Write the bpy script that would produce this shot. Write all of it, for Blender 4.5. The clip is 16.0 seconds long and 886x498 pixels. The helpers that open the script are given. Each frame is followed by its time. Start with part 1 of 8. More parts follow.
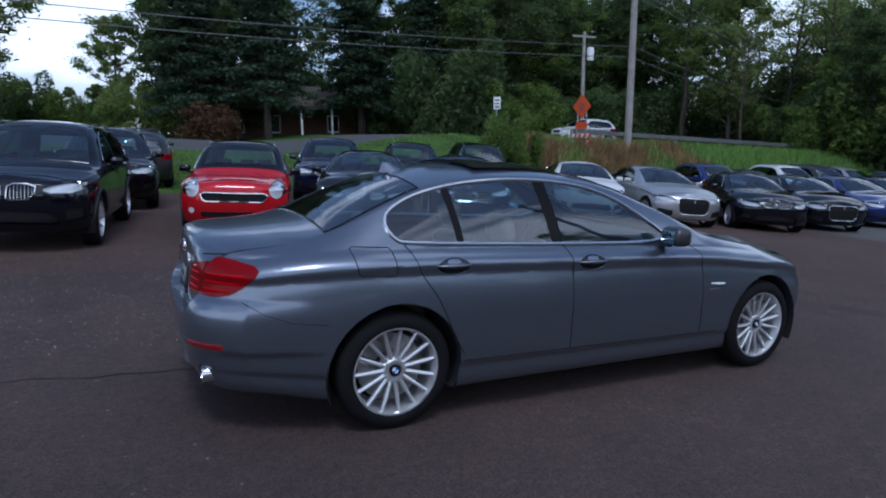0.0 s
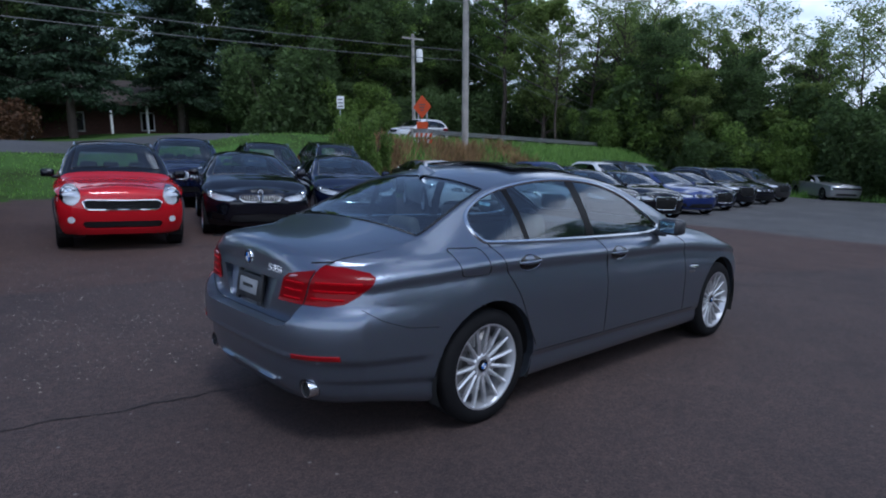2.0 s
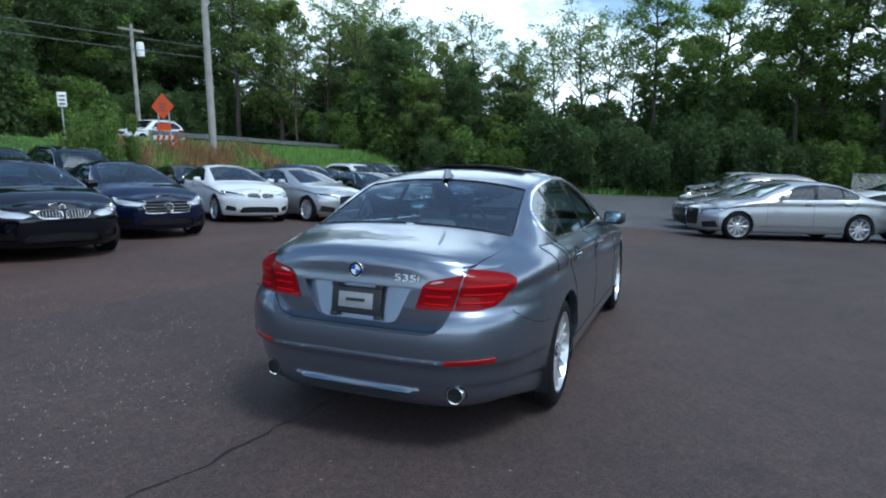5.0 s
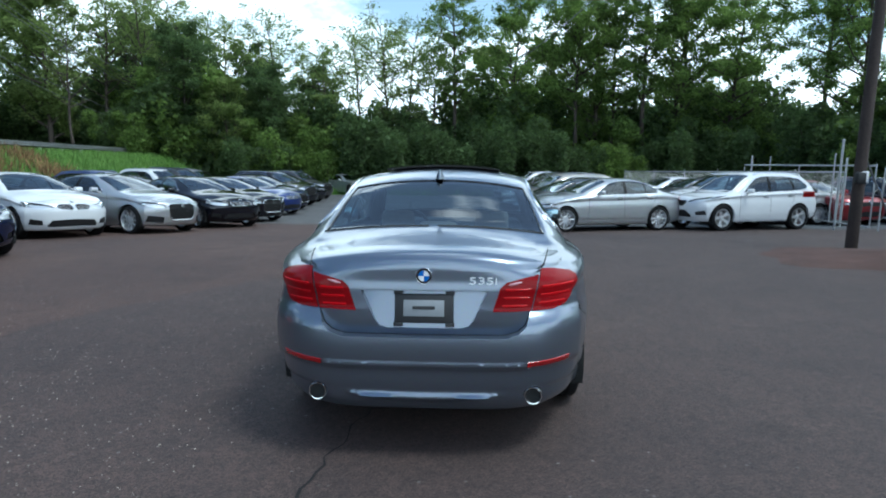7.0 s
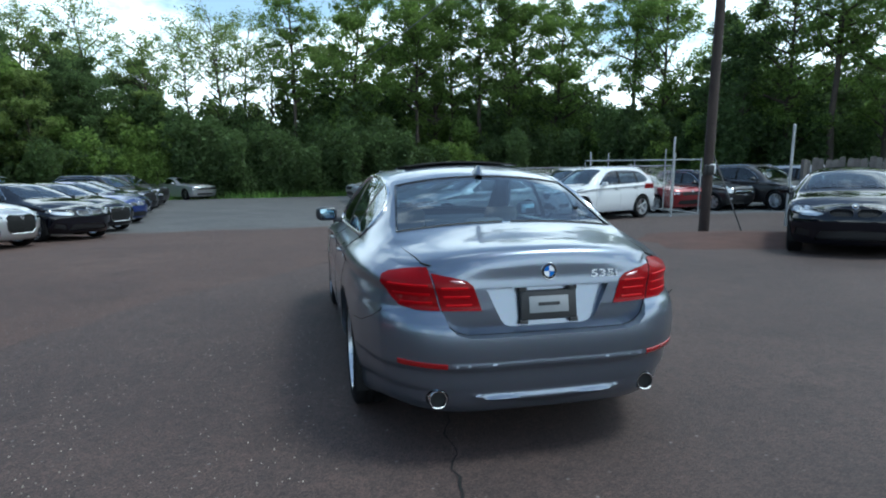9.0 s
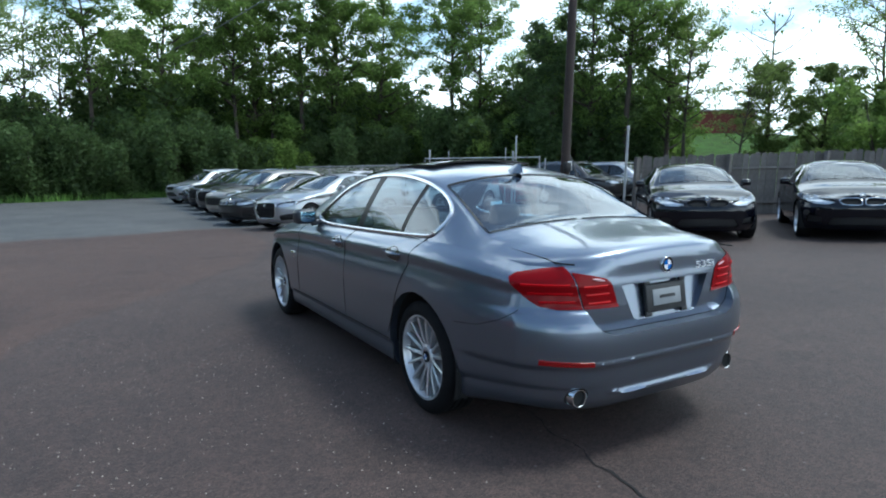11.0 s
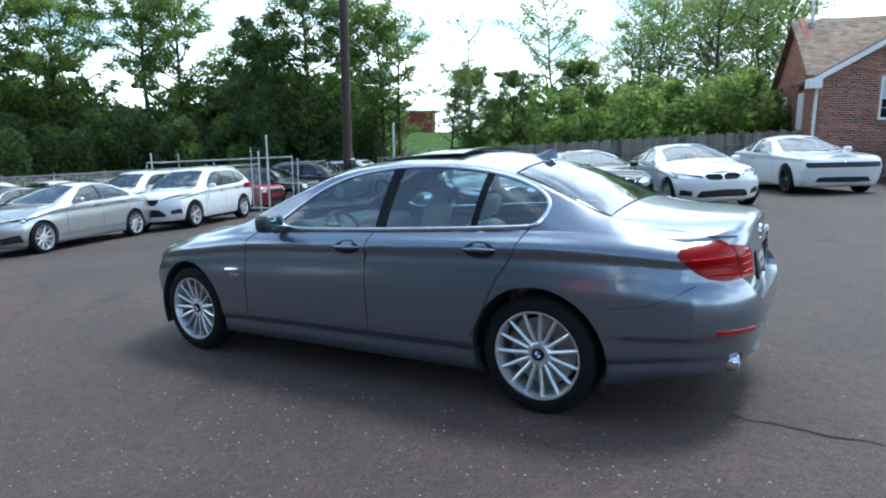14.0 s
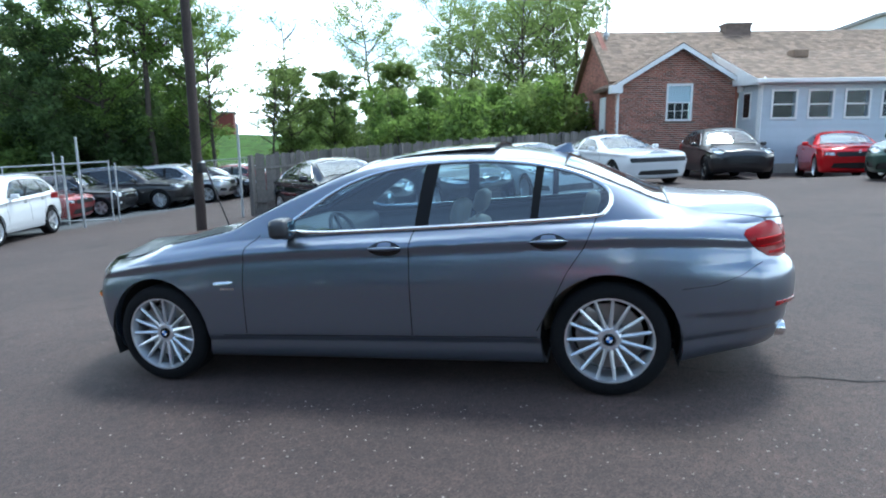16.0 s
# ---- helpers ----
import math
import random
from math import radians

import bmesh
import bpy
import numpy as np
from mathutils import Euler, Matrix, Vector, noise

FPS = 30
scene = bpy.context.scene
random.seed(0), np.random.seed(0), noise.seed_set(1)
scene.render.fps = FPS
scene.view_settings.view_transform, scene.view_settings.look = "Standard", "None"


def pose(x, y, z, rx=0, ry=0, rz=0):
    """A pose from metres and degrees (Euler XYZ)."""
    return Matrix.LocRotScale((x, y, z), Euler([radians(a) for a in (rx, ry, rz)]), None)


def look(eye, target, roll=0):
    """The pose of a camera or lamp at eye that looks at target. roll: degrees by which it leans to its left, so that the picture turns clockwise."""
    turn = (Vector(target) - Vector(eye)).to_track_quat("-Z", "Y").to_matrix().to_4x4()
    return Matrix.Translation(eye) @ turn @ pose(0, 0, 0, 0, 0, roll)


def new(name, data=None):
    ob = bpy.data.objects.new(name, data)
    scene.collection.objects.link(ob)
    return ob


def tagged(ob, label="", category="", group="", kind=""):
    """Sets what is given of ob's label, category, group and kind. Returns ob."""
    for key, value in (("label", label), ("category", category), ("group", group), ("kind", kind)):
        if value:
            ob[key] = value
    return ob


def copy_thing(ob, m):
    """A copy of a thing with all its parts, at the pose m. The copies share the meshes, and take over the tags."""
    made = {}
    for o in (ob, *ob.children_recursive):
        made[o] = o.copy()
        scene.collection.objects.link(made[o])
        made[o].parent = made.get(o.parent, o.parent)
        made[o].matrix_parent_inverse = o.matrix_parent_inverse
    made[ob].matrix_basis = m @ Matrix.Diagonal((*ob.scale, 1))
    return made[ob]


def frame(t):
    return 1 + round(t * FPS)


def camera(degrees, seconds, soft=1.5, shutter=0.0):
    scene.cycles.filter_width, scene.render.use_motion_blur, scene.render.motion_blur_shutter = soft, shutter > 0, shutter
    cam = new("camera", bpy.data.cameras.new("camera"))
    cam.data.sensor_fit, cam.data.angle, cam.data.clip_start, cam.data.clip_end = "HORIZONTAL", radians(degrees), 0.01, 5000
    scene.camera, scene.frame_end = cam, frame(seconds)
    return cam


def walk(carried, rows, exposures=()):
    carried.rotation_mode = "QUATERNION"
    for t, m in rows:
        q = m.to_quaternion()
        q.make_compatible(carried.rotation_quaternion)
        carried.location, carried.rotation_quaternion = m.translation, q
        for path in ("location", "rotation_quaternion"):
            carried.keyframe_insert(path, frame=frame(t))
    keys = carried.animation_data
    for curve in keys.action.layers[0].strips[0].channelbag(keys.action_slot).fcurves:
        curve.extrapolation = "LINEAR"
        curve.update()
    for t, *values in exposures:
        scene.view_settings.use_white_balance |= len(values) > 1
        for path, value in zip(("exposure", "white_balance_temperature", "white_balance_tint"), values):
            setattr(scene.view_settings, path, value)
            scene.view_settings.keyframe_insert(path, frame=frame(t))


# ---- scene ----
cam = camera(70.3, 16.0, 2.0)
PATH = [
    (0, (-2.686, -3.936, 1.705), (-1.812, -2.174, 1.342), -0.5),
    (0.5, (-3.046, -3.787, 1.711), (-2.05, -2.093, 1.34), -0.5),
    (1, (-3.378, -3.631, 1.733), (-2.247, -2.022, 1.367), -0.4),
    (1.5, (-3.636, -3.391, 1.735), (-2.397, -1.864, 1.368), -0.4),
    (2, (-3.96, -3.211, 1.743), (-2.621, -1.772, 1.373), -0.3),
    (2.5, (-4.207, -3.031, 1.738), (-2.734, -1.728, 1.372), -0.3),
    (3, (-4.413, -2.77, 1.747), (-2.836, -1.595, 1.381), -0.2),
    (3.5, (-4.72, -2.531, 1.774), (-3.059, -1.478, 1.406), -0.2),
    (3.7, (-4.824, -2.435, 1.773), (-3.133, -1.43, 1.405), -0.2),
    (5.8, (-5.358, -1.044, 1.75), (-3.468, -0.495, 1.389), 0.0),
    (6, (-5.402, -0.918, 1.744), (-3.496, -0.427, 1.385), -0.0),
    (6.5, (-5.472, -0.611, 1.756), (-3.527, -0.32, 1.397), 0.0),
    (7, (-5.418, -0.259, 1.748), (-3.453, -0.15, 1.39), 0.1),
    (7.5, (-5.438, 0.103, 1.744), (-3.471, 0.056, 1.386), 0.1),
    (8, (-5.39, 0.454, 1.726), (-3.43, 0.272, 1.37), 0.1),
    (8.5, (-5.266, 0.777, 1.728), (-3.317, 0.502, 1.371), 0.1),
    (9, (-5.211, 1.134, 1.716), (-3.29, 0.711, 1.358), -0.1),
    (9.2, (-5.221, 1.308, 1.739), (-3.314, 0.821, 1.382), -0.1),
    (11.3, (-4.43, 2.733, 1.698), (-2.777, 1.667, 1.337), 0.2),
    (11.5, (-4.346, 2.865, 1.68), (-2.732, 1.74, 1.321), -0.1),
    (12, (-4.098, 3.138, 1.671), (-2.591, 1.873, 1.316), -0.0),
    (12.5, (-3.791, 3.352, 1.658), (-2.387, 1.972, 1.305), 0.1),
    (13, (-3.502, 3.602, 1.635), (-2.221, 2.108, 1.278), -0.0),
    (13.5, (-3.154, 3.742, 1.61), (-1.994, 2.153, 1.253), -0.4),
    (14, (-2.798, 3.934, 1.612), (-1.743, 2.273, 1.255), -0.3),
    (14.5, (-2.463, 4.099, 1.611), (-1.538, 2.362, 1.255), -0.3),
    (15, (-2.112, 4.145, 1.59), (-1.335, 2.337, 1.233), -0.4),
    (15.5, (-1.76, 4.307, 1.583), (-1.124, 2.445, 1.223), -0.4),
    (16, (-1.409, 4.425, 1.573), (-0.917, 2.519, 1.218), -0.6),
]
walk(cam, [(t, look(eye, target, roll)) for t, eye, target, roll in PATH],
     exposures=[(0, -0.66, 5200, 12), (3.7, -0.20, 5300, 8), (6, 0.20, 5350, -4), (9, 0.26, 5550, -4), (12, 0.46, 5550, -2), (14.5, 0.90, 5500, -2), (16, 1.02, 5500, -2)])

# ---- world and light ----
SUN_AZ, SUN_EL = radians(-105), radians(64)      # direction towards the sun, from +x, and its height
world = bpy.data.worlds.new("sky")
scene.world = world
world.use_nodes = True
wn, wl = world.node_tree.nodes, world.node_tree.links
wn.clear()
w_out, w_bg, w_sky = wn.new("ShaderNodeOutputWorld"), wn.new("ShaderNodeBackground"), wn.new("ShaderNodeTexSky")
w_sky.sky_type, w_sky.sun_disc = "NISHITA", False
w_sky.sun_elevation, w_sky.sun_rotation = SUN_EL, radians(90) - SUN_AZ
w_sky.air_density, w_sky.dust_density = 1.0, 1.2
w_co, w_map, w_noise = wn.new("ShaderNodeTexCoord"), wn.new("ShaderNodeMapping"), wn.new("ShaderNodeTexNoise")
w_map.inputs["Scale"].default_value = (1.0, 1.0, 2.6)
w_map.inputs["Location"].default_value = (3.5, -0.7, -3.7)
w_noise.inputs["Scale"].default_value, w_noise.inputs["Detail"].default_value = 1.7, 9.0
w_noise.inputs["Roughness"].default_value = 0.56
w_sep = wn.new("ShaderNodeSeparateXYZ")
w_south = wn.new("ShaderNodeMath")
w_south.operation, w_south.inputs[1].default_value = "MULTIPLY_ADD", -0.10
w_ramp = wn.new("ShaderNodeValToRGB")
w_ramp.color_ramp.elements[0].position, w_ramp.color_ramp.elements[1].position = 0.51, 0.60
w_ramp.color_ramp.elements[0].color = (0.06, 0.06, 0.06, 1)
w_mix = wn.new("ShaderNodeMixRGB")
w_mix.inputs[2].default_value = (12.5, 12.7, 13.1, 1)
wl.new(w_co.outputs["Generated"], w_map.inputs[0])
wl.new(w_map.outputs[0], w_noise.inputs["Vector"])
wl.new(w_co.outputs["Generated"], w_sep.inputs[0])
wl.new(w_sep.outputs["Y"], w_south.inputs[0])
wl.new(w_noise.outputs[0], w_south.inputs[2])
w_low, w_pow, w_haze = (wn.new("ShaderNodeMath") for _ in range(3))
w_low.operation, w_low.inputs[0].default_value = "SUBTRACT", 1.0
w_pow.operation, w_pow.inputs[1].default_value = "POWER", 4.0
w_haze.operation, w_haze.inputs[1].default_value = "MULTIPLY_ADD", 0.15
wl.new(w_sep.outputs["Z"], w_low.inputs[1])
wl.new(w_low.outputs[0], w_pow.inputs[0])
wl.new(w_pow.outputs[0], w_haze.inputs[0])
w_up, w_high = wn.new("ShaderNodeMapRange"), wn.new("ShaderNodeMath")
w_up.inputs["From Min"].default_value, w_up.inputs["From Max"].default_value = 0.22, 0.6
w_up.inputs["To Max"].default_value = -0.05
wl.new(w_sep.outputs["Z"], w_up.inputs[0])
w_high.operation = "ADD"
wl.new(w_south.outputs[0], w_high.inputs[0])
wl.new(w_up.outputs[0], w_high.inputs[1])
wl.new(w_high.outputs[0], w_haze.inputs[2])
wl.new(w_haze.outputs[0], w_ramp.inputs[0])
wl.new(w_ramp.outputs[0], w_mix.inputs[0])
wl.new(w_sky.outputs[0], w_mix.inputs[1])
wl.new(w_mix.outputs[0], w_bg.inputs[0])
w_bg.inputs[1].default_value = 0.15
wl.new(w_bg.outputs[0], w_out.inputs[0])

sun = new("sun", bpy.data.lights.new("sun", "SUN"))
sun.data.energy, sun.data.angle, sun.data.color = 2.0, radians(15), (1.0, 0.95, 0.88)
sun.matrix_world = look((0, 0, 30), (-math.cos(SUN_AZ) * math.cos(SUN_EL) * 30, -math.sin(SUN_AZ) * math.cos(SUN_EL) * 30,
                                     30 - math.sin(SUN_EL) * 30))


# ---- materials ----
def material(name, color, rough=0.6, metal=0.0, vary=0.0, scale=8.0, bump=0.0, bump_scale=60.0, coat=0.0, spec=0.5,
             island=0.0, dark=None, trans=0.0, per_object=0.0):
    """A principled surface with colour variation at two scales, fine relief and optional clear coat."""
    m = bpy.data.materials.new(name)
    m.use_nodes = True
    n, l = m.node_tree.nodes, m.node_tree.links
    b = n["Principled BSDF"]
    b.inputs["Base Color"].default_value = (*color, 1)
    b.inputs["Roughness"].default_value, b.inputs["Metallic"].default_value = rough, metal
    b.inputs["Specular IOR Level"].default_value = spec
    b.inputs["Coat Weight"].default_value, b.inputs["Coat Roughness"].default_value = coat, 0.03
    co = n.new("ShaderNodeTexCoord")
    out = None
    if vary > 0:
        big, small = n.new("ShaderNodeTexNoise"), n.new("ShaderNodeTexNoise")
        for t, sc, de in ((big, scale, 4), (small, scale * 11, 6)):
            t.inputs["Scale"].default_value, t.inputs["Detail"].default_value = sc, de
            l.new(co.outputs["Object"], t.inputs["Vector"])
        add = n.new("ShaderNodeMath")
        add.operation = "ADD"
        l.new(big.outputs[0], add.inputs[0])
        l.new(small.outputs[0], add.inputs[1])
        ramp = n.new("ShaderNodeValToRGB")
        d = dark or [c * (1 - vary) for c in color]
        ramp.color_ramp.elements[0].position, ramp.color_ramp.elements[1].position = 0.38, 0.66
        ramp.color_ramp.elements[0].color = (*d, 1)
        ramp.color_ramp.elements[1].color = (*[min(1, c * (1 + vary * 0.5)) for c in color], 1)
        half = n.new("ShaderNodeMath")
        half.operation, half.inputs[1].default_value = "MULTIPLY", 0.5
        l.new(add.outputs[0], half.inputs[0])
        l.new(half.outputs[0], ramp.inputs[0])
        out = ramp.outputs[0]
    if island > 0 or per_object > 0:
        hsv = n.new("ShaderNodeHueSaturation")
        rng = n.new("ShaderNodeMapRange")
        amount = max(island, per_object)
        rng.inputs["To Min"].default_value, rng.inputs["To Max"].default_value = 1 - amount, 1 + amount
        if island > 0:
            geo = n.new("ShaderNodeNewGeometry")
            l.new(geo.outputs["Random Per Island"], rng.inputs[0])
        else:
            info = n.new("ShaderNodeObjectInfo")
            l.new(info.outputs["Random"], rng.inputs[0])
        l.new(rng.outputs[0], hsv.inputs["Value"])
        if out is None:
            hsv.inputs["Color"].default_value = (*color, 1)
        else:
            l.new(out, hsv.inputs["Color"])
        out = hsv.outputs[0]
    if out is not None:
        l.new(out, b.inputs["Base Color"])
    if bump > 0:
        t, bp = n.new("ShaderNodeTexNoise"), n.new("ShaderNodeBump")
        t.inputs["Scale"].default_value, t.inputs["Detail"].default_value = bump_scale, 5
        bp.inputs["Strength"].default_value, bp.inputs["Distance"].default_value = bump, 0.02
        l.new(co.outputs["Object"], t.inputs["Vector"])
        l.new(t.outputs[0], bp.inputs["Height"])
        l.new(bp.outputs[0], b.inputs["Normal"])
    if trans > 0:
        tr, mix = n.new("ShaderNodeBsdfTranslucent"), n.new("ShaderNodeMixShader")
        mix.inputs[0].default_value = trans
        if out is not None:
            l.new(out, tr.inputs[0])
        else:
            tr.inputs[0].default_value = (*color, 1)
        l.new(b.outputs[0], mix.inputs[1])
        l.new(tr.outputs[0], mix.inputs[2])
        l.new(mix.outputs[0], n["Material Output"].inputs[0])
    return m


def paint(name, color, metal=0.6, rough=0.35, coat=1.0):
    """Car paint: metallic flakes under a clear coat, with a slight orange peel."""
    m = material(name, color, rough=rough, metal=metal, coat=coat, spec=0.5 if metal > 0.2 else 0.0)
    n, l = m.node_tree.nodes, m.node_tree.links
    b = n["Principled BSDF"]
    co, fl, pk, bp = (n.new(k) for k in ("ShaderNodeTexCoord", "ShaderNodeTexVoronoi", "ShaderNodeTexNoise", "ShaderNodeBump"))
    fl.inputs["Scale"].default_value = 900
    ramp = n.new("ShaderNodeMixRGB")
    ramp.blend_type, ramp.inputs[0].default_value = "OVERLAY", 0.22 if metal > 0.2 else 0.0
    ramp.inputs[1].default_value = (*color, 1)
    l.new(co.outputs["Object"], fl.inputs["Vector"])
    l.new(fl.outputs["Color"], ramp.inputs[2])
    l.new(ramp.outputs[0], b.inputs["Base Color"])
    pk.inputs["Scale"].default_value = 7
    l.new(co.outputs["Object"], pk.inputs["Vector"])
    bp.inputs["Strength"].default_value, bp.inputs["Distance"].default_value = 0.05, 0.02
    l.new(pk.outputs[0], bp.inputs["Height"])
    l.new(bp.outputs[0], b.inputs["Coat Normal"])
    return m


def glass(name, tint, clear=0.75, rough=0.0, base=0.07):
    """Thin window glass: tinted see-through with a mirror-like front by its Fresnel gloss."""
    m = bpy.data.materials.new(name)
    m.use_nodes = True
    n, l = m.node_tree.nodes, m.node_tree.links
    n.remove(n["Principled BSDF"])
    tr, gl, mix, fr = (n.new(k) for k in ("ShaderNodeBsdfTransparent", "ShaderNodeBsdfGlossy", "ShaderNodeMixShader", "ShaderNodeLayerWeight"))
    power, gloss = n.new("ShaderNodeMath"), n.new("ShaderNodeMath")
    tr.inputs[0].default_value = (*[c * clear for c in tint], 1)
    gl.inputs["Roughness"].default_value = rough
    gl.inputs["Color"].default_value = (0.95, 0.97, 1, 1)
    fr.inputs[0].default_value = 0.5
    power.operation, power.inputs[1].default_value = "POWER", 5.0
    gloss.operation, gloss.inputs[1].default_value, gloss.inputs[2].default_value = "MULTIPLY_ADD", 0.88, base
    l.new(fr.outputs["Facing"], power.inputs[0])
    l.new(power.outputs[0], gloss.inputs[0])
    l.new(gloss.outputs[0], mix.inputs[0])
    l.new(tr.outputs[0], mix.inputs[1])
    l.new(gl.outputs[0], mix.inputs[2])
    l.new(mix.outputs[0], n["Material Output"].inputs[0])
    return m


M = {}
M["grey"] = paint("space_grey_paint", (0.168, 0.194, 0.242), 0.85, 0.29, 0.8)
M["black"] = paint("black_paint", (0.003, 0.0035, 0.007), 0.0, 0.3, 1.0)
M["navy"] = paint("dark_navy_paint", (0.004, 0.007, 0.026), 0.0, 0.3, 1.0)
M["blue"] = paint("blue_paint", (0.012, 0.03, 0.16), 0.5, 0.3)
M["white"] = paint("white_paint", (0.62, 0.63, 0.64), 0.0, 0.4)
M["silver"] = paint("silver_paint", (0.42, 0.43, 0.44), 0.7, 0.38)
M["beige"] = paint("champagne_paint", (0.36, 0.33, 0.29), 0.6, 0.38)
M["red"] = paint("red_paint", (0.42, 0.006, 0.012), 0.1, 0.35)
M["dark_red"] = paint("dark_red_paint", (0.22, 0.006, 0.01), 0.3, 0.35)
M["graphite"] = paint("graphite_paint", (0.022, 0.021, 0.022), 0.3, 0.35, 0.8)
M["green"] = paint("dark_green_paint", (0.02, 0.06, 0.045), 0.4, 0.35)
M["chrome"] = material("chrome", (0.78, 0.79, 0.8), 0.08, 1.0)
M["satin"] = material("satin_aluminium", (0.72, 0.73, 0.74), 0.22, 1.0)
M["alloy"] = material("silver_alloy", (0.66, 0.67, 0.69), 0.32, 0.75, coat=0.4)
M["dark_alloy"] = material("dark_alloy", (0.03, 0.03, 0.032), 0.35, 0.6, coat=0.4)
M["rubber"] = material("tyre_rubber", (0.007, 0.007, 0.008), 0.8, spec=0.2, bump=0.1, bump_scale=120, vary=0.3, scale=5)
M["plastic"] = material("black_plastic", (0.012, 0.012, 0.013), 0.5, bump=0.15, bump_scale=300)
M["gloss_black"] = material("gloss_black_trim", (0.006, 0.006, 0.007), 0.15, coat=0.3, spec=0.3)
M["pillar"] = material("satin_black_pillar", (0.008, 0.0075, 0.0075), 0.3, spec=0.12)
# flat black in place of the shade in panel gaps and openings
M["gap"] = material("gap_shade", (0.004, 0.004, 0.004), 0.8)
M["liner"] = material("wheel_well_liner", (0.008, 0.008, 0.008), 0.9, bump=0.3, bump_scale=80)
M["mirror"] = material("mirror_glass", (0.24, 0.33, 0.38), 0.02, 1.0)
M["housing"] = material("grey_mirror_housing", (0.028, 0.030, 0.035), 0.42, 0.0, coat=0.15)
M["disc"] = material("brake_disc", (0.3, 0.29, 0.28), 0.35, 0.9)
M["window"] = glass("window_glass", (0.74, 0.91, 0.97), 0.86, base=0.115)
M["shaded_window"] = glass("heat_shading_glass", (0.70, 0.86, 0.95), 0.64, base=0.13)
M["dark_window"] = glass("tinted_window_glass", (0.58, 0.70, 0.76), 0.36, base=0.075)
M["lamp_glass"] = glass("headlamp_cover", (0.96, 0.98, 1.0), 0.94, base=0.05)
M["tail_red"] = material("red_lamp_lens", (0.18, 0.0006, 0.003), 0.3, coat=0.2, spec=0.05)
M["tail_deep"] = material("bright_red_light_guide", (0.36, 0.0012, 0.005), 0.4, coat=0.06, spec=0.05)
M["rim_black"] = material("black_enamel", (0.008, 0.008, 0.009), 0.2, coat=0.5)
M["reflector"] = material("red_reflector", (0.30, 0.003, 0.006), 0.2, coat=0.4)
M["amber"] = material("amber_reflector", (0.6, 0.16, 0.01), 0.2, coat=0.8)
M["lamp_bowl"] = material("lamp_reflector", (0.78, 0.79, 0.8), 0.3, 0.35)
M["lens_clear"] = material("clear_lamp_lens", (0.75, 0.76, 0.78), 0.12, coat=1.0)
M["lens_rose"] = material("rose_tinted_lens", (0.55, 0.30, 0.32), 0.2, coat=0.5)
M["leather"] = material("beige_leather", (0.21, 0.175, 0.135), 0.5, bump=0.2, bump_scale=90, vary=0.15, scale=4)
M["dark_leather"] = material("black_leather", (0.02, 0.02, 0.021), 0.5, bump=0.2, bump_scale=90)
M["letter"] = material("silver_letters", (0.72, 0.73, 0.75), 0.35, 0.25)
M["roundel_blue"] = material("enamel_blue", (0.01, 0.12, 0.45), 0.15, coat=0.6)
M["roundel_white"] = material("enamel_white", (0.8, 0.8, 0.8), 0.15, coat=0.6)
M["plate"] = material("plate_card_grey", (0.24, 0.25, 0.26), 0.5, vary=0.1, scale=20)
M["underbody"] = material("underbody", (0.01, 0.01, 0.01), 0.9)


# ---- mesh helpers ----
def mesh_of(name, bm, mats, smooth=50):
    me = bpy.data.meshes.new(name)
    bm.to_mesh(me)
    bm.free()
    for m in (mats if isinstance(mats, (list, tuple)) else [mats]):
        me.materials.append(m)
    if smooth:
        for p in me.polygons:
            p.use_smooth = True
        me.set_sharp_from_angle(angle=radians(smooth))
    return me


def part(name, bm, mat, parent, label="", smooth=50):
    ob = new(name, mesh_of(name, bm, mat, smooth))
    ob.parent = parent
    return tagged(ob, label)


def thing(name, label, category, group="", kind="", m=None):
    ob = new(name)
    ob.empty_display_size = 0.2
    if m is not None:
        ob.matrix_basis = m
    return tagged(ob, label, category, group, kind)


def solid(name, bm, mat, label, category, group="", kind="", m=None, smooth=50):
    ob = new(name, mesh_of(name, bm, mat, smooth))
    if m is not None:
        ob.matrix_basis = m
    return tagged(ob, label, category, group, kind)


def add_box(bm, lo, hi, m=None, bevel=0.0, mat=0):
    vs = [bm.verts.new((x, y, z)) for x in (lo[0], hi[0]) for y in (lo[1], hi[1]) for z in (lo[2], hi[2])]
    fs = [bm.faces.new([vs[i] for i in q]) for q in ((0, 1, 3, 2), (4, 6, 7, 5), (0, 4, 5, 1), (2, 3, 7, 6), (0, 2, 6, 4), (1, 5, 7, 3))]
    for f in fs:
        f.material_index = mat
    if bevel > 0:
        es = list({e for f in fs for e in f.edges})
        r = bmesh.ops.bevel(bm, geom=es, offset=bevel, segments=2, affect="EDGES", profile=0.5)
        vs = list({v for f in r["faces"] for v in f.verts} | {v for v in vs if v.is_valid})
    if m is not None:
        bmesh.ops.transform(bm, matrix=m, verts=vs)
    return vs


def box(lo, hi, m=None, bevel=0.0):
    bm = bmesh.new()
    add_box(bm, lo, hi, m, bevel)
    return bm


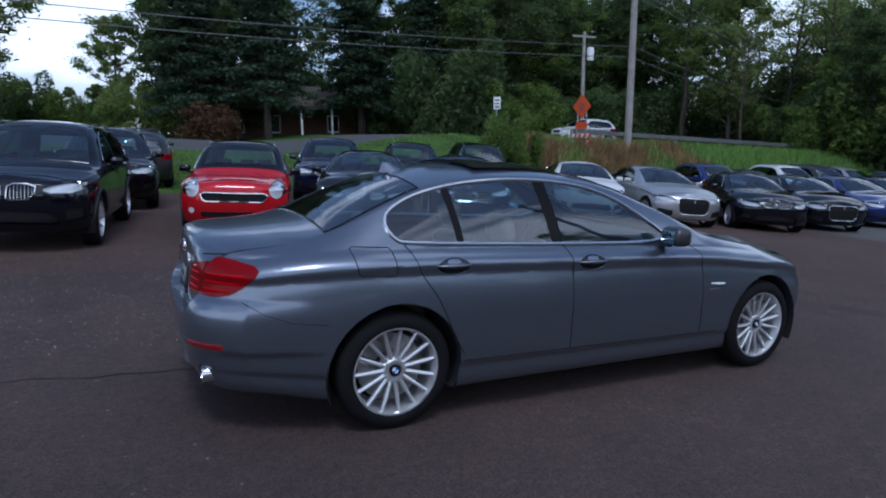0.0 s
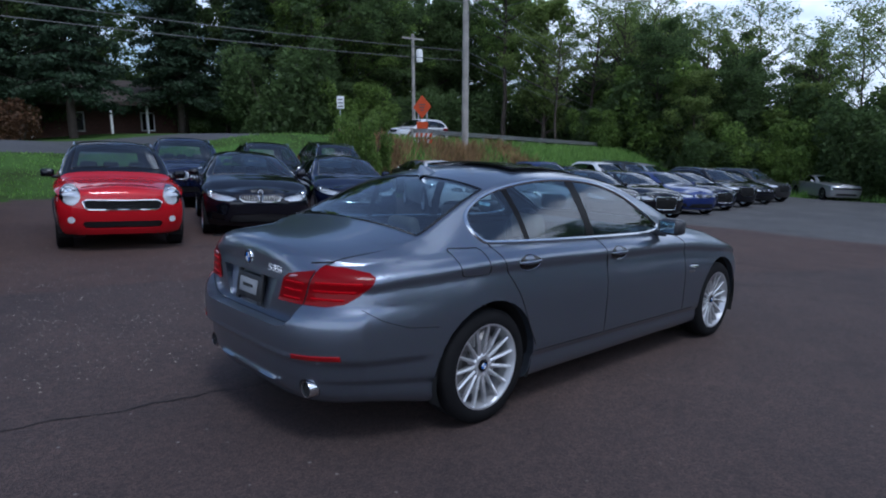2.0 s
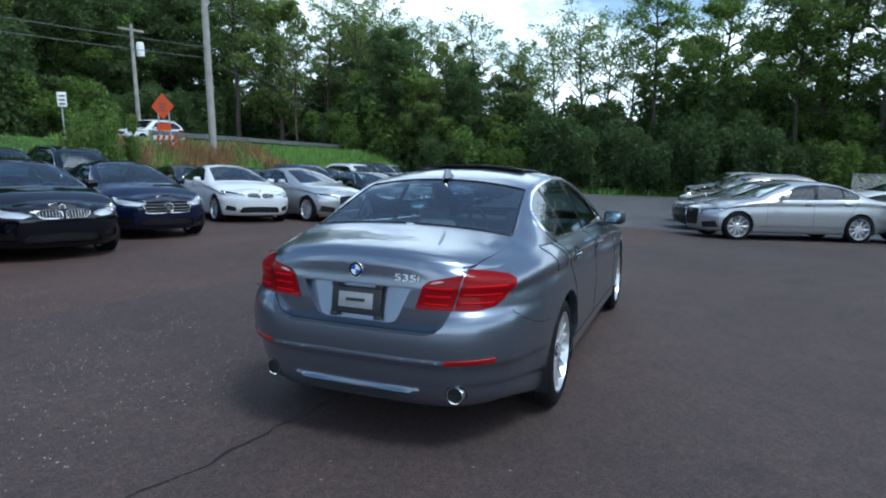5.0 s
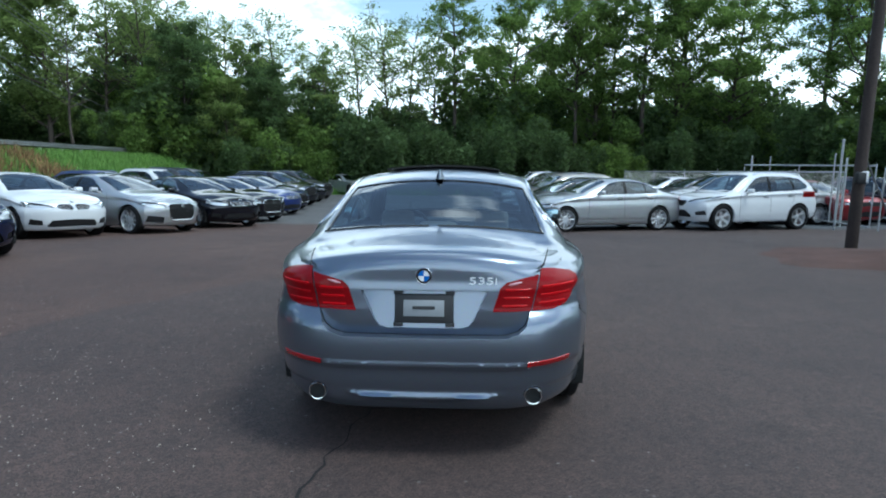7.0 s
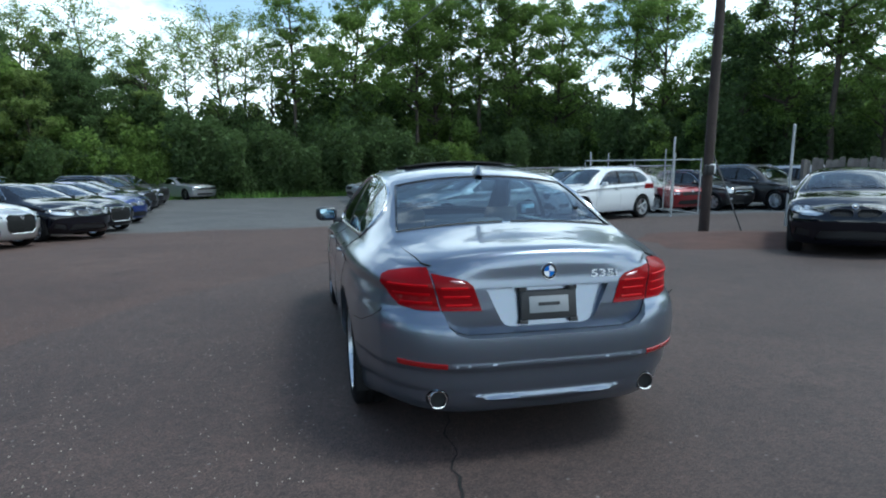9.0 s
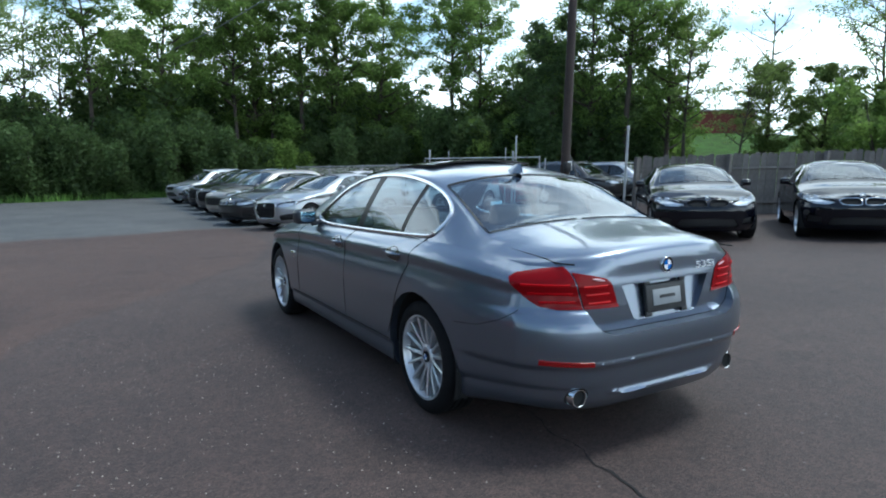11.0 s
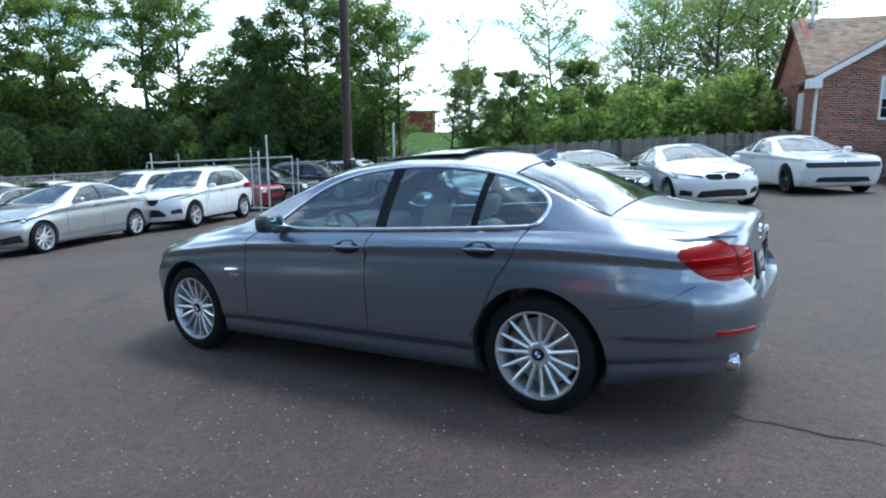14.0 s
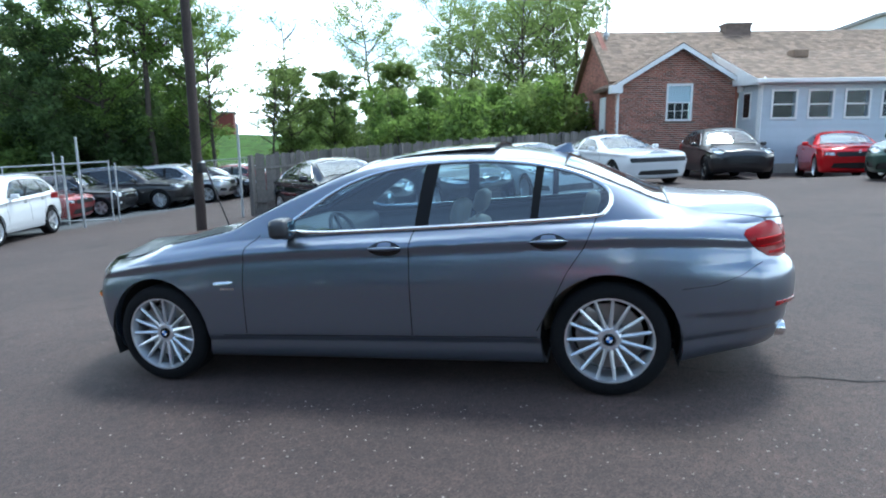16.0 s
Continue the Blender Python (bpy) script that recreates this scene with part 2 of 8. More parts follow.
def add_lathe(bm, prof, n=32, axis="y", center=(0, 0, 0), mat=0):
    """Turns (radius, height) pairs about an axis."""
    rings = []
    for r, hgt in prof:
        ring = []
        for i in range(n):
            a = 2 * math.pi * i / n
            c, s = r * math.cos(a), r * math.sin(a)
            p = {"y": (c, hgt, s), "z": (c, s, hgt), "x": (hgt, c, s)}[axis]
            ring.append(bm.verts.new([u + v for u, v in zip(p, center)]))
        rings.append(ring)
    for a, b in zip(rings, rings[1:]):
        for i in range(n):
            f = bm.faces.new((a[i], a[(i + 1) % n], b[(i + 1) % n], b[i]))
            f.material_index = mat
    return rings


def add_tube(bm, pts, radii, n=6, closed=False, mat=0):
    """A round tube along points; radii is one number or one for each point."""
    pts = [Vector(p) for p in pts]
    if not hasattr(radii, "__len__"):
        radii = [radii] * len(pts)
    rings, side = [], None
    for i, p in enumerate(pts):
        a = pts[i - 1] if i > 0 or closed else p
        b = pts[(i + 1) % len(pts)] if i < len(pts) - 1 or closed else p
        d = (b - a).normalized() if (b - a).length > 1e-9 else Vector((0, 0, 1))
        if side is None:
            side = d.orthogonal().normalized()
        side = (side - d * side.dot(d))
        side = side.normalized() if side.length > 1e-6 else d.orthogonal().normalized()
        up = d.cross(side)
        rings.append([bm.verts.new(p + (side * math.cos(2 * math.pi * k / n) + up * math.sin(2 * math.pi * k / n)) * radii[i]) for k in range(n)])
    pairs = list(zip(rings, rings[1:])) + ([(rings[-1], rings[0])] if closed else [])
    for a, b in pairs:
        for k in range(n):
            f = bm.faces.new((a[k], a[(k + 1) % n], b[(k + 1) % n], b[k]))
            f.material_index = mat
    if not closed:
        for r in (rings[0][::-1], rings[-1]):
            bm.faces.new(r).material_index = mat


def add_poly(bm, pts, depth, m=None, mat=0):
    """A flat plate: the outline pts (in the plane of its first two axes) with a depth along the third."""
    a = [bm.verts.new((x, y, 0)) for x, y in pts]
    b = [bm.verts.new((x, y, depth)) for x, y in pts]
    fs = [bm.faces.new(a[::-1]), bm.faces.new(b)]
    for i in range(len(pts)):
        j = (i + 1) % len(pts)
        fs.append(bm.faces.new((a[i], a[j], b[j], b[i])))
    for f in fs:
        f.material_index = mat
    if m is not None:
        bmesh.ops.transform(bm, matrix=m, verts=a + b)
    return a + b


def smoothstep(u):
    u = min(1.0, max(0.0, u))
    return u * u * (3 - 2 * u)


def curve(tab):
    """A smooth monotone curve through (x, value) pairs."""
    xs, ys = np.array([p[0] for p in tab], float), np.array([p[1] for p in tab], float)
    hh, dd = np.diff(xs), np.diff(ys) / np.diff(xs)
    m = np.zeros(len(xs))
    m[0], m[-1] = dd[0], dd[-1]
    for i in range(1, len(xs) - 1):
        if dd[i - 1] * dd[i] > 0:
            w1, w2 = 2 * hh[i] + hh[i - 1], hh[i] + 2 * hh[i - 1]
            m[i] = (w1 + w2) / (w1 / dd[i - 1] + w2 / dd[i])

    def at(x):
        x = min(max(x, xs[0]), xs[-1])
        i = min(max(int(np.searchsorted(xs, x)) - 1, 0), len(xs) - 2)
        t = (x - xs[i]) / hh[i]
        return float((2 * t**3 - 3 * t**2 + 1) * ys[i] + (t**3 - 2 * t**2 + t) * hh[i] * m[i]
                     + (-2 * t**3 + 3 * t**2) * ys[i + 1] + (t**3 - t**2) * hh[i] * m[i + 1])
    return at


# ---- the lie of the land ----
SLOPE = 3.2                                      # degrees by which the lot falls towards the east


def fall(x):
    return -math.tan(radians(SLOPE)) * min(70.0, max(-30.0, x))


def lie(x, y):
    """Height of the ground: a lot that dips to the east and rises to the south-west, and a bank up to the road in the north."""
    level = 1 - 0.85 * smoothstep((-y - 13) / 5) * smoothstep(-x / 4)
    z = fall(x) * level - 0.25 * smoothstep((x - 4) / 12) + 0.05 * smoothstep((-y - 3) / 9) * smoothstep((7 - x) / 9)
    east = smoothstep((x - 3) / 9)
    bank = (1 - east) * 1.5 * smoothstep((y - 16) / 14) + east * 2.45 * smoothstep((y - 16.5) / 6.5)
    return z + bank


# ---- cars ----
SIDE = [(0, 0.075), (0.03, 0.05), (0.10, 0.036), (0.185, 0.032), (0.205, 0.018), (0.42, 0.004), (0.58, 0.0), (0.72, 0.010), (0.80, 0.024),
        (0.86, 0.032), (0.885, 0.026), (0.905, 0.002), (0.93, 0.004), (0.965, 0.02), (1.0, 0.055)]


class Body:
    """A car's outer skin: half of it as a grid, from curves along the car; parts are cut out of it."""

    def __init__(self, sp):
        self.sp = sp
        self.W, self.zb, self.belt, self.zc = curve(sp["W"]), curve(sp["zb"]), curve(sp["belt"]), curve(sp["zc"])
        self.yr, self.crown, self.xr, self.xf = curve(sp["yr"]), curve(sp["crown"]), curve(sp["xr"]), curve(sp["xf"])
        self.side = curve(sp.get("side", SIDE))
        self.nl, self.nu, self.nm, self.ns = sp.get("res", (16, 7, 12, 46))

    def section(self, x):
        w, zb, zs, zc, yr, cr = self.W(x), self.zb(x), self.belt(x), self.zc(x), self.yr(x), self.crown(x)
        pts = [(0.0, zb), (0.35, zb), (w - 0.16, zb)]
        low = self.sp.get("tuck", 0.0) * min(1.0, max(0.0, (-1.86 - x) / 0.15))
        for i in range(self.nl):
            f = i / (self.nl - 1)
            z = zb + f * (zs - zb)
            pts.append((w - self.side(f) - low * smoothstep((0.492 - z) / 0.022), z))
        ay, az = pts[-1]
        bz = max(zc - cr, zs + 0.004)
        round_off = smoothstep((-1.8 - x) / 0.2) if self.sp.get("deck") else 0.0
        bulge = 0.022 * min(1, max(0, (bz - zs) / 0.3))
        for i in range(1, self.nu + 1):
            f = i / self.nu
            pts.append((ay + (yr - ay) * f + bulge * 4 * f * (1 - f), az + (bz - az) * f))
        for i in range(1, self.nu + 1):
            y = yr * (1 - i / self.nu)
            pts.append((y, zc - (zc - bz) * (y / yr) ** 2.2))
        if round_off:                            # the boot's top: one soft crown from shoulder to shoulder
            k = 3 + self.nl
            pts[k:] = [(y, z + (az + (zc - az) * (1 - (y / ay) ** 2.4) - z) * round_off) for y, z in pts[k:]]
        # soften the roof rail
        k = 3 + self.nl + self.nu - 1
        for _ in range(2):
            q = list(pts)
            for j in (k - 1, k, k + 1):
                q[j] = tuple(0.25 * pts[j - 1][c] + 0.5 * pts[j][c] + 0.25 * pts[j + 1][c] for c in (0, 1))
            pts = q
        return pts

    def rear_x(self, y, z, yk=None):
        sp = self.sp
        yk = yk or self.side_y(sp["x0"] - 1, z)
        x = self.xr(z) + sp["cr"] * min(1, abs(y) / yk) ** sp["nr"]
        for zl, half, depth, wide in sp.get("lips", ()):
            if half > 0.022:                     # the lower one is bowed and runs out towards its ends
                zl, half = zl + 0.10 * y * y, half * max(0.02, 1 - (abs(y) / wide) ** 3)
            x -= depth * max(0.0, 1 - abs(z - zl) / half) * min(1, max(0, (wide - abs(y)) / 0.04))
        return x

    def front_x(self, y, z, yk=None):
        sp = self.sp
        yk = yk or self.side_y(sp["x1"] + 1, z)
        return self.xf(z) - sp["cf"] * min(1, abs(y) / yk) ** sp["nf"]

    def station(self, x, z):
        """The station whose skin lies at x, near the rounded ends too."""
        sp = self.sp
        b0, b1 = sp["x0"] + 0.45, sp["x1"] - 0.5
        if x < b0:
            t = (b0 - x) / max(0.05, b0 - self.xr(z) - sp["cr"])
            return b0 + (sp["x0"] - b0) * min(1, t)
        if x > b1:
            t = (x - b1) / max(0.05, self.xf(z) - sp["cf"] - b1)
            return b1 + (sp["x1"] - b1) * min(1, t)
        return x

    def side_y(self, x, z):
        pts = self.section(self.station(x, z))[3:]
        for (y0, z0), (y1, z1) in zip(pts, pts[1:]):
            if z0 <= z <= z1 and z1 > z0:
                return y0 + (y1 - y0) * (z - z0) / (z1 - z0)
        return pts[0][0] if z < pts[0][1] else pts[-1][0]

    def deck_end(self, share):
        """Where the boot's top edge lies, by the share of its half width."""
        x0 = self.sp["x0"]
        rise = (self.zc(x0) - self.belt(x0)) * (1 - share ** 2.4)
        return self.xr(self.belt(x0)) + self.sp["cr"] * share ** self.sp["nr"] + 1.3 * share ** 2.2 * rise

    def top_z(self, x, y):
        b0 = self.sp["x0"] + 0.45
        if x < b0 and self.sp.get("deck"):
            half = self.section(self.sp["x0"])[2 + self.nl][0]
            t = (b0 - x) / (b0 - self.deck_end(min(1, abs(y) / half)))
            pts = self.section(b0 + (self.sp["x0"] - b0) * min(1, t))
        else:
            pts = self.section(self.station(x, self.zc(x)))
        for (y0, z0), (y1, z1) in zip(pts[3 + self.nl // 2:], pts[4 + self.nl // 2:]):
            if min(y0, y1) <= abs(y) <= max(y0, y1) and z0 > 0.5:
                return z0 + (z1 - z0) * (abs(y) - y0) / (y1 - y0) if y1 != y0 else z0
        return pts[-1][1]

    def skin(self):
        sp, bm = self.sp, bmesh.new()
        x0, x1, b0, b1 = sp["x0"], sp["x1"], sp["x0"] + 0.45, sp["x1"] - 0.5
        rows = []
        stations = [x0 + (x1 - x0) * i / self.ns for i in range(self.ns + 1)]
        if sp.get("deck"):
            stations = sorted(set(stations + [x0 + 0.01 * k for k in range(1, 13)]))
        end = self.section(x0)
        belt_at = 2 + self.nl
        for xn in stations:
            row = []
            for k, (y, z) in enumerate(self.section(xn)):
                x = xn
                if xn < b0:
                    t = (b0 - xn) / (b0 - x0)
                    x = b0 + (self.xr(z) + sp["cr"] - b0) * t
                    if sp.get("deck") and k > belt_at:
                        x = b0 + (self.deck_end(end[k][0] / end[belt_at][0]) - b0) * t
                elif xn > b1:
                    t = (xn - b1) / (x1 - b1)
                    x = b1 + (self.xf(z) - sp["cf"] - b1) * t
                row.append(bm.verts.new((x, y, z)))
            rows.append(row)
        for a, b in zip(rows, rows[1:]):
            for k in range(len(a) - 1):
                bm.faces.new((a[k], b[k], b[k + 1], a[k + 1]))
        for row, fx, flip in ((rows[0], self.rear_x, False), (rows[-1], self.front_x, True)):
            grid = []
            deck = sp.get("deck") and not flip
            for v in (row[:belt_at + 1] if deck else row):
                yk, z = v.co.y, v.co.z
                line = [v]
                if deck and yk > 1e-6:
                    for u in end[belt_at + 1:]:
                        y = yk * u[0] / end[belt_at][0]
                        line.append(bm.verts.new((fx(y, z, yk), y, z)))
                elif deck:
                    line += [v] * (len(end) - belt_at - 1)
                elif yk > 1e-6:
                    for j in range(1, self.nm + 1):
                        y = yk * (1 - j / self.nm)
                        line.append(bm.verts.new((fx(y, z, yk), y, z)))
                else:
                    line += [v] * self.nm
                grid.append(line)
            if deck:
                grid.append(row[belt_at:])
            for a, b in zip(grid, grid[1:]):
                for j in range(len(a) - 1):
                    q = [a[j], a[j + 1], b[j + 1], b[j]]
                    q = [v for n, v in enumerate(q) if v not in q[:n]]
                    if len(q) > 2:
                        bm.faces.new(q[::-1] if not flip else q)
        bmesh.ops.remove_doubles(bm, verts=bm.verts, dist=0.0008)
        bmesh.ops.recalc_face_normals(bm, faces=bm.faces)
        if sum(f.normal.z * f.calc_area() for f in bm.faces if f.calc_center_median().z > 0.9) < 0:
            bmesh.ops.reverse_faces(bm, faces=bm.faces)
        return bm




def rounded(pts, times):
    """A closed outline with its corners cut again and again."""
    for _ in range(times):
        out = []
        for p, q in zip(pts, list(pts[1:]) + [pts[0]]):
            out += [(0.75 * p[0] + 0.25 * q[0], 0.75 * p[1] + 0.25 * q[1]), (0.25 * p[0] + 0.75 * q[0], 0.25 * p[1] + 0.75 * q[1])]
        pts = out
    return pts


def take(bm, cuts, keep=lambda c: True, margin=0.16):
    """Cuts out of bm what lies inside all of the convex outlines: (points, "xz"), and gives it back as its own bmesh."""
    planes, lo, hi = [], [-9] * 3, [9] * 3
    for pts, ax in cuts:
        i, j = "xyz".index(ax[0]), "xyz".index(ax[1])
        cen = [sum(p[n] for p in pts) / len(pts) for n in (0, 1)]
        for n, a in ((0, i), (1, j)):
            lo[a], hi[a] = max(lo[a], min(p[n] for p in pts) - margin), min(hi[a], max(p[n] for p in pts) + margin)
        for p, q in zip(pts, list(pts[1:]) + [pts[0]]):
            co, no = [0, 0, 0], [0, 0, 0]
            co[i], co[j] = p
            no[i], no[j] = q[1] - p[1], p[0] - q[0]
            if no[i] * (cen[0] - p[0]) + no[j] * (cen[1] - p[1]) > 0:
                no = [-v for v in no]
            planes.append((Vector(co), Vector(no).normalized()))
    zone = []
    for f in bm.faces:
        c = f.calc_center_median()
        if keep(c) and all(lo[n] < c[n] < hi[n] for n in range(3)):
            zone.append(f)
    for co, no in planes:
        geom = set(zone)
        for f in zone:
            geom.update(f.edges)
            geom.update(f.verts)
        r = bmesh.ops.bisect_plane(bm, geom=list(geom), dist=1e-5, plane_co=co, plane_no=no)
        zone = [g for g in r["geom"] if isinstance(g, bmesh.types.BMFace)]
    inside = [f for f in zone if all((f.calc_center_median() - co).dot(no) < 1e-6 for co, no in planes)]
    out, seen = bmesh.new(), {}
    for f in inside:
        vs = []
        for v in f.verts:
            if v not in seen:
                seen[v] = out.verts.new(v.co)
            vs.append(seen[v])
        out.faces.new(vs)
    bmesh.ops.delete(bm, geom=inside, context="FACES")
    out.normal_update()
    return out


def mirrored(bm, join=False):
    """The same on the other side of the car; join: both halves in one."""
    out = bm.copy()
    for v in out.verts:
        v.co.y = -v.co.y
    bmesh.ops.reverse_faces(out, faces=out.faces)
    if not join:
        return out
    seen = {v: bm.verts.new(v.co) for v in out.verts}
    for f in out.faces:
        bm.faces.new([seen[v] for v in f.verts])
    out.free()
    bmesh.ops.remove_doubles(bm, verts=[v for v in bm.verts if abs(v.co.y) < 0.002], dist=0.0015)
    return bm


def push(bm, d):
    bm.normal_update()
    for v, n in [(v, v.normal.copy()) for v in bm.verts]:
        v.co += n * d
    return bm


def loops(bm):
    """The boundary loops of a sheet, as lists of points."""
    edges = {e for e in bm.edges if e.is_boundary}
    found = []
    while edges:
        e = edges.pop()
        a, b = e.verts
        chain = [a, b]
        while True:
            nxt = [x for x in chain[-1].link_edges if x in edges]
            if not nxt:
                break
            edges.discard(nxt[0])
            chain.append(nxt[0].other_vert(chain[-1]))
            if chain[-1] is chain[0]:
                chain.pop()
                break
        found.append([v.co.copy() for v in chain])
    return found


def rim_tube(bm, r, n=5):
    out = bmesh.new()
    for pts in loops(bm):
        thin = [p for i, p in enumerate(pts) if i == 0 or (p - pts[i - 1]).length > 0.004]
        if len(thin) > 3:
            add_tube(out, thin, r, n, closed=True)
    return out


def deepen(bm, d):
    """Gives a sheet sides that go d into the body."""
    bm.normal_update()
    es = [e for e in bm.edges if e.is_boundary]
    cen = [(v, v.normal.copy()) for v in bm.verts]
    nor = dict(cen)
    r = bmesh.ops.extrude_edge_only(bm, edges=es)
    for v in r["geom"]:
        if isinstance(v, bmesh.types.BMVert):
            near = min(nor, key=lambda u: (u.co - v.co).length_squared)
            v.co -= nor[near] * d
    bmesh.ops.recalc_face_normals(bm, faces=bm.faces)
    return bm


def make_wheel(parent, at, out, R, rim_r, width, rim_mat, spokes, style, cap="plain"):
    """A wheel at the hub's place; out: +1 on the car's left, -1 on its right. Outer face towards out."""
    x, y, z = at
    key = (R, rim_r, width, rim_mat, spokes, style, cap)
    if key not in WHEELS:
        hw = width / 2
        drum, tyre, rim, hub = bmesh.new(), bmesh.new(), bmesh.new(), bmesh.new()
        disc_r = rim_r * 0.78
        add_lathe(drum, [(0.0, -hw * 0.2), (disc_r, -hw * 0.2), (disc_r, hw * 0.0), (disc_r * 0.5, hw * 0.0), (disc_r * 0.45, hw * 0.25), (0.0, hw * 0.25)], 28)
        add_box(drum, (disc_r * 0.55, -hw * 0.3, -0.07), (disc_r * 1.08, hw * 0.22, 0.09), pose(0, 0, 0, 0, -35, 0), 0.012)
        prof = [(rim_r - 0.005, -hw * 0.86), (rim_r + 0.02, -hw * 0.98), (R - 0.05, -hw), (R - 0.012, -hw * 0.86), (R, -hw * 0.7)]
        for g in (-0.36, 0.0, 0.36):
            prof += [(R, hw * (g - 0.05)), (R - 0.008, hw * (g - 0.045)), (R - 0.008, hw * (g + 0.045)), (R, hw * (g + 0.05))]
        prof += [(R, hw * 0.7), (R - 0.012, hw * 0.86), (R - 0.05, hw), (R - 0.075, hw * 0.99), (R - 0.08, hw * 0.975), (rim_r + 0.02, hw * 0.97), (rim_r - 0.005, hw * 0.86)]
        add_lathe(tyre, prof, 44)
        add_lathe(rim, [(rim_r * 0.9, -hw * 0.85), (rim_r - 0.004, -hw * 0.88), (rim_r * 0.94, -hw * 0.5), (rim_r * 0.93, hw * 0.55), (rim_r * 0.95, hw * 0.78),
                        (rim_r + 0.003, hw * 0.88), (rim_r + 0.004, hw * 0.93), (rim_r - 0.006, hw * 0.93), (rim_r * 0.955, hw * 0.8), (rim_r * 0.92, hw * 0.55)], 44)
        hr = rim_r * 0.30
        add_lathe(rim, [(hr, hw * 0.2), (hr, hw * 0.56), (hr * 0.8, hw * 0.66), (hr * 0.55, hw * 0.66), (hr * 0.5, hw * 0.60), (0.001, hw * 0.60)], 24)
        for k in range(spokes):
            for off in ((0,) if style == "single" else (-0.12, 0.12)):
                a = 2 * math.pi * k / spokes + (off if style != "single" else 0)
                wi, wo = (0.0125, 0.0095) if style == "single" else (0.020, 0.016)
                wi, wo = (wi, wo) if spokes > 8 or style != "single" else (0.05, 0.035)
                q = []
                for r, w, f, b in ((hr * 0.85, wi, 0.64, 0.30), (rim_r * 0.6, (wi + wo) * 0.5, 0.74, 0.45), (rim_r * 0.95, wo, 0.82, 0.60)):
                    q.append([rim.verts.new((r, hw * f - (0.006 if s in (-1, 1) else 0), s * w) if t else (r, hw * b, s * w * 0.7))
                              for s, t in ((-1, 0), (-1, 1), (0, 1), (1, 1), (1, 0))])
                vs = [v for ring in q for v in ring]
                for p0, p1 in zip(q, q[1:]):
                    for n in range(5):
                        rim.faces.new((p0[n], p0[(n + 1) % 5], p1[(n + 1) % 5], p1[n]))
                bmesh.ops.transform(rim, matrix=pose(0, 0, 0, 0, -math.degrees(a), 0), verts=vs)
        for k in range(5):
            a = 2 * math.pi * (k + 0.5) / 5
            add_lathe(rim, [(0.012, hw * 0.5), (0.012, hw * 0.69), (0.001, hw * 0.69)], 6, "y", (hr * 0.78 * math.cos(a), 0, hr * 0.78 * math.sin(a)))
        bmesh.ops.recalc_face_normals(rim, faces=rim.faces)
        cr = 0.034
        add_lathe(hub, [(cr, hw * 0.58), (cr, hw * 0.705), (cr * 0.86, hw * 0.72), (cr * 0.84, hw * 0.715), (0.001, hw * 0.715)], 20)
        if cap == "quartered":
            for k in range(4):
                pts = [(0, 0)] + [(cr * 0.55 * math.cos(k * math.pi / 2 + s * math.pi / 8), cr * 0.55 * math.sin(k * math.pi / 2 + s * math.pi / 8)) for s in range(5)]
                add_poly(hub, pts, 0.0015, pose(0, hw * 0.715, 0, -90, 0, 0), 1 + k % 2)
            hub_m = [M["gloss_black"], M["roundel_blue"], M["roundel_white"]]
        else:
            hub_m = [M["alloy"]]
        for b in (tyre, drum, hub):
            bmesh.ops.recalc_face_normals(b, faces=b.faces)
        WHEELS[key] = (mesh_of("wheel", drum, M["disc"]), mesh_of("tyre", tyre, M["rubber"], 35), mesh_of("rim", rim, M[rim_mat], 35), mesh_of("hub_cap", hub, hub_m, 35))
    made = []
    for name, me in zip(("wheel", "tyre", "rim", "hub_cap"), WHEELS[key]):
        ob = new(name, me)
        ob.parent = made[0] if made else parent
        if not made:
            ob.matrix_basis = pose(x, y, z, 0, 0, 0 if out > 0 else 180)
        made.append(ob)
    tagged(made[2], "silver alloy rim" if rim_mat == "alloy" else "dark alloy rim")


WHEELS = {}


def seat_bm(w=0.5, back=0.62):
    bm = bmesh.new()
    add_box(bm, (-0.02, -w / 2, 0.0), (0.5, w / 2, 0.17), None, 0.05)
    add_box(bm, (-0.16, -w / 2, 0.0), (0.0, w / 2, back), pose(0.0, 0, 0.06, 0, -16, 0), 0.055)
    add_box(bm, (-0.12, -0.13, back + 0.05), (-0.02, 0.13, back + 0.22), pose(0.0, 0, 0.06, 0, -16, 0), 0.04)
    for s in (-0.05, 0.05):
        add_tube(bm, [Vector((-0.07 - 0.27 * (back - 0.02), s, back + 0.02)), Vector((-0.07 - 0.27 * (back + 0.1), s, back + 0.14))], 0.007, 5)
    return bm


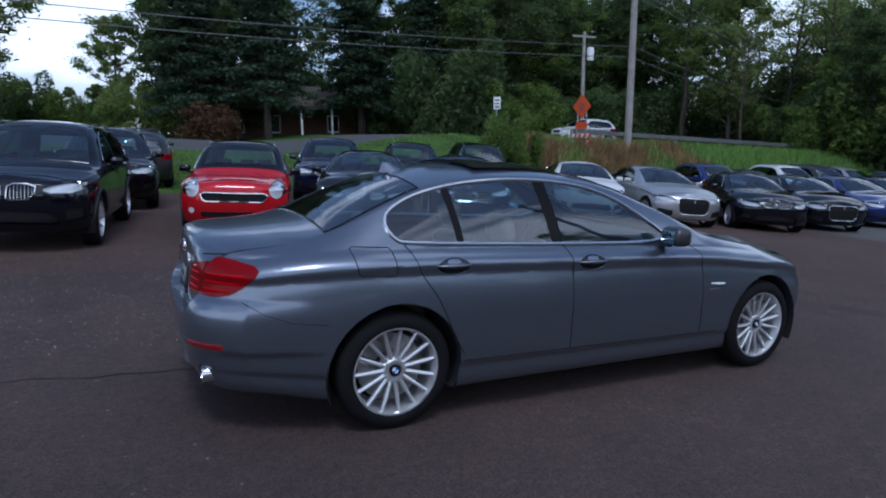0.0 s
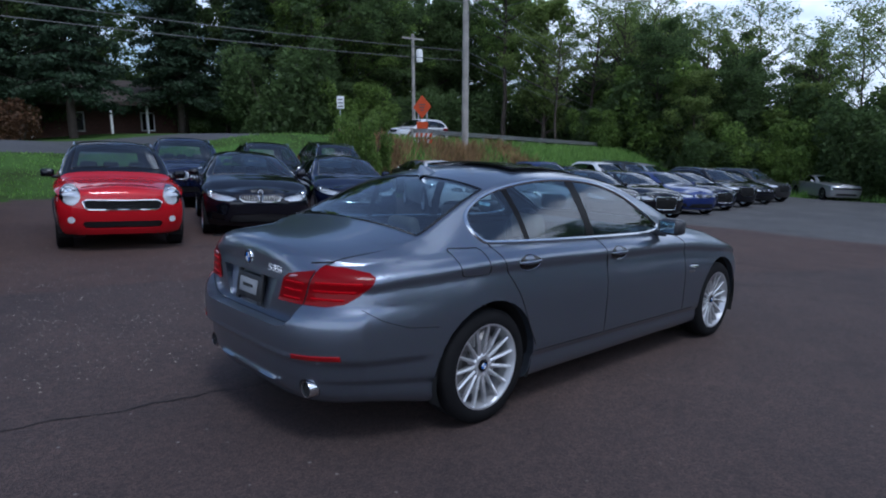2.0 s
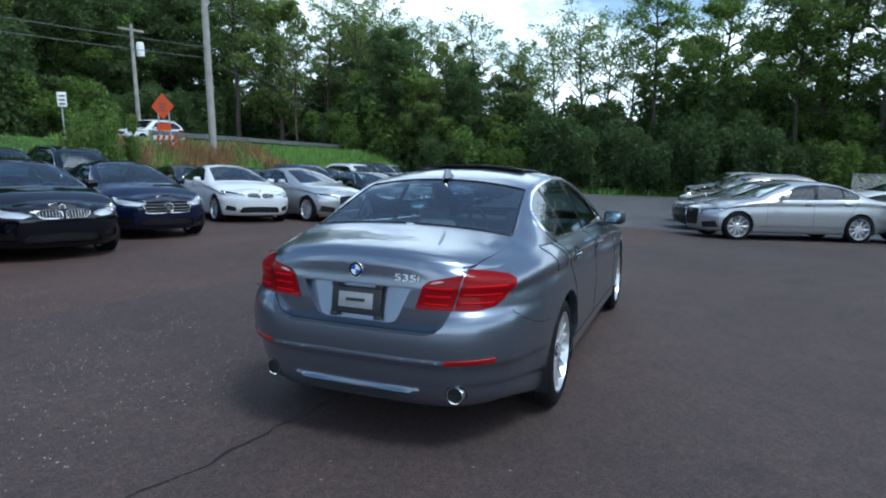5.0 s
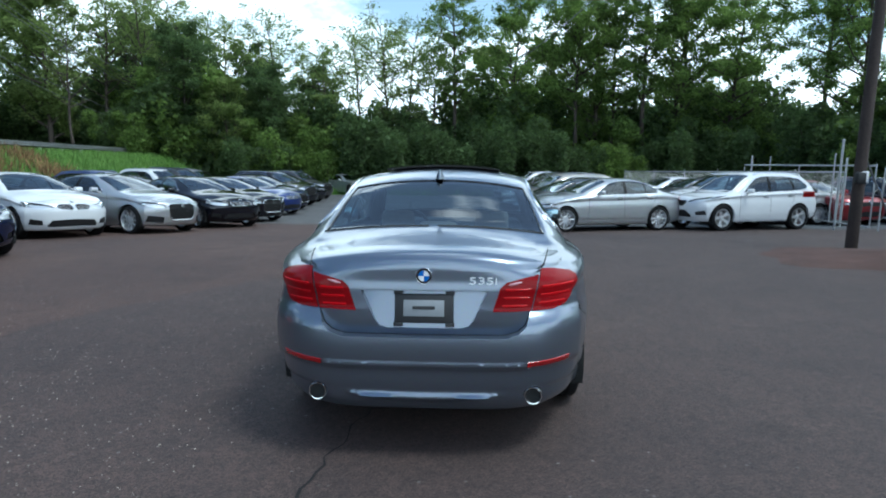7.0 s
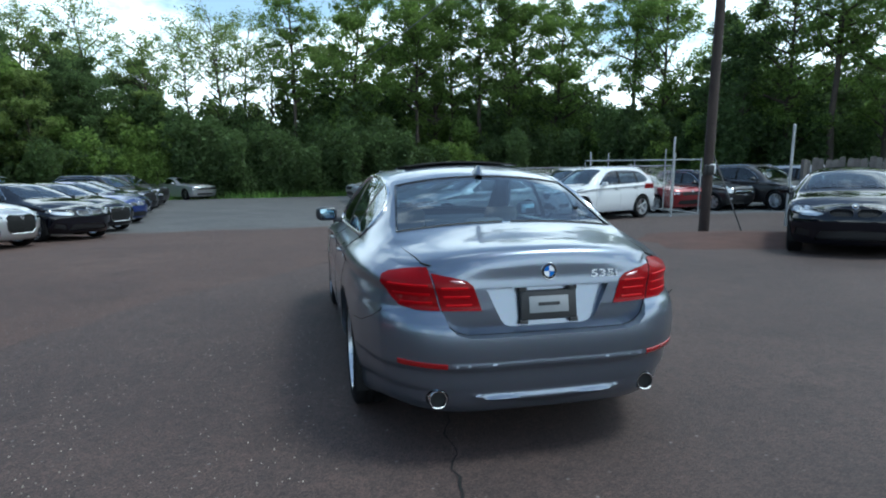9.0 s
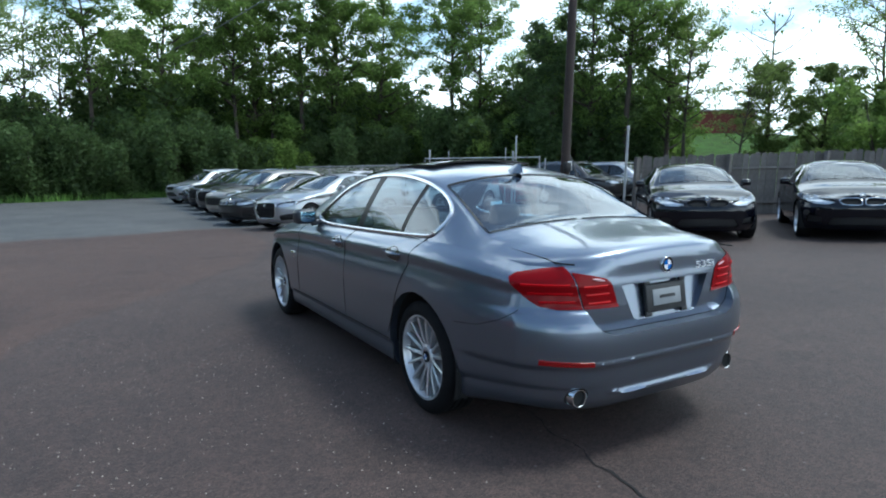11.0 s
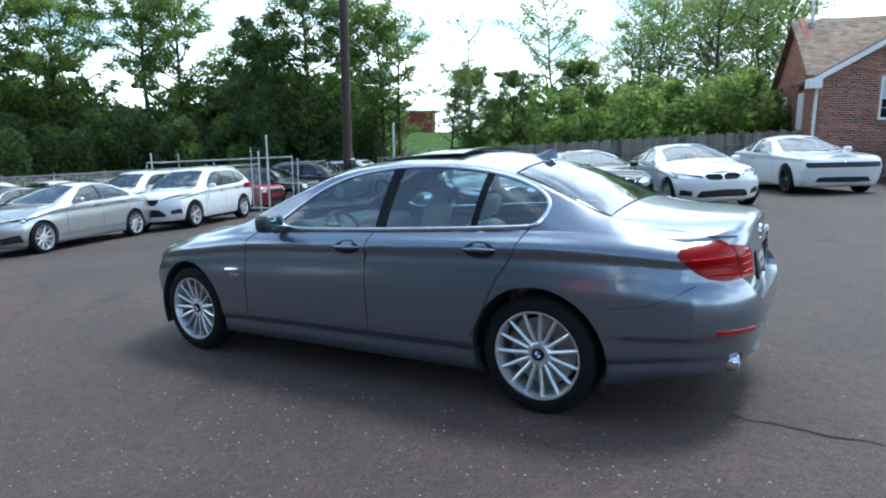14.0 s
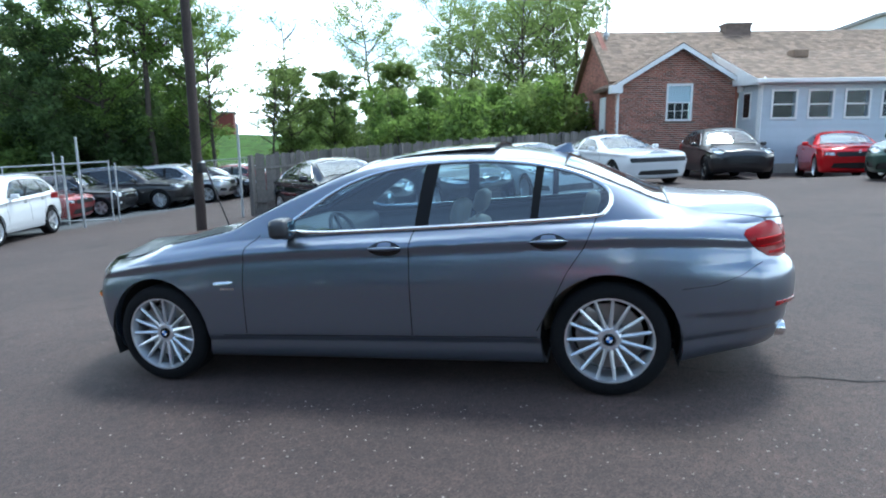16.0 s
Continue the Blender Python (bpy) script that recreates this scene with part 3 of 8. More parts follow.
def build_car(sp, label):
    """A car that faces +x with its wheels on z = 0 and x = 0 midway between the axles."""
    root = thing("car", label, "car", "cars on the lot")
    bd = Body(sp)
    bm = bd.skin()
    P = M[sp["paint"]]
    ax, R = sp["axle"], sp["R"]
    side = lambda c: c.y > 0.45
    made = []
    # wheel arches
    ra = sp.get("arch", R + 0.042)
    for x in (-ax, ax):
        ring = [(x + ra * math.cos(2 * math.pi * k / 28), R + 0.005 + ra * math.sin(2 * math.pi * k / 28)) for k in range(28)]
        take(bm, [(ring, "xz")], lambda c: c.y > 0.5).free()
        es = [e for e in bm.edges if e.is_boundary and all(abs(math.hypot(v.co.x - x, v.co.z - R - 0.005) - ra) < 0.012 and v.co.y > 0.6 for v in e.verts)]
        r = bmesh.ops.extrude_edge_only(bm, edges=es)
        for v in r["geom"]:
            if isinstance(v, bmesh.types.BMVert):
                v.co.y -= 0.05
    # glass
    glass_zone = lambda c: c.y > 0.4 and c.z > 0.85
    shape = [(rounded(sp["dlo"], 3), "xz")] if sp.get("detail") else []
    for name, pts in sp["windows"].items():
        g = take(bm, shape + [(pts, "xz")], glass_zone)
        made.append(("side_window", g, M[sp.get("glass", "dark_window")], "pair", "dark tinted side glass"))
    for pts in sp.get("pillars", ()):
        g = take(bm, shape + [(pts, "xz")], glass_zone)
        made.append(("pillar_trim", push(g, 0.001), M["pillar"], "pair", "black pillar trim"))
    gz = sp.get("glass_z", 1.02)
    for name, pts, axes in (("windshield", sp["windshield"], "xy"), ("rear_window", sp["rear_window"], sp.get("rear_axis", "xy"))):
        if axes == "xy":
            g = take(bm, [(list(pts) + [(p[0], -p[1]) for p in reversed(pts)], "xy")], lambda c: c.z > gz)
        else:
            g = take(bm, [(list(pts) + [(-p[0], p[1]) for p in reversed(pts)], "yz")], lambda c: c.x < -1.2)
        seal = rim_tube(g, 0.008, 4)
        made.append((name, g, M["shaded_window" if sp.get("detail") else "window"], "join", "clear " + name.replace("_", " ")))
        for v in [v for v in seal.verts if v.co.y < 0.012]:
            seal.verts.remove(v)
        made.append(("seal", seal, M["gloss_black"], "subjoin", ""))
    # lamps and fittings cut out of the skin
    for name, cuts, keep, mat, depth, lab in sp.get("lamps", ()):
        g = take(bm, cuts, keep)
        if len(g.faces) == 0:
            g.free()
            continue
        if name == "headlight":
            cen = sum((v.co for v in g.verts), Vector()) / len(g.verts)
            bucket = push(g.copy(), -0.045)
            made.append(("headlight", push(g, 0.002), M["lamp_glass"], "pair", lab))
            made.append(("lamp_bowl", bucket, M["lamp_bowl"], "sub", ""))
            for dx, dy in sp.get("eyes", ((0.0, 0.06), (0.0, -0.07))):
                proj = bmesh.new()
                r0 = sp.get("eye_r", 0.048)
                add_lathe(proj, [(r0, 0.0), (r0, 0.04), (r0 * 0.86, 0.045), (r0 * 0.8, 0.02), (r0 * 0.5, 0.03), (0.001, 0.042)], 16, "x", (cen.x - 0.065 + dx, cen.y + dy, cen.z))
                made.append(("projector", proj, M["chrome"], "sub", ""))
        elif name == "grille":
            ring = rim_tube(g, sp.get("grille_ring", 0.011))
            slats = bmesh.new()
            ys, zs = [v.co.y for v in g.verts], [v.co.z for v in g.verts]
            n = sp.get("slats", ("v", 8))
            for k in range(1, n[1]):
                f = k / n[1]
                if n[0] == "v":
                    y = min(ys) + (max(ys) - min(ys)) * f
                    zz = [v.co.z for v in g.verts if abs(v.co.y - y) < 0.06] or zs
                    add_tube(slats, [(bd.front_x(y, z) - 0.012, y, z) for z in (min(zz) + 0.01, (min(zz) + max(zz)) / 2, max(zz) - 0.01)], 0.003, 4)
                else:
                    z = min(zs) + (max(zs) - min(zs)) * f
                    yy = [v.co.y for v in g.verts if abs(v.co.z - z) < 0.05] or ys
                    add_tube(slats, [(bd.front_x(y, z) - 0.012, y, z) for y in (min(yy) + 0.005, (min(yy) + max(yy)) / 2, max(yy) - 0.005)], 0.0042, 4)
            how = "join" if min(ys) < 0.01 else "pair"
            if how == "join":
                bmesh.ops.delete(ring, geom=[f for f in ring.faces if all(v.co.y < 0.03 for v in f.verts)], context="FACES")
            made.append(("grille", deepen(push(g, -0.035), -0.0), M["gap"], how, lab))
            made.append(("grille_slat", slats, M[sp.get("slat_mat", "chrome")], "sub" if how == "pair" else "subjoin", ""))
            made.append(("grille_frame", ring, M[sp.get("ring_mat", "chrome")], "sub" if how == "pair" else "subjoin", ""))
        elif name == "intake":
            how = "join" if min(v.co.y for v in g.verts) < 0.01 else "pair"
            made.append(("air_intake", push(g, -0.03), M["plastic"], how, lab))
            if sp.get("intake_trim"):
                made.append(("trim", rim_tube(g, 0.008), M[sp["intake_trim"]], "sub" if how == "pair" else "subjoin", ""))
        else:
            made.append((name, push(g, depth), M[mat], "join" if min(v.co.y for v in g.verts) < 0.004 else "pair", lab))
    # boot lid, set in above the bumper, with a hollow for the plate
    if "lid" in sp:
        inset, hollow = curve(sp["lid_x"]), sp["hollow"]
        g = take(bm, [(sp["lid"], "yz")], rear)
        es = [e for e in bm.edges if e.is_boundary and all(abs(v.co.y) < 0.531 and 0.62 < v.co.z < 0.764 and v.co.x < -2.3 for v in e.verts)]
        for v in bmesh.ops.extrude_edge_only(bm, edges=es)["geom"]:
            if isinstance(v, bmesh.types.BMVert):
                v.co.x += max(0.0, inset(v.co.z) - bd.xr(v.co.z)) + 0.012
        face = lambda z: inset(z) if z < 0.763 else bd.xr(z)
        for v in g.verts:
            if v.co.z < 0.80:
                v.co.x = bd.rear_x(v.co.y, v.co.z) - bd.xr(v.co.z) + face(v.co.z)
        pan = take(g, [(hollow, "yz")])
        zs_ = [p[1] for p in hollow]
        depth = lambda z: 0.036 * (z - min(zs_)) / (max(zs_) - min(zs_)) + 0.013
        es = [e for e in g.edges if e.is_boundary and all(abs(v.co.y) < 0.318 and min(zs_) - 0.002 < v.co.z < max(zs_) + 0.002 and v.co.y > 0.001 - 0.01 * (v.co.z > 0) for v in e.verts)
              and not all(v.co.y < 0.001 for v in e.verts)]
        for v in bmesh.ops.extrude_edge_only(g, edges=es)["geom"]:
            if isinstance(v, bmesh.types.BMVert):
                v.co.x += depth(v.co.z) + 0.002
        for v in pan.verts:
            v.co.x += depth(v.co.z) - 2.488 - face(v.co.z)
        made.append(("boot_lid", g, P, "join", "boot lid with a sharp trailing edge"))
        made.append(("plate_recess", pan, P, "subjoin", ""))
    # inner lining, a little inside the skin
    lining = push(bm.copy(), -0.022)
    bmesh.ops.delete(lining, geom=[f for f in lining.faces if f.calc_center_median().z < 0.5], context="FACES")
    whole = mirrored(bm, True)
    for f in whole.faces if "roof_paint" in sp else ():
        c = f.calc_center_median()
        if c.z > bd.belt(c.x) + 0.03 and c.x < sp.get("roof_from", 0.9):
            f.material_index = 1
    body = part("body", whole, [P, M[sp.get("roof_paint", sp["paint"])]], root, "", 74 if sp.get("deck") else 50)
    part("cabin_lining", mirrored(lining, True), M["dark_leather"], root, smooth=60)
    last = last_r = None
    for name, g, mat, how, lab in made:
        if g is None:
            continue
        if how == "pair":
            h2 = mirrored(g)
            last, last_r = part(name, g, mat, root, lab), part(name, h2, mat, root, lab)
        elif how == "sub":
            h2 = mirrored(g)
            part(name, g, mat, last), part(name, h2, mat, last_r)
        elif how == "subjoin":
            part(name, mirrored(g, True), mat, last)
        else:
            last = part(name, mirrored(g, True), mat, root, lab)
    # wheel wells, floor
    for x in (-ax, ax):
        for s in (1, -1):
            w = bmesh.new()
            n = 16
            y0, y1 = 0.48, bd.W(x) - 0.035
            rings = [[w.verts.new((x + (ra + 0.006) * math.cos(math.pi * (k * 1.24 / n - 0.12)), s * y, R + (ra + 0.006) * math.sin(math.pi * (k * 1.24 / n - 0.12)))) for k in range(n + 1)] for y in (y1, y0)]
            for k in range(n):
                w.faces.new((rings[0][k], rings[0][k + 1], rings[1][k + 1], rings[1][k]))
            w.faces.new(rings[1])
            part("wheel_well", w, M["liner"], root)
    part("floor_pan", box((sp["x0"] + 0.2, -0.6, bd.zb(0) + 0.01), (sp["x1"] + 0.02, 0.6, bd.zb(0) + 0.06)), M["underbody"], root)
    # wheels
    rs = sp.get("rim", ("alloy", 10, "single"))
    for x in (-ax, ax):
        for s in (1, -1):
            yo = bd.W(x) - sp.get("wheel_in", 0.012) - sp["tw"] / 2
            make_wheel(root, (x, s * yo, R), s, R, sp["rim_r"], sp["tw"], rs[0], rs[1], rs[2], sp.get("cap", "plain"))
    # seams: black tubes on the skin stand for the shade in panel gaps
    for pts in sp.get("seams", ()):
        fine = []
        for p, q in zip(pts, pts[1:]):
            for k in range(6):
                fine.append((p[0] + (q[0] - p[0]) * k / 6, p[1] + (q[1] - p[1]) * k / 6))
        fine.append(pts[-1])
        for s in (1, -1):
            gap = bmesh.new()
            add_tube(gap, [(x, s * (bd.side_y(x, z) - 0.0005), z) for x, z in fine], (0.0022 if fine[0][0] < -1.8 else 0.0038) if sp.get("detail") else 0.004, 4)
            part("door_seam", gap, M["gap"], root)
    # chrome line round the side glass
    if "dlo" in sp:
        pts = rounded(sp["dlo"], 3)
        for s in (1, -1):
            t = bmesh.new()
            fine = []
            for p, q in zip(pts, pts[1:] + [pts[0]]):
                n = max(1, int(math.hypot(q[0] - p[0], q[1] - p[1]) / 0.05))
                for k in range(n):
                    fine.append((p[0] + (q[0] - p[0]) * k / n, p[1] + (q[1] - p[1]) * k / n))
            add_tube(t, [(x, s * (bd.side_y(x, z) + 0.002), z) for x, z in fine], sp.get("dlo_r", 0.010), 6, True)
            part("window_trim", t, M[sp.get("dlo_mat", "chrome")], root, "chrome window surround" if sp.get("dlo_mat", "chrome") == "chrome" else "")
    # mirrors and handles
    mx, mz = sp["mirror"]
    for s in (1, -1):
        yb = bd.side_y(mx, mz)
        mm = bmesh.new()
        add_box(mm, (-0.055, 0.055, 0.0), (0.075, 0.235, 0.122), pose(0, 0, 0, 0, 0, 8), 0.036)
        add_box(mm, (-0.02, -0.03, -0.02), (0.03, 0.09, 0.025), None, 0.008)
        if s < 0:
            mm = mirrored(mm)
        bmesh.ops.translate(mm, verts=mm.verts, vec=(mx, s * yb, mz))
        ob = part("mirror", mm, M[sp.get("mirror_mat") or sp["paint"]], root, "door mirror housing")
        mg = bmesh.new()
        add_box(mg, (-0.0585, 0.085, 0.020), (-0.0545, 0.21, 0.104), pose(0, 0, 0, 0, 0, 8), 0.001)
        if s < 0:
            mg = mirrored(mg)
        bmesh.ops.translate(mg, verts=mg.verts, vec=(mx, s * yb, mz))
        part("mirror_glass", mg, M["mirror"], ob)
        for hx, hz in sp["handles"]:
            y = bd.side_y(hx, hz)
            hb, cup_shade = bmesh.new(), bmesh.new()
            n = 12
            add_tube(hb, [(hx + 0.105 * (k / n * 2 - 1), s * (y + 0.004 + 0.022 * math.sin(math.pi * k / n) ** 0.6), hz + 0.004) for k in range(n + 1)],
                     [0.004 + (0.009 if sp.get("detail") else 0.013) * math.sin(math.pi * k / n) ** 0.7 for k in range(n + 1)], 8)
            # a black disc on the skin stands for the shade in the handle's hollow
            rr = add_lathe(cup_shade, [(0.001, 0.0), (1.0, 0.0), (1.05, -0.008)], 20, "y", (0, 0, 0))
            for v in cup_shade.verts:
                r = v.co.copy()
                X, Z = hx + r.x * 0.10, hz - 0.002 + r.z * (0.036 + (0.010 if sp.get("detail") else 0) * (1 - r.x * r.x))
                v.co = (X, s * (bd.side_y(X, Z) + 0.0025), Z)
            bmesh.ops.recalc_face_normals(cup_shade, faces=cup_shade.faces)
            hd = part("door_handle", hb, P, root, "body-coloured door handle")
            part("handle_cup", cup_shade, M["plastic"] if not sp.get("detail") else M["gloss_black"], hd)
            if sp.get("detail"):
                lip = bmesh.new()
                pts = []
                for k in range(n + 1):
                    a = math.pi * (1.04 + 0.92 * k / n)
                    X = hx + 0.104 * math.cos(a)
                    Z = hz - 0.002 + 0.047 * math.sin(a)
                    pts.append((X, s * (bd.side_y(X, Z) + 0.002), Z))
                add_tube(lip, pts, [0.001 + 0.0035 * math.sin(math.pi * k / n) for k in range(n + 1)], 6)
                part("handle_lip", lip, P, hd)
    if sp.get("emblem"):
        ez, er = sp["emblem"]
        em = bmesh.new()
        ex = bd.front_x(0.0, ez)
        add_tube(em, [(ex + 0.006 - 0.35 * er * math.sin(2 * math.pi * k / 16) * (1 if ez > 0.7 else 0), er * math.cos(2 * math.pi * k / 16), ez + er * math.sin(2 * math.pi * k / 16)) for k in range(16)], er * 0.16, 6, True)
        add_lathe(em, [(0.001, 0.004), (er * 0.55, 0.003), (er * 0.6, -0.01)], 12, "x", (ex, 0, ez))
        part("badge", em, M["chrome"], root, "plain round bright badge")
    # cabin
    lm = M[sp.get("seat_mat", "dark_leather")]
    fx, rx, zf = sp.get("seats", (-0.15, -1.0, 0.30))
    for s in (1, -1):
        ob = part("seat", seat_bm(0.5, sp.get("seat_back", 0.60)), lm, root)
        ob.location = (fx, s * 0.37, zf)
    bench = seat_bm(1.25, sp.get("seat_back", 0.60) - 0.02)
    ob = part("rear_bench", bench, lm, root)
    ob.location = (rx, 0, zf)
    ds = sp.get("dash", (0.62, 0.72))
    part("dashboard", box((ds[0] - 0.22, -0.68, ds[1] - 0.22), (ds[0] + 0.3, 0.68, ds[1] + 0.2), None, 0.06), M["dark_leather"], root)
    sw = bmesh.new()
    add_tube(sw, [(0.185 * math.cos(2 * math.pi * k / 20), 0.185 * math.sin(2 * math.pi * k / 20), 0) for k in range(20)], 0.015, 6, True)
    add_lathe(sw, [(0.001, 0.02), (0.06, 0.015), (0.07, -0.03), (0.001, -0.03)], 12, "z")
    for a in (0, 180, 270):
        add_box(sw, (0.05, -0.02, -0.012), (0.18, 0.02, 0.008), pose(0, 0, 0, 0, 0, a))
    bmesh.ops.transform(sw, matrix=pose(ds[0] - 0.34, 0.37, ds[1] + 0.12, 0, -64, 0), verts=sw.verts)
    part("steering_wheel", sw, M["plastic"], root)
    if sp.get("rails"):
        for s in (1, -1):
            rb = bmesh.new()
            x0r, x1r = sp["rails"]
            n = 14
            pts = []
            for k in range(n + 1):
                x = x0r + (x1r - x0r) * k / n
                pts.append((x, s * (bd.yr(x) - 0.03), bd.top_z(x, bd.yr(x) - 0.03) + (0.045 if 0 < k < n else 0.0)))
            add_tube(rb, pts, 0.014, 6)
            part("roof_rail", rb, M[sp.get("rail_mat", "satin")], root, "roof rail")
    if sp.get("cladding"):
        for x in (-ax, ax):
            for s in (1, -1):
                cl = bmesh.new()
                n = 18
                arc = [math.pi * (-0.06 + 1.12 * k / n) for k in range(n + 1)]
                add_tube(cl, [(x + (ra + 0.012) * math.cos(a), s * (bd.side_y(x + (ra + 0.012) * math.cos(a), max(0.3, R + (ra + 0.012) * math.sin(a))) + 0.002), R + (ra + 0.012) * math.sin(a)) for a in arc], 0.024, 6)
                part("arch_trim", cl, M["plastic"], root, "black plastic arch trim")
    return root, bd


def scaled(sp, sx=1.0, sy=1.0, sz=1.0, **other):
    """The same kind of car with other proportions."""
    q = dict(sp)
    for k in ("W", "yr"):
        q[k] = [(x * sx, v * sy) for x, v in sp[k]]
    for k in ("zb", "belt", "zc", "crown"):
        q[k] = [(x * sx, v * sz) for x, v in sp[k]]
    for k in ("xr", "xf"):
        q[k] = [(z * sz, v * sx) for z, v in sp[k]]
    for k in ("x0", "x1", "axle"):
        q[k] = sp[k] * sx
    f = {"x": sx, "y": sy, "z": sz}
    sc = lambda pts, a: [(p[0] * f[a[0]], p[1] * f[a[1]]) for p in pts]
    q["windows"] = {k: sc(v, "xz") for k, v in sp["windows"].items()}
    q["pillars"] = [sc(v, "xz") for v in sp.get("pillars", ())]
    q["seams"] = [sc(v, "xz") for v in sp.get("seams", ())]
    q["handles"] = sc(sp["handles"], "xz")
    q["mirror"] = sc([sp["mirror"]], "xz")[0]
    q["windshield"] = sc(sp["windshield"], "xy")
    q["rear_window"] = sc(sp["rear_window"], sp.get("rear_axis", "xy"))
    if "dlo" in sp:
        q["dlo"] = sc(sp["dlo"], "xz")
    q["lamps"] = [(n, [(sc(p, a), a) for p, a in cuts], keep, mat, d, lab) for n, cuts, keep, mat, d, lab in sp.get("lamps", ())]
    for k in ("lid", "lid_x", "hollow"):
        q.pop(k, None)
    q.update(other)
    return q


def ngon(cy, cz, r, n=14, sz=1.0):
    return [(cy + r * math.cos(2 * math.pi * k / n), cz + r * sz * math.sin(2 * math.pi * k / n)) for k in range(n)]


front, rear = (lambda c: c.x > 1.2), (lambda c: c.x < -1.5)
KIDNEY = [(0.025, 0.635), (0.03, 0.71), (0.07, 0.735), (0.26, 0.737), (0.345, 0.705), (0.325, 0.655), (0.265, 0.625), (0.07, 0.62)]
TWIN_FRONT = [
    ("headlight", [([(0.40, 0.665), (0.40, 0.70), (0.60, 0.755), (0.84, 0.80), (0.86, 0.70), (0.70, 0.64), (0.50, 0.63)], "yz")], front, None, 0, "clear headlight with ring lamps"),
    ("grille", [(KIDNEY, "yz")], front, None, 0, "black kidney grille with bright frame"),
    ("intake", [([(0.0, 0.27), (0.0, 0.42), (0.44, 0.40), (0.52, 0.29), (0.48, 0.26)], "yz")], front, None, 0, "black lower air intake"),
    ("intake", [([(0.58, 0.30), (0.60, 0.40), (0.78, 0.44), (0.80, 0.32)], "yz")], front, None, 0, "black fog lamp recess"),
]
SEDAN_TAIL = [
    ("taillight", [([(-2.198, 0.908), (-2.212, 0.928), (-2.30, 0.949), (-2.42, 0.966), (-2.62, 0.972), (-2.62, 0.756), (-2.40, 0.762), (-2.335, 0.778), (-2.27, 0.822), (-2.218, 0.878)], "xz"),
                   ([(0.517, 0.70), (0.610, 1.10), (1.1, 1.1), (1.1, 0.70)], "yz")], rear, "tail_red", 0.004, "red taillight lens"),
    ("taillight", [([(0.5635, 0.934), (0.47, 0.918), (0.405, 0.901), (0.374, 0.875), (0.336, 0.757), (0.5235, 0.760)], "yz")], rear, "tail_red", 0.004, "red inner taillight lens"),
]
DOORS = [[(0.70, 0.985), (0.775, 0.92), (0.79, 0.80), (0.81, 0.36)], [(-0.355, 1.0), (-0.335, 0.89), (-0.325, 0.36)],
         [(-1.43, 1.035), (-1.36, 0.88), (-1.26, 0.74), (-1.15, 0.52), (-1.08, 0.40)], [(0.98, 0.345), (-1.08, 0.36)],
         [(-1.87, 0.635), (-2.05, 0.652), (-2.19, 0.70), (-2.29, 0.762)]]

HERO_SIDE = [(0, 0.075), (0.03, 0.05), (0.10, 0.036), (0.170, 0.034), (0.195, 0.016), (0.42, 0.004), (0.58, 0.0), (0.72, 0.010), (0.80, 0.022),
             (0.83, 0.028), (0.885, 0.0185), (0.908, 0.0225), (0.965, 0.067), (1.0, 0.118)]
LOW_NOSE = dict(
    belt=[(-2.24, 0.956), (-2.1, 0.976), (-1.9, 0.998), (-1.5, 1.015), (-0.4, 0.992), (0.5, 0.972), (0.9, 0.952), (1.3, 0.905), (1.7, 0.85), (2.0, 0.775), (2.15, 0.73)],
    zc=[(-2.24, 1.008), (-2.229, 1.030), (-2.21, 1.044), (-2.15, 1.060), (-2.0, 1.078), (-1.86, 1.106), (-1.6, 1.225), (-1.36, 1.335), (-1.15, 1.402), (-0.95, 1.438), (-0.7, 1.46), (-0.45, 1.464),
        (-0.2, 1.452), (0.08, 1.41), (0.45, 1.275), (0.8, 1.115), (0.95, 1.045), (1.1, 1.015), (1.5, 0.955), (1.9, 0.865), (2.1, 0.805), (2.2, 0.77)],
    xf=[(0.18, 2.17), (0.25, 2.24), (0.45, 2.285), (0.6, 2.295), (0.68, 2.27), (0.74, 2.23), (0.80, 2.15)])
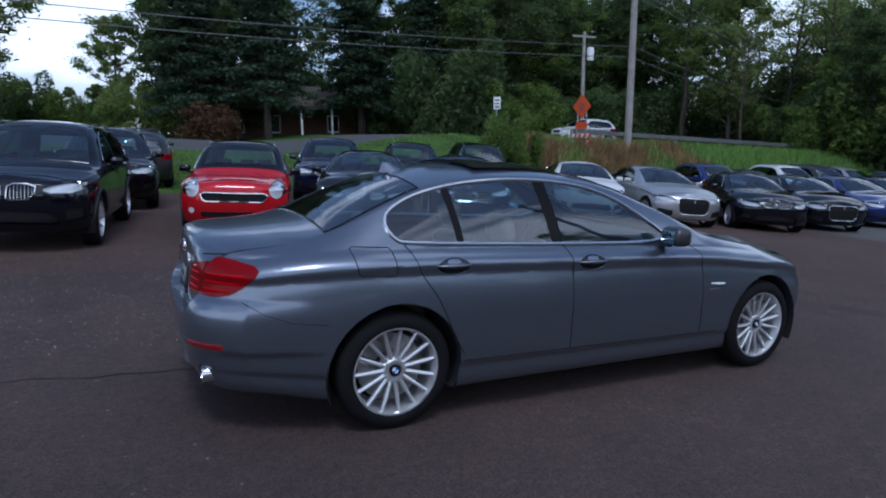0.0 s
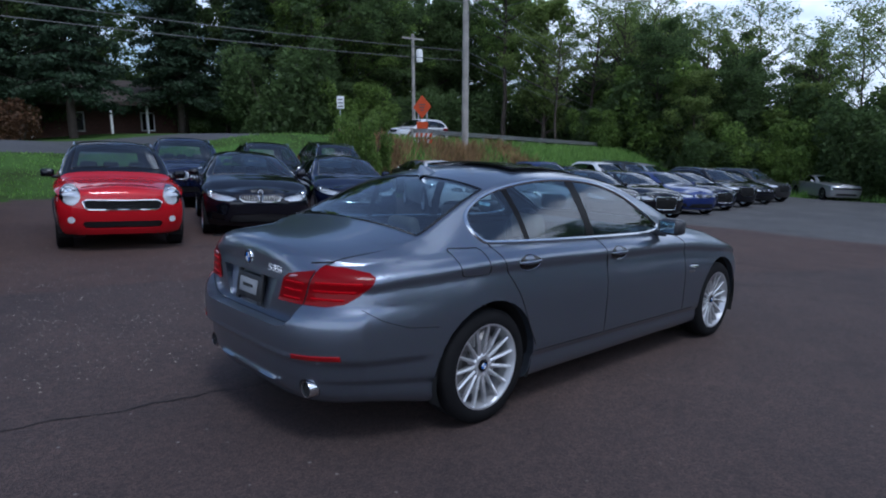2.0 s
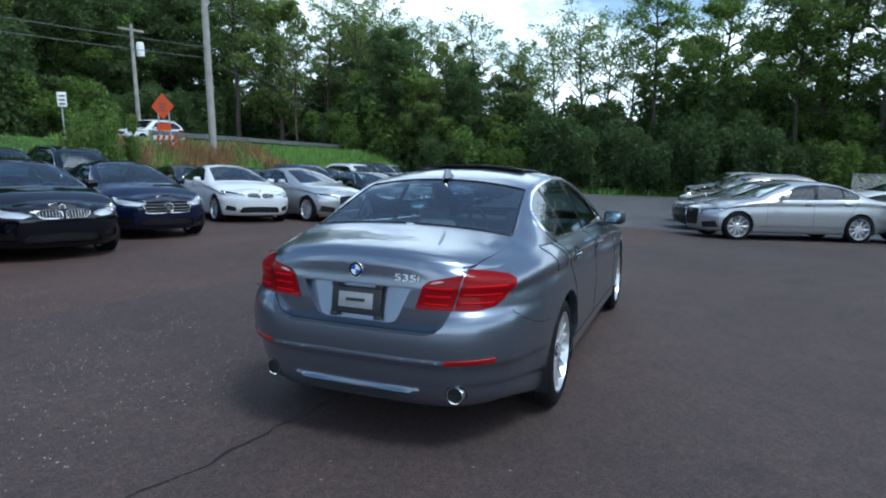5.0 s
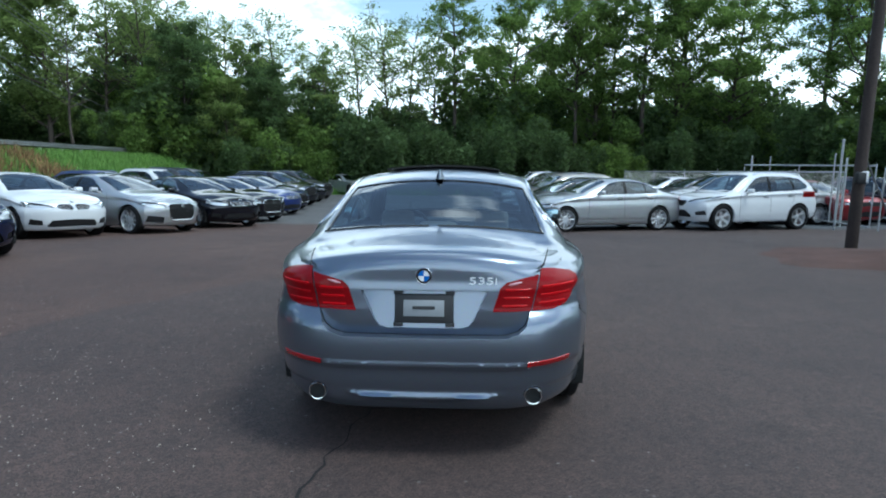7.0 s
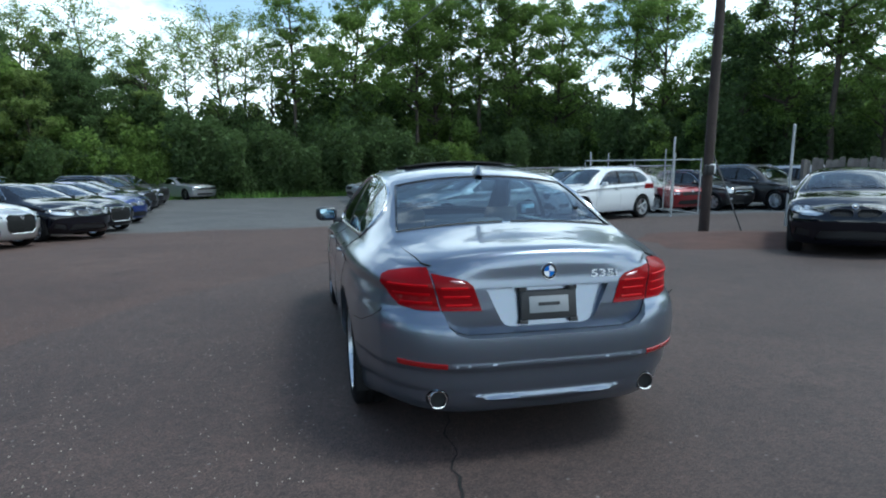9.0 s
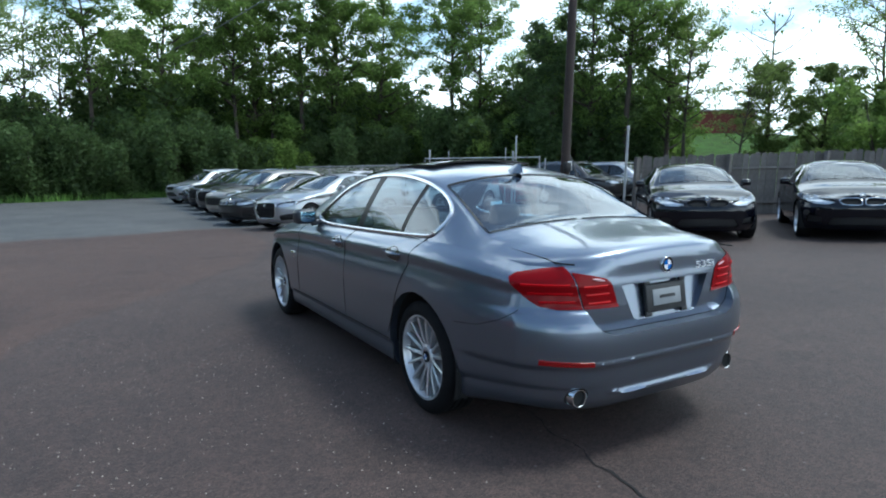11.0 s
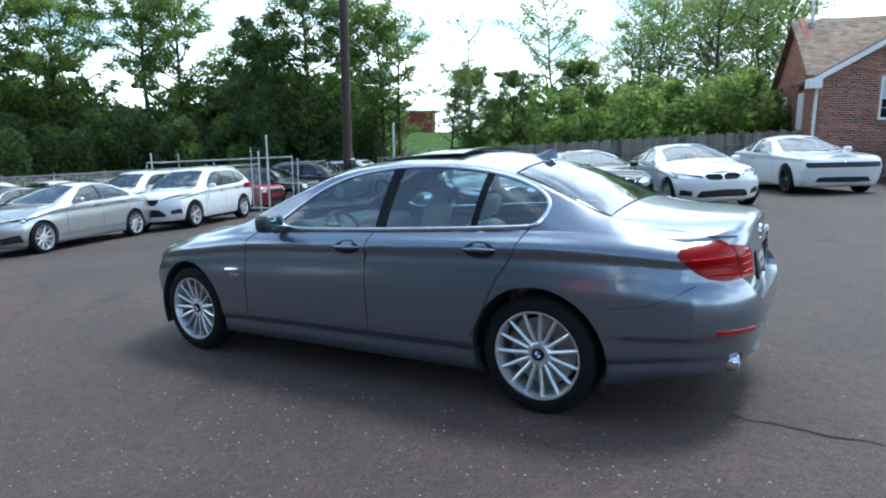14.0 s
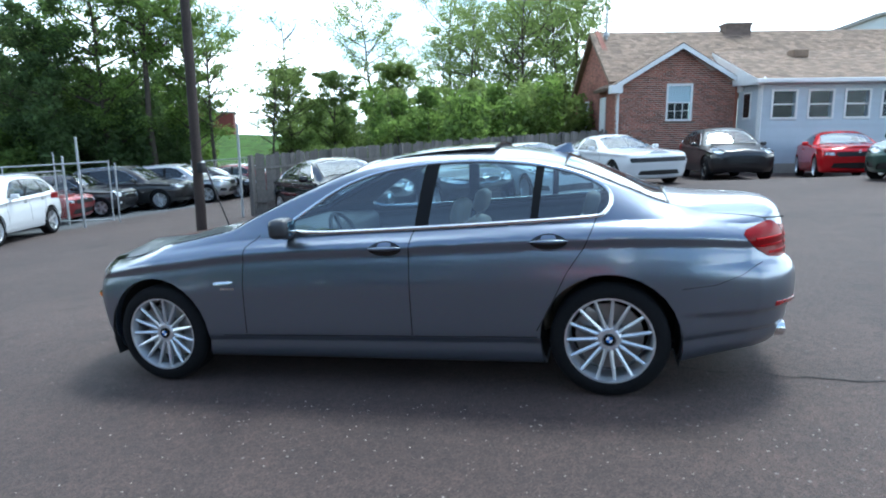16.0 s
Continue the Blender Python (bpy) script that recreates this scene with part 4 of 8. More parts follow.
HERO = dict(
    paint="grey", detail=True, deck=True, tuck=0.016, wheel_in=0.028, side=HERO_SIDE, axle=1.484, R=0.335, rim_r=0.247, tw=0.235, rim=("alloy", 15, "single"), cap="quartered", arch=0.388,
    res=(54, 24, 30, 96), x0=-2.24, x1=1.98, cr=0.265, nr=5.0, cf=0.34, nf=3.0,
    W=[(-2.3, 0.775), (-2.24, 0.800), (-2.1, 0.846), (-1.9, 0.893), (-1.484, 0.928), (-0.9, 0.925), (0.4, 0.923), (1.2, 0.928), (1.484, 0.928), (1.75, 0.905), (2.0, 0.85), (2.1, 0.81)],
    zb=[(-2.3, 0.25), (-2.1, 0.228), (-1.9, 0.205), (-1.0, 0.185), (1.0, 0.185), (2.1, 0.19)],
    belt=[(-2.24, 0.956), (-2.1, 0.976), (-1.9, 0.998), (-1.5, 1.015), (-0.4, 0.992), (0.5, 0.972), (0.9, 0.952), (1.3, 0.908), (1.7, 0.866), (2.0, 0.815), (2.15, 0.79)],
    zc=[(-2.24, 1.008), (-2.229, 1.030), (-2.21, 1.044), (-2.15, 1.060), (-2.0, 1.078), (-1.86, 1.106), (-1.6, 1.225), (-1.36, 1.335), (-1.15, 1.402), (-0.95, 1.438), (-0.7, 1.46), (-0.45, 1.464),
        (-0.2, 1.452), (0.08, 1.41), (0.45, 1.275), (0.8, 1.115), (0.95, 1.045), (1.1, 1.015), (1.5, 0.962), (1.9, 0.895), (2.1, 0.85), (2.2, 0.825)],
    yr=[(-2.24, 0.40), (-2.1, 0.44), (-1.98, 0.52), (-1.87, 0.66), (-1.6, 0.63), (-1.2, 0.59), (-0.4, 0.60), (0.0, 0.61), (0.4, 0.67), (0.8, 0.73), (1.0, 0.745), (1.5, 0.73), (2.0, 0.66), (2.2, 0.6)],
    crown=[(-2.24, 0.006), (-2.15, 0.012), (-2.0, 0.018), (-1.87, 0.036), (-1.6, 0.05), (-1.2, 0.06), (-0.4, 0.065), (0.2, 0.06), (0.8, 0.035), (1.0, 0.03), (1.6, 0.045), (2.1, 0.06)],
    lips=[(0.318, 0.026, 0.026, 0.42), (0.493, 0.020, 0.014, 0.53)],
    xr=[(0.18, -2.40), (0.25, -2.447), (0.30, -2.481), (0.35, -2.498), (0.40, -2.509), (0.465, -2.519), (0.50, -2.541), (0.53, -2.547), (0.60, -2.551), (0.66, -2.547), (0.69, -2.540),
        (0.72, -2.526), (0.745, -2.509), (0.763, -2.4905), (0.86, -2.487), (0.91, -2.482), (0.956, -2.483), (1.09, -2.48)],
    xf=[(0.18, 2.17), (0.25, 2.24), (0.45, 2.285), (0.6, 2.295), (0.68, 2.28), (0.74, 2.255), (0.80, 2.215), (0.86, 2.14)],
    lid=[(-0.02, 0.635), (0.40, 0.637), (0.46, 0.655), (0.50, 0.69), (0.5245, 0.763), (0.569, 0.955), (-0.02, 0.955)],
    lid_x=[(0.62, -2.466), (0.66, -2.482), (0.70, -2.488), (0.763, -2.4905)],
    hollow=[(-0.02, 0.670), (0.185, 0.670), (0.222, 0.682), (0.245, 0.712), (0.312, 0.857), (-0.02, 0.858)],
    windows=dict(front=[(0.53, 0.9), (0.53, 1.6), (-0.44, 1.6), (-0.335, 0.9)], back=[(-0.42, 0.9), (-0.53, 1.6), (-1.113, 1.6), (-1.04, 0.9)], quarter=[(-1.085, 0.9), (-1.165, 1.6), (-1.8, 1.6), (-1.8, 0.9)]),
    pillars=[[(-0.335, 0.9), (-0.44, 1.6), (-0.53, 1.6), (-0.42, 0.9)], [(-1.04, 0.9), (-1.113, 1.6), (-1.165, 1.6), (-1.085, 0.9)], [(0.53, 0.9), (0.53, 1.6), (0.9, 1.6), (0.9, 0.9)]],
    dlo=[(0.605, 0.985), (0.36, 1.142), (0.165, 1.262), (-0.02, 1.328), (-0.206, 1.362), (-0.46, 1.384), (-0.78, 1.38), (-1.09, 1.341), (-1.325, 1.277), (-1.485, 1.195),
         (-1.522, 1.122), (-1.475, 1.048), (-1.41, 1.033), (-0.4, 1.0)], dlo_r=0.0125, dlo_mat="satin",
    windshield=[(0.10, 0.56), (0.93, 0.70)], rear_window=[(-1.83, 0.64), (-1.25, 0.56)], glass="window", eyes=((-0.11, -0.02), (-0.05, -0.13)), eye_r=0.030,
    lamps=SEDAN_TAIL + [
        ("exhaust_recess", [(ngon(0.546, 0.326, 0.051, 18), "yz")], rear, "gap", -0.04, "dark exhaust recess"),
        ("headlight", [([(1.86, 0.755), (1.91, 0.81), (2.06, 0.85), (2.4, 0.85), (2.4, 0.66), (2.0, 0.705)], "xz"), ([(0.50, 0.4), (0.50, 1), (1, 1), (1, 0.4)], "yz")], front, None, 0, "clear headlight"),
    ] + TWIN_FRONT[1:],
    seams=DOORS, mirror=(0.47, 0.985), handles=[(-0.185, 0.895), (-1.165, 0.915)],
    mirror_mat="housing", seat_mat="leather", seats=(-0.28, -1.12, 0.30), dash=(0.62, 0.78))

PANES = dict(front=[(0.60, 0.995), (0.352, 1.13), (0.16, 1.25), (-0.02, 1.315), (-0.206, 1.349), (-0.405, 1.368), (-0.35, 1.008)],
             back=[(-0.435, 1.012), (-0.495, 1.372), (-0.78, 1.366), (-1.085, 1.327), (-1.055, 1.035)],
             quarter=[(-1.10, 1.037), (-1.135, 1.318), (-1.32, 1.263), (-1.468, 1.186), (-1.505, 1.124), (-1.46, 1.057), (-1.41, 1.043)])
POSTS = [[(-0.35, 1.008), (-0.405, 1.368), (-0.495, 1.372), (-0.435, 1.012)], [(-1.055, 1.035), (-1.085, 1.327), (-1.135, 1.318), (-1.10, 1.037)]]
SEDAN = scaled(HERO, **LOW_NOSE, detail=False, eyes=((0.0, 0.06), (0.0, -0.07)), eye_r=0.048, side=SIDE, tuck=0.0, arch=0.372, wheel_in=0.012, rim_r=0.254, mirror_mat=None, lips=(), emblem=(0.775, 0.038), slat_mat="alloy", windows=PANES, pillars=POSTS, res=(15, 6, 10, 44), dlo_r=0.008, grille_ring=0.008, cap="plain", rim=("alloy", 10, "single"), seat_mat="dark_leather", glass="dark_window",
               lamps=SEDAN_TAIL + TWIN_FRONT, seams=DOORS[:4])
BARRED_FRONT = [
    ("headlight", [([(0.46, 0.63), (0.44, 0.685), (0.62, 0.745), (0.84, 0.775), (0.86, 0.69), (0.70, 0.625)], "yz")], front, None, 0, "clear headlight with bright strip"),
    ("grille", [([(0.0, 0.33), (0.0, 0.72), (0.33, 0.72), (0.40, 0.66), (0.36, 0.40), (0.28, 0.33)], "yz")], front, None, 0, "single tall black grille with bright bars"),
    ("intake", [([(0.50, 0.27), (0.50, 0.40), (0.80, 0.45), (0.82, 0.30)], "yz")], front, None, 0, "black bumper intake"),
]
BARRED = scaled(SEDAN, 0.985, 1.0, 1.0, emblem=(0.66, 0.035), lamps=SEDAN_TAIL + BARRED_FRONT, slats=("h", 9), grille_ring=0.009, slat_mat="dark_alloy")
COUPE = scaled(SEDAN, 0.947, 0.985, 0.94, lamps=SEDAN_TAIL + TWIN_FRONT, R=0.33, slats=("v", 7), slat_mat="gloss_black", ring_mat="gloss_black",
               seams=[[(0.70, 0.93), (0.76, 0.80), (0.78, 0.34)], [(-0.62, 0.96), (-0.60, 0.84), (-0.58, 0.34)], [(0.9, 0.33), (-0.9, 0.34)]], handles=[(-0.42, 0.85)],
               eyes=((0.0, 0.06), (0.0, -0.07)))
SALOON = scaled(SEDAN, 0.96, 0.98, 0.985, emblem=(0.60, 0.085), slats=("h", 4), lamps=SEDAN_TAIL + [TWIN_FRONT[0], TWIN_FRONT[2], TWIN_FRONT[3],
              ("grille", [([(0.0, 0.50), (0.0, 0.72), (0.40, 0.715), (0.44, 0.67), (0.40, 0.52), (0.34, 0.495)], "yz")], front, None, 0, "black grille with two bright bars")])
MUSCLE = scaled(SEDAN, 1.0, 1.03, 0.99, R=0.35, rim_r=0.25, rim=("dark_alloy", 5, "single"), arch=0.385,
                xf=[(0.18, 2.22), (0.26, 2.30), (0.5, 2.36), (0.62, 2.40), (0.74, 2.40), (0.80, 2.36), (0.86, 2.28)], cf=0.16, nf=4.0,
                belt=[(-2.3, 1.0), (-1.9, 1.02), (-1.5, 1.02), (-0.4, 0.985), (0.5, 0.965), (0.9, 0.955), (1.3, 0.935), (1.7, 0.91), (2.0, 0.87), (2.15, 0.84)],
                zc=[(-2.5, 1.06), (-2.3, 1.09), (-1.95, 1.10), (-1.8, 1.13), (-1.5, 1.25), (-1.1, 1.38), (-0.75, 1.43), (-0.45, 1.44), (-0.15, 1.42), (0.1, 1.36), (0.45, 1.22), (0.78, 1.06),
                    (0.9, 1.02), (1.1, 1.01), (1.5, 0.985), (1.9, 0.94), (2.15, 0.90), (2.2, 0.88)],
                lamps=[("taillight", [([(0.30, 0.80), (0.30, 0.92), (0.80, 0.92), (0.80, 0.80)], "yz")], rear, "tail_red", 0.003, "red taillight"),
                       ("intake", [([(0.0, 0.635), (0.0, 0.755), (0.80, 0.755), (0.84, 0.72), (0.80, 0.635)], "yz")], front, None, 0, "black full-width grille slot"),
                       ("intake", [([(0.0, 0.29), (0.0, 0.42), (0.55, 0.41), (0.62, 0.30)], "yz")], front, None, 0, "black lower air intake")],
                windows=dict(front=[(0.58, 0.985), (0.352, 1.10), (0.16, 1.21), (-0.02, 1.275), (-0.25, 1.32), (-0.62, 1.34), (-0.70, 1.0)],
                             quarter=[(-0.80, 1.02), (-0.76, 1.33), (-1.05, 1.28), (-1.25, 1.16), (-1.20, 1.05)]),
                pillars=[], seams=[[(0.70, 0.93), (0.76, 0.80), (0.78, 0.36)], [(-0.74, 1.0), (-0.70, 0.84), (-0.66, 0.36)]], handles=[(-0.5, 0.87)])
MUSCLE.pop("dlo")
WIDE = dict(MUSCLE, lamps=[MUSCLE["lamps"][0],
              ("intake", [([(0.0, 0.64), (0.0, 0.77), (0.52, 0.76), (0.58, 0.70), (0.50, 0.63)], "yz")], front, None, 0, "black upper grille"),
              ("headlight", [([(0.58, 0.66), (0.60, 0.755), (0.82, 0.77), (0.84, 0.68)], "yz")], front, None, 0, "clear slit headlight"),
              ("intake", [([(0.0, 0.30), (0.0, 0.47), (0.60, 0.45), (0.66, 0.32)], "yz")], front, None, 0, "black lower air intake")],
              rim=("alloy", 5, "double"))

SUV = dict(
    paint="black", axle=1.465, R=0.37, rim_r=0.25, tw=0.25, rim=("alloy", 10, "single"), res=(15, 6, 10, 44), x0=-2.05, x1=2.0, cr=0.18, nr=4.5, cf=0.28, nf=3.2,
    W=[(-2.2, 0.885), (-1.8, 0.95), (-1.45, 0.968), (0.0, 0.96), (1.45, 0.968), (1.8, 0.94), (2.1, 0.87)],
    zb=[(-2.2, 0.36), (-1.6, 0.28), (1.6, 0.27), (2.1, 0.28)],
    belt=[(-2.3, 1.19), (-1.5, 1.17), (0.0, 1.11), (0.9, 1.075), (1.3, 1.04), (1.8, 0.985), (2.15, 0.91)],
    zc=[(-2.3, 1.30), (-2.15, 1.50), (-1.95, 1.66), (-1.6, 1.715), (-1.0, 1.74), (-0.4, 1.745), (0.0, 1.72), (0.28, 1.64), (0.7, 1.395), (1.02, 1.18), (1.15, 1.135), (1.6, 1.085), (2.0, 1.01), (2.2, 0.95)],
    yr=[(-2.3, 0.60), (-1.9, 0.64), (-0.5, 0.665), (0.2, 0.68), (0.8, 0.76), (1.1, 0.80), (1.6, 0.78), (2.2, 0.66)],
    crown=[(-2.3, 0.05), (-1.2, 0.06), (0.1, 0.055), (0.9, 0.035), (1.6, 0.045), (2.1, 0.06)],
    xr=[(0.30, -2.20), (0.42, -2.34), (0.70, -2.38), (0.95, -2.35), (1.10, -2.33), (1.30, -2.27), (1.50, -2.16), (1.65, -2.04)],
    xf=[(0.26, 2.20), (0.45, 2.30), (0.70, 2.33), (0.85, 2.31), (0.95, 2.24), (1.02, 2.14)],
    windows=dict(front=[(0.66, 1.125), (0.42, 1.33), (0.13, 1.51), (-0.12, 1.58), (-0.32, 1.59), (-0.28, 1.135)],
                 back=[(-0.38, 1.14), (-0.40, 1.592), (-1.0, 1.592), (-1.2, 1.578), (-1.22, 1.175)],
                 quarter=[(-1.30, 1.185), (-1.28, 1.572), (-1.6, 1.525), (-1.85, 1.34), (-1.80, 1.215)]),
    pillars=[[(-0.28, 1.135), (-0.32, 1.59), (-0.40, 1.592), (-0.38, 1.14)], [(-1.22, 1.175), (-1.2, 1.578), (-1.28, 1.572), (-1.30, 1.185)]],
    dlo=[(0.78, 1.10), (0.44, 1.345), (0.14, 1.525), (-0.12, 1.595), (-0.4, 1.607), (-1.0, 1.607), (-1.28, 1.588), (-1.62, 1.537), (-1.875, 1.34), (-1.82, 1.20), (-0.3, 1.12)], dlo_r=0.008,
    windshield=[(0.27, 0.60), (1.05, 0.75)], rear_window=[(0.62, 1.20), (0.55, 1.52)], rear_axis="yz", glass_z=1.13,
    lamps=[("taillight", [([(0.55, 0.93), (0.55, 1.08), (0.95, 1.12), (0.95, 0.95)], "yz")], rear, "tail_red", 0.004, "red taillight"),
           ("headlight", [([(0.42, 0.82), (0.42, 0.86), (0.62, 0.93), (0.88, 0.97), (0.90, 0.86), (0.72, 0.79), (0.50, 0.79)], "yz")], front, None, 0, "clear headlight with ring lamps"),
           ("grille", [([(0.03, 0.72), (0.04, 0.87), (0.10, 0.905), (0.26, 0.905), (0.345, 0.87), (0.33, 0.78), (0.26, 0.715), (0.08, 0.705)], "yz")], front, None, 0, "kidney grille with bright bars"),
           ("intake", [([(0.0, 0.40), (0.0, 0.56), (0.50, 0.54), (0.58, 0.42), (0.54, 0.38)], "yz")], front, None, 0, "black lower air intake"),
           ("intake", [([(0.64, 0.42), (0.66, 0.58), (0.84, 0.60), (0.86, 0.45)], "yz")], front, None, 0, "black fog lamp recess")],
    seams=[[(0.80, 1.06), (0.84, 0.90), (0.86, 0.42)], [(-0.33, 1.12), (-0.32, 0.42)], [(-1.30, 1.17), (-1.22, 0.90), (-1.05, 0.62), (-1.02, 0.45)]],
    mirror=(0.58, 1.10), handles=[(-0.15, 1.0), (-1.10, 1.03)], seats=(-0.1, -0.95, 0.45), dash=(0.75, 0.92), rails=(-1.75, 0.1), slats=("v", 8), seat_back=0.62, cladding=True)
LOW_SUV = scaled(SUV, 0.95, 0.97, 0.95, slats=("h", 8), grille_ring=0.006, ring_mat="satin", slat_mat="dark_alloy", lamps=[SUV["lamps"][0], SUV["lamps"][1],
                  ("grille", [([(0.0, 0.52), (0.0, 0.88), (0.34, 0.88), (0.42, 0.81), (0.38, 0.58), (0.30, 0.52)], "yz")], front, None, 0, "tall black grille"), SUV["lamps"][4]])
CROSSOVER = scaled(SUV, 0.935, 0.97, 0.965, slats=("h", 6), ring_mat="satin", slat_mat="plastic", rim=("alloy", 5, "double"), rail_mat="satin", cladding=False,
                   lamps=[SUV["lamps"][0],
                          ("headlight", [([(0.44, 0.80), (0.42, 0.84), (0.62, 0.92), (0.90, 0.99), (0.92, 0.90), (0.66, 0.80)], "yz")], front, None, 0, "clear swept-back headlight"),
                          ("grille", [([(0.0, 0.70), (0.0, 0.86), (0.36, 0.85), (0.34, 0.77), (0.24, 0.69)], "yz")], front, None, 0, "dark upper grille with silver frame"),
                          ("intake", [([(0.0, 0.40), (0.0, 0.60), (0.34, 0.58), (0.50, 0.44), (0.48, 0.39)], "yz")], front, None, 0, "dark lower grille"),
                          ("intake", [([(0.62, 0.44), (0.62, 0.54), (0.84, 0.58), (0.86, 0.46)], "yz")], front, None, 0, "fog lamp recess")])
SPORT_SUV = scaled(SUV, 0.96, 0.99, 0.935, R=0.365, rim=("dark_alloy", 10, "single"), rails=None, cladding=False,
                   lamps=[SUV["lamps"][0],
                          ("headlight", [(ngon(0.70, 0.90, 0.14, 12, 0.8), "yz")], front, None, 0, "clear oval headlight"),
                          ("intake", [([(0.0, 0.50), (0.0, 0.74), (0.50, 0.73), (0.56, 0.62), (0.50, 0.50)], "yz")], front, None, 0, "black wide front grille"),
                          ("intake", [([(0.60, 0.50), (0.60, 0.66), (0.86, 0.70), (0.88, 0.52)], "yz")], front, None, 0, "black side intake")])
COMPACT = scaled(SUV, 0.885, 0.885, 0.895, dash=(0.58, 0.78), seats=(-0.12, -0.9, 0.36), R=0.325, rim_r=0.225, tw=0.215, rim=("alloy", 5, "double"), slats=("h", 5), ring_mat="chrome", slat_mat="plastic", cladding=True, roof_paint="black", mirror_mat="black", roof_from=0.80,
              zc=[(-2.05, 1.25), (-1.92, 1.42), (-1.7, 1.50), (-1.2, 1.54), (-0.5, 1.56), (0.05, 1.545), (0.30, 1.49), (0.62, 1.24), (0.84, 1.06), (0.94, 1.02), (1.3, 0.995), (1.7, 0.945), (1.95, 0.88)],
              xf=[(0.20, 1.90), (0.34, 1.98), (0.60, 2.03), (0.78, 2.02), (0.88, 1.96), (0.95, 1.86)], cf=0.17, nf=4.0, eyes=((0.0, 0.0),), eye_r=0.085,
              lamps=[("taillight", [([(0.55, 0.78), (0.55, 0.98), (0.75, 0.98), (0.75, 0.78)], "yz")], rear, "tail_red", 0.004, "red taillight"),
                     ("headlight", [(ngon(0.65, 0.80, 0.128, 18, 1.08), "yz")], front, None, 0, "round clear headlight"),
                     ("grille", [([(0.0, 0.605), (0.0, 0.735), (0.44, 0.74), (0.50, 0.71), (0.47, 0.63), (0.42, 0.605)], "yz")], front, None, 0, "black oval grille with bright frame"),
                     ("intake", [([(0.0, 0.35), (0.0, 0.44), (0.48, 0.44), (0.51, 0.40), (0.47, 0.35)], "yz")], front, None, 0, "black lower air intake"),
                     ("fog_lamp", [(ngon(0.64, 0.46, 0.045, 12), "yz")], front, "lens_clear", 0.004, "round clear fog lamp")])

PROTO = {}


def park(spec_name, color, nose, heading, words, rim=None):
    """Parks a car with its nose at the place given. heading: degrees from +x."""
    sp = {"sedan": SEDAN, "barred": BARRED, "coupe": COUPE, "saloon": SALOON, "muscle": MUSCLE, "wide": WIDE, "suv": SUV, "low_suv": LOW_SUV,
          "crossover": CROSSOVER, "sport_suv": SPORT_SUV, "compact": COMPACT}[spec_name]
    a = radians(heading)
    reach = max(v for _, v in sp["xf"])
    cx, cy = nose[0] - reach * math.cos(a), nose[1] - reach * math.sin(a)
    ax = sp["axle"]
    zf, zr = lie(cx + ax * math.cos(a), cy + ax * math.sin(a)), lie(cx - ax * math.cos(a), cy - ax * math.sin(a))
    zl, zt = lie(cx - 0.8 * math.sin(a), cy + 0.8 * math.cos(a)), lie(cx + 0.8 * math.sin(a), cy - 0.8 * math.cos(a))
    m = pose(cx, cy, (zf + zr) / 2 - 0.004, math.degrees(math.atan2(zl - zt, 1.6)), -math.degrees(math.atan2(zf - zr, 2 * ax)), heading)
    m = Matrix.Translation((cx, cy, (zf + zr) / 2 - 0.004)) @ pose(0, 0, 0, 0, 0, heading) @ pose(0, 0, 0, math.degrees(math.atan2(zl - zt, 1.6)), -math.degrees(math.atan2(zf - zr, 2 * ax)), 0)
    if spec_name not in PROTO:
        root, bd = build_car(dict(sp, paint=color), words)
        root.matrix_basis = m
        PROTO[spec_name] = (root, color)
        return tagged(root, words)
    base, was = PROTO[spec_name]
    ob = copy_thing(base, m)
    tagged(ob, words)
    for o in ob.children_recursive:
        for s in o.material_slots:
            if s.material == M[was] and color != was:
                s.link = "OBJECT"
                s.material = M[color]
            if spec_name == "coupe" and color == "black" and o.name.split(".")[0] == "grille_frame":
                s.link = "OBJECT"
                s.material = M["chrome"]
            if rim and o.name.split(".")[0] == "rim":
                s.link = "OBJECT"
                s.material = M[rim]
    return ob


# ---- the car in the middle ----
hero, hb = build_car(HERO, "dark grey metallic four-door sedan parked alone on the asphalt")
tagged(hero, "", "car")
hero.matrix_basis = pose(0, 0, 0, 0, SLOPE, 0)


def along_rear(y0, y1, z, n=10, lift=0.003):
    return [(hb.rear_x(y0 + (y1 - y0) * k / n, z) - lift, y0 + (y1 - y0) * k / n, z) for k in range(n + 1)]


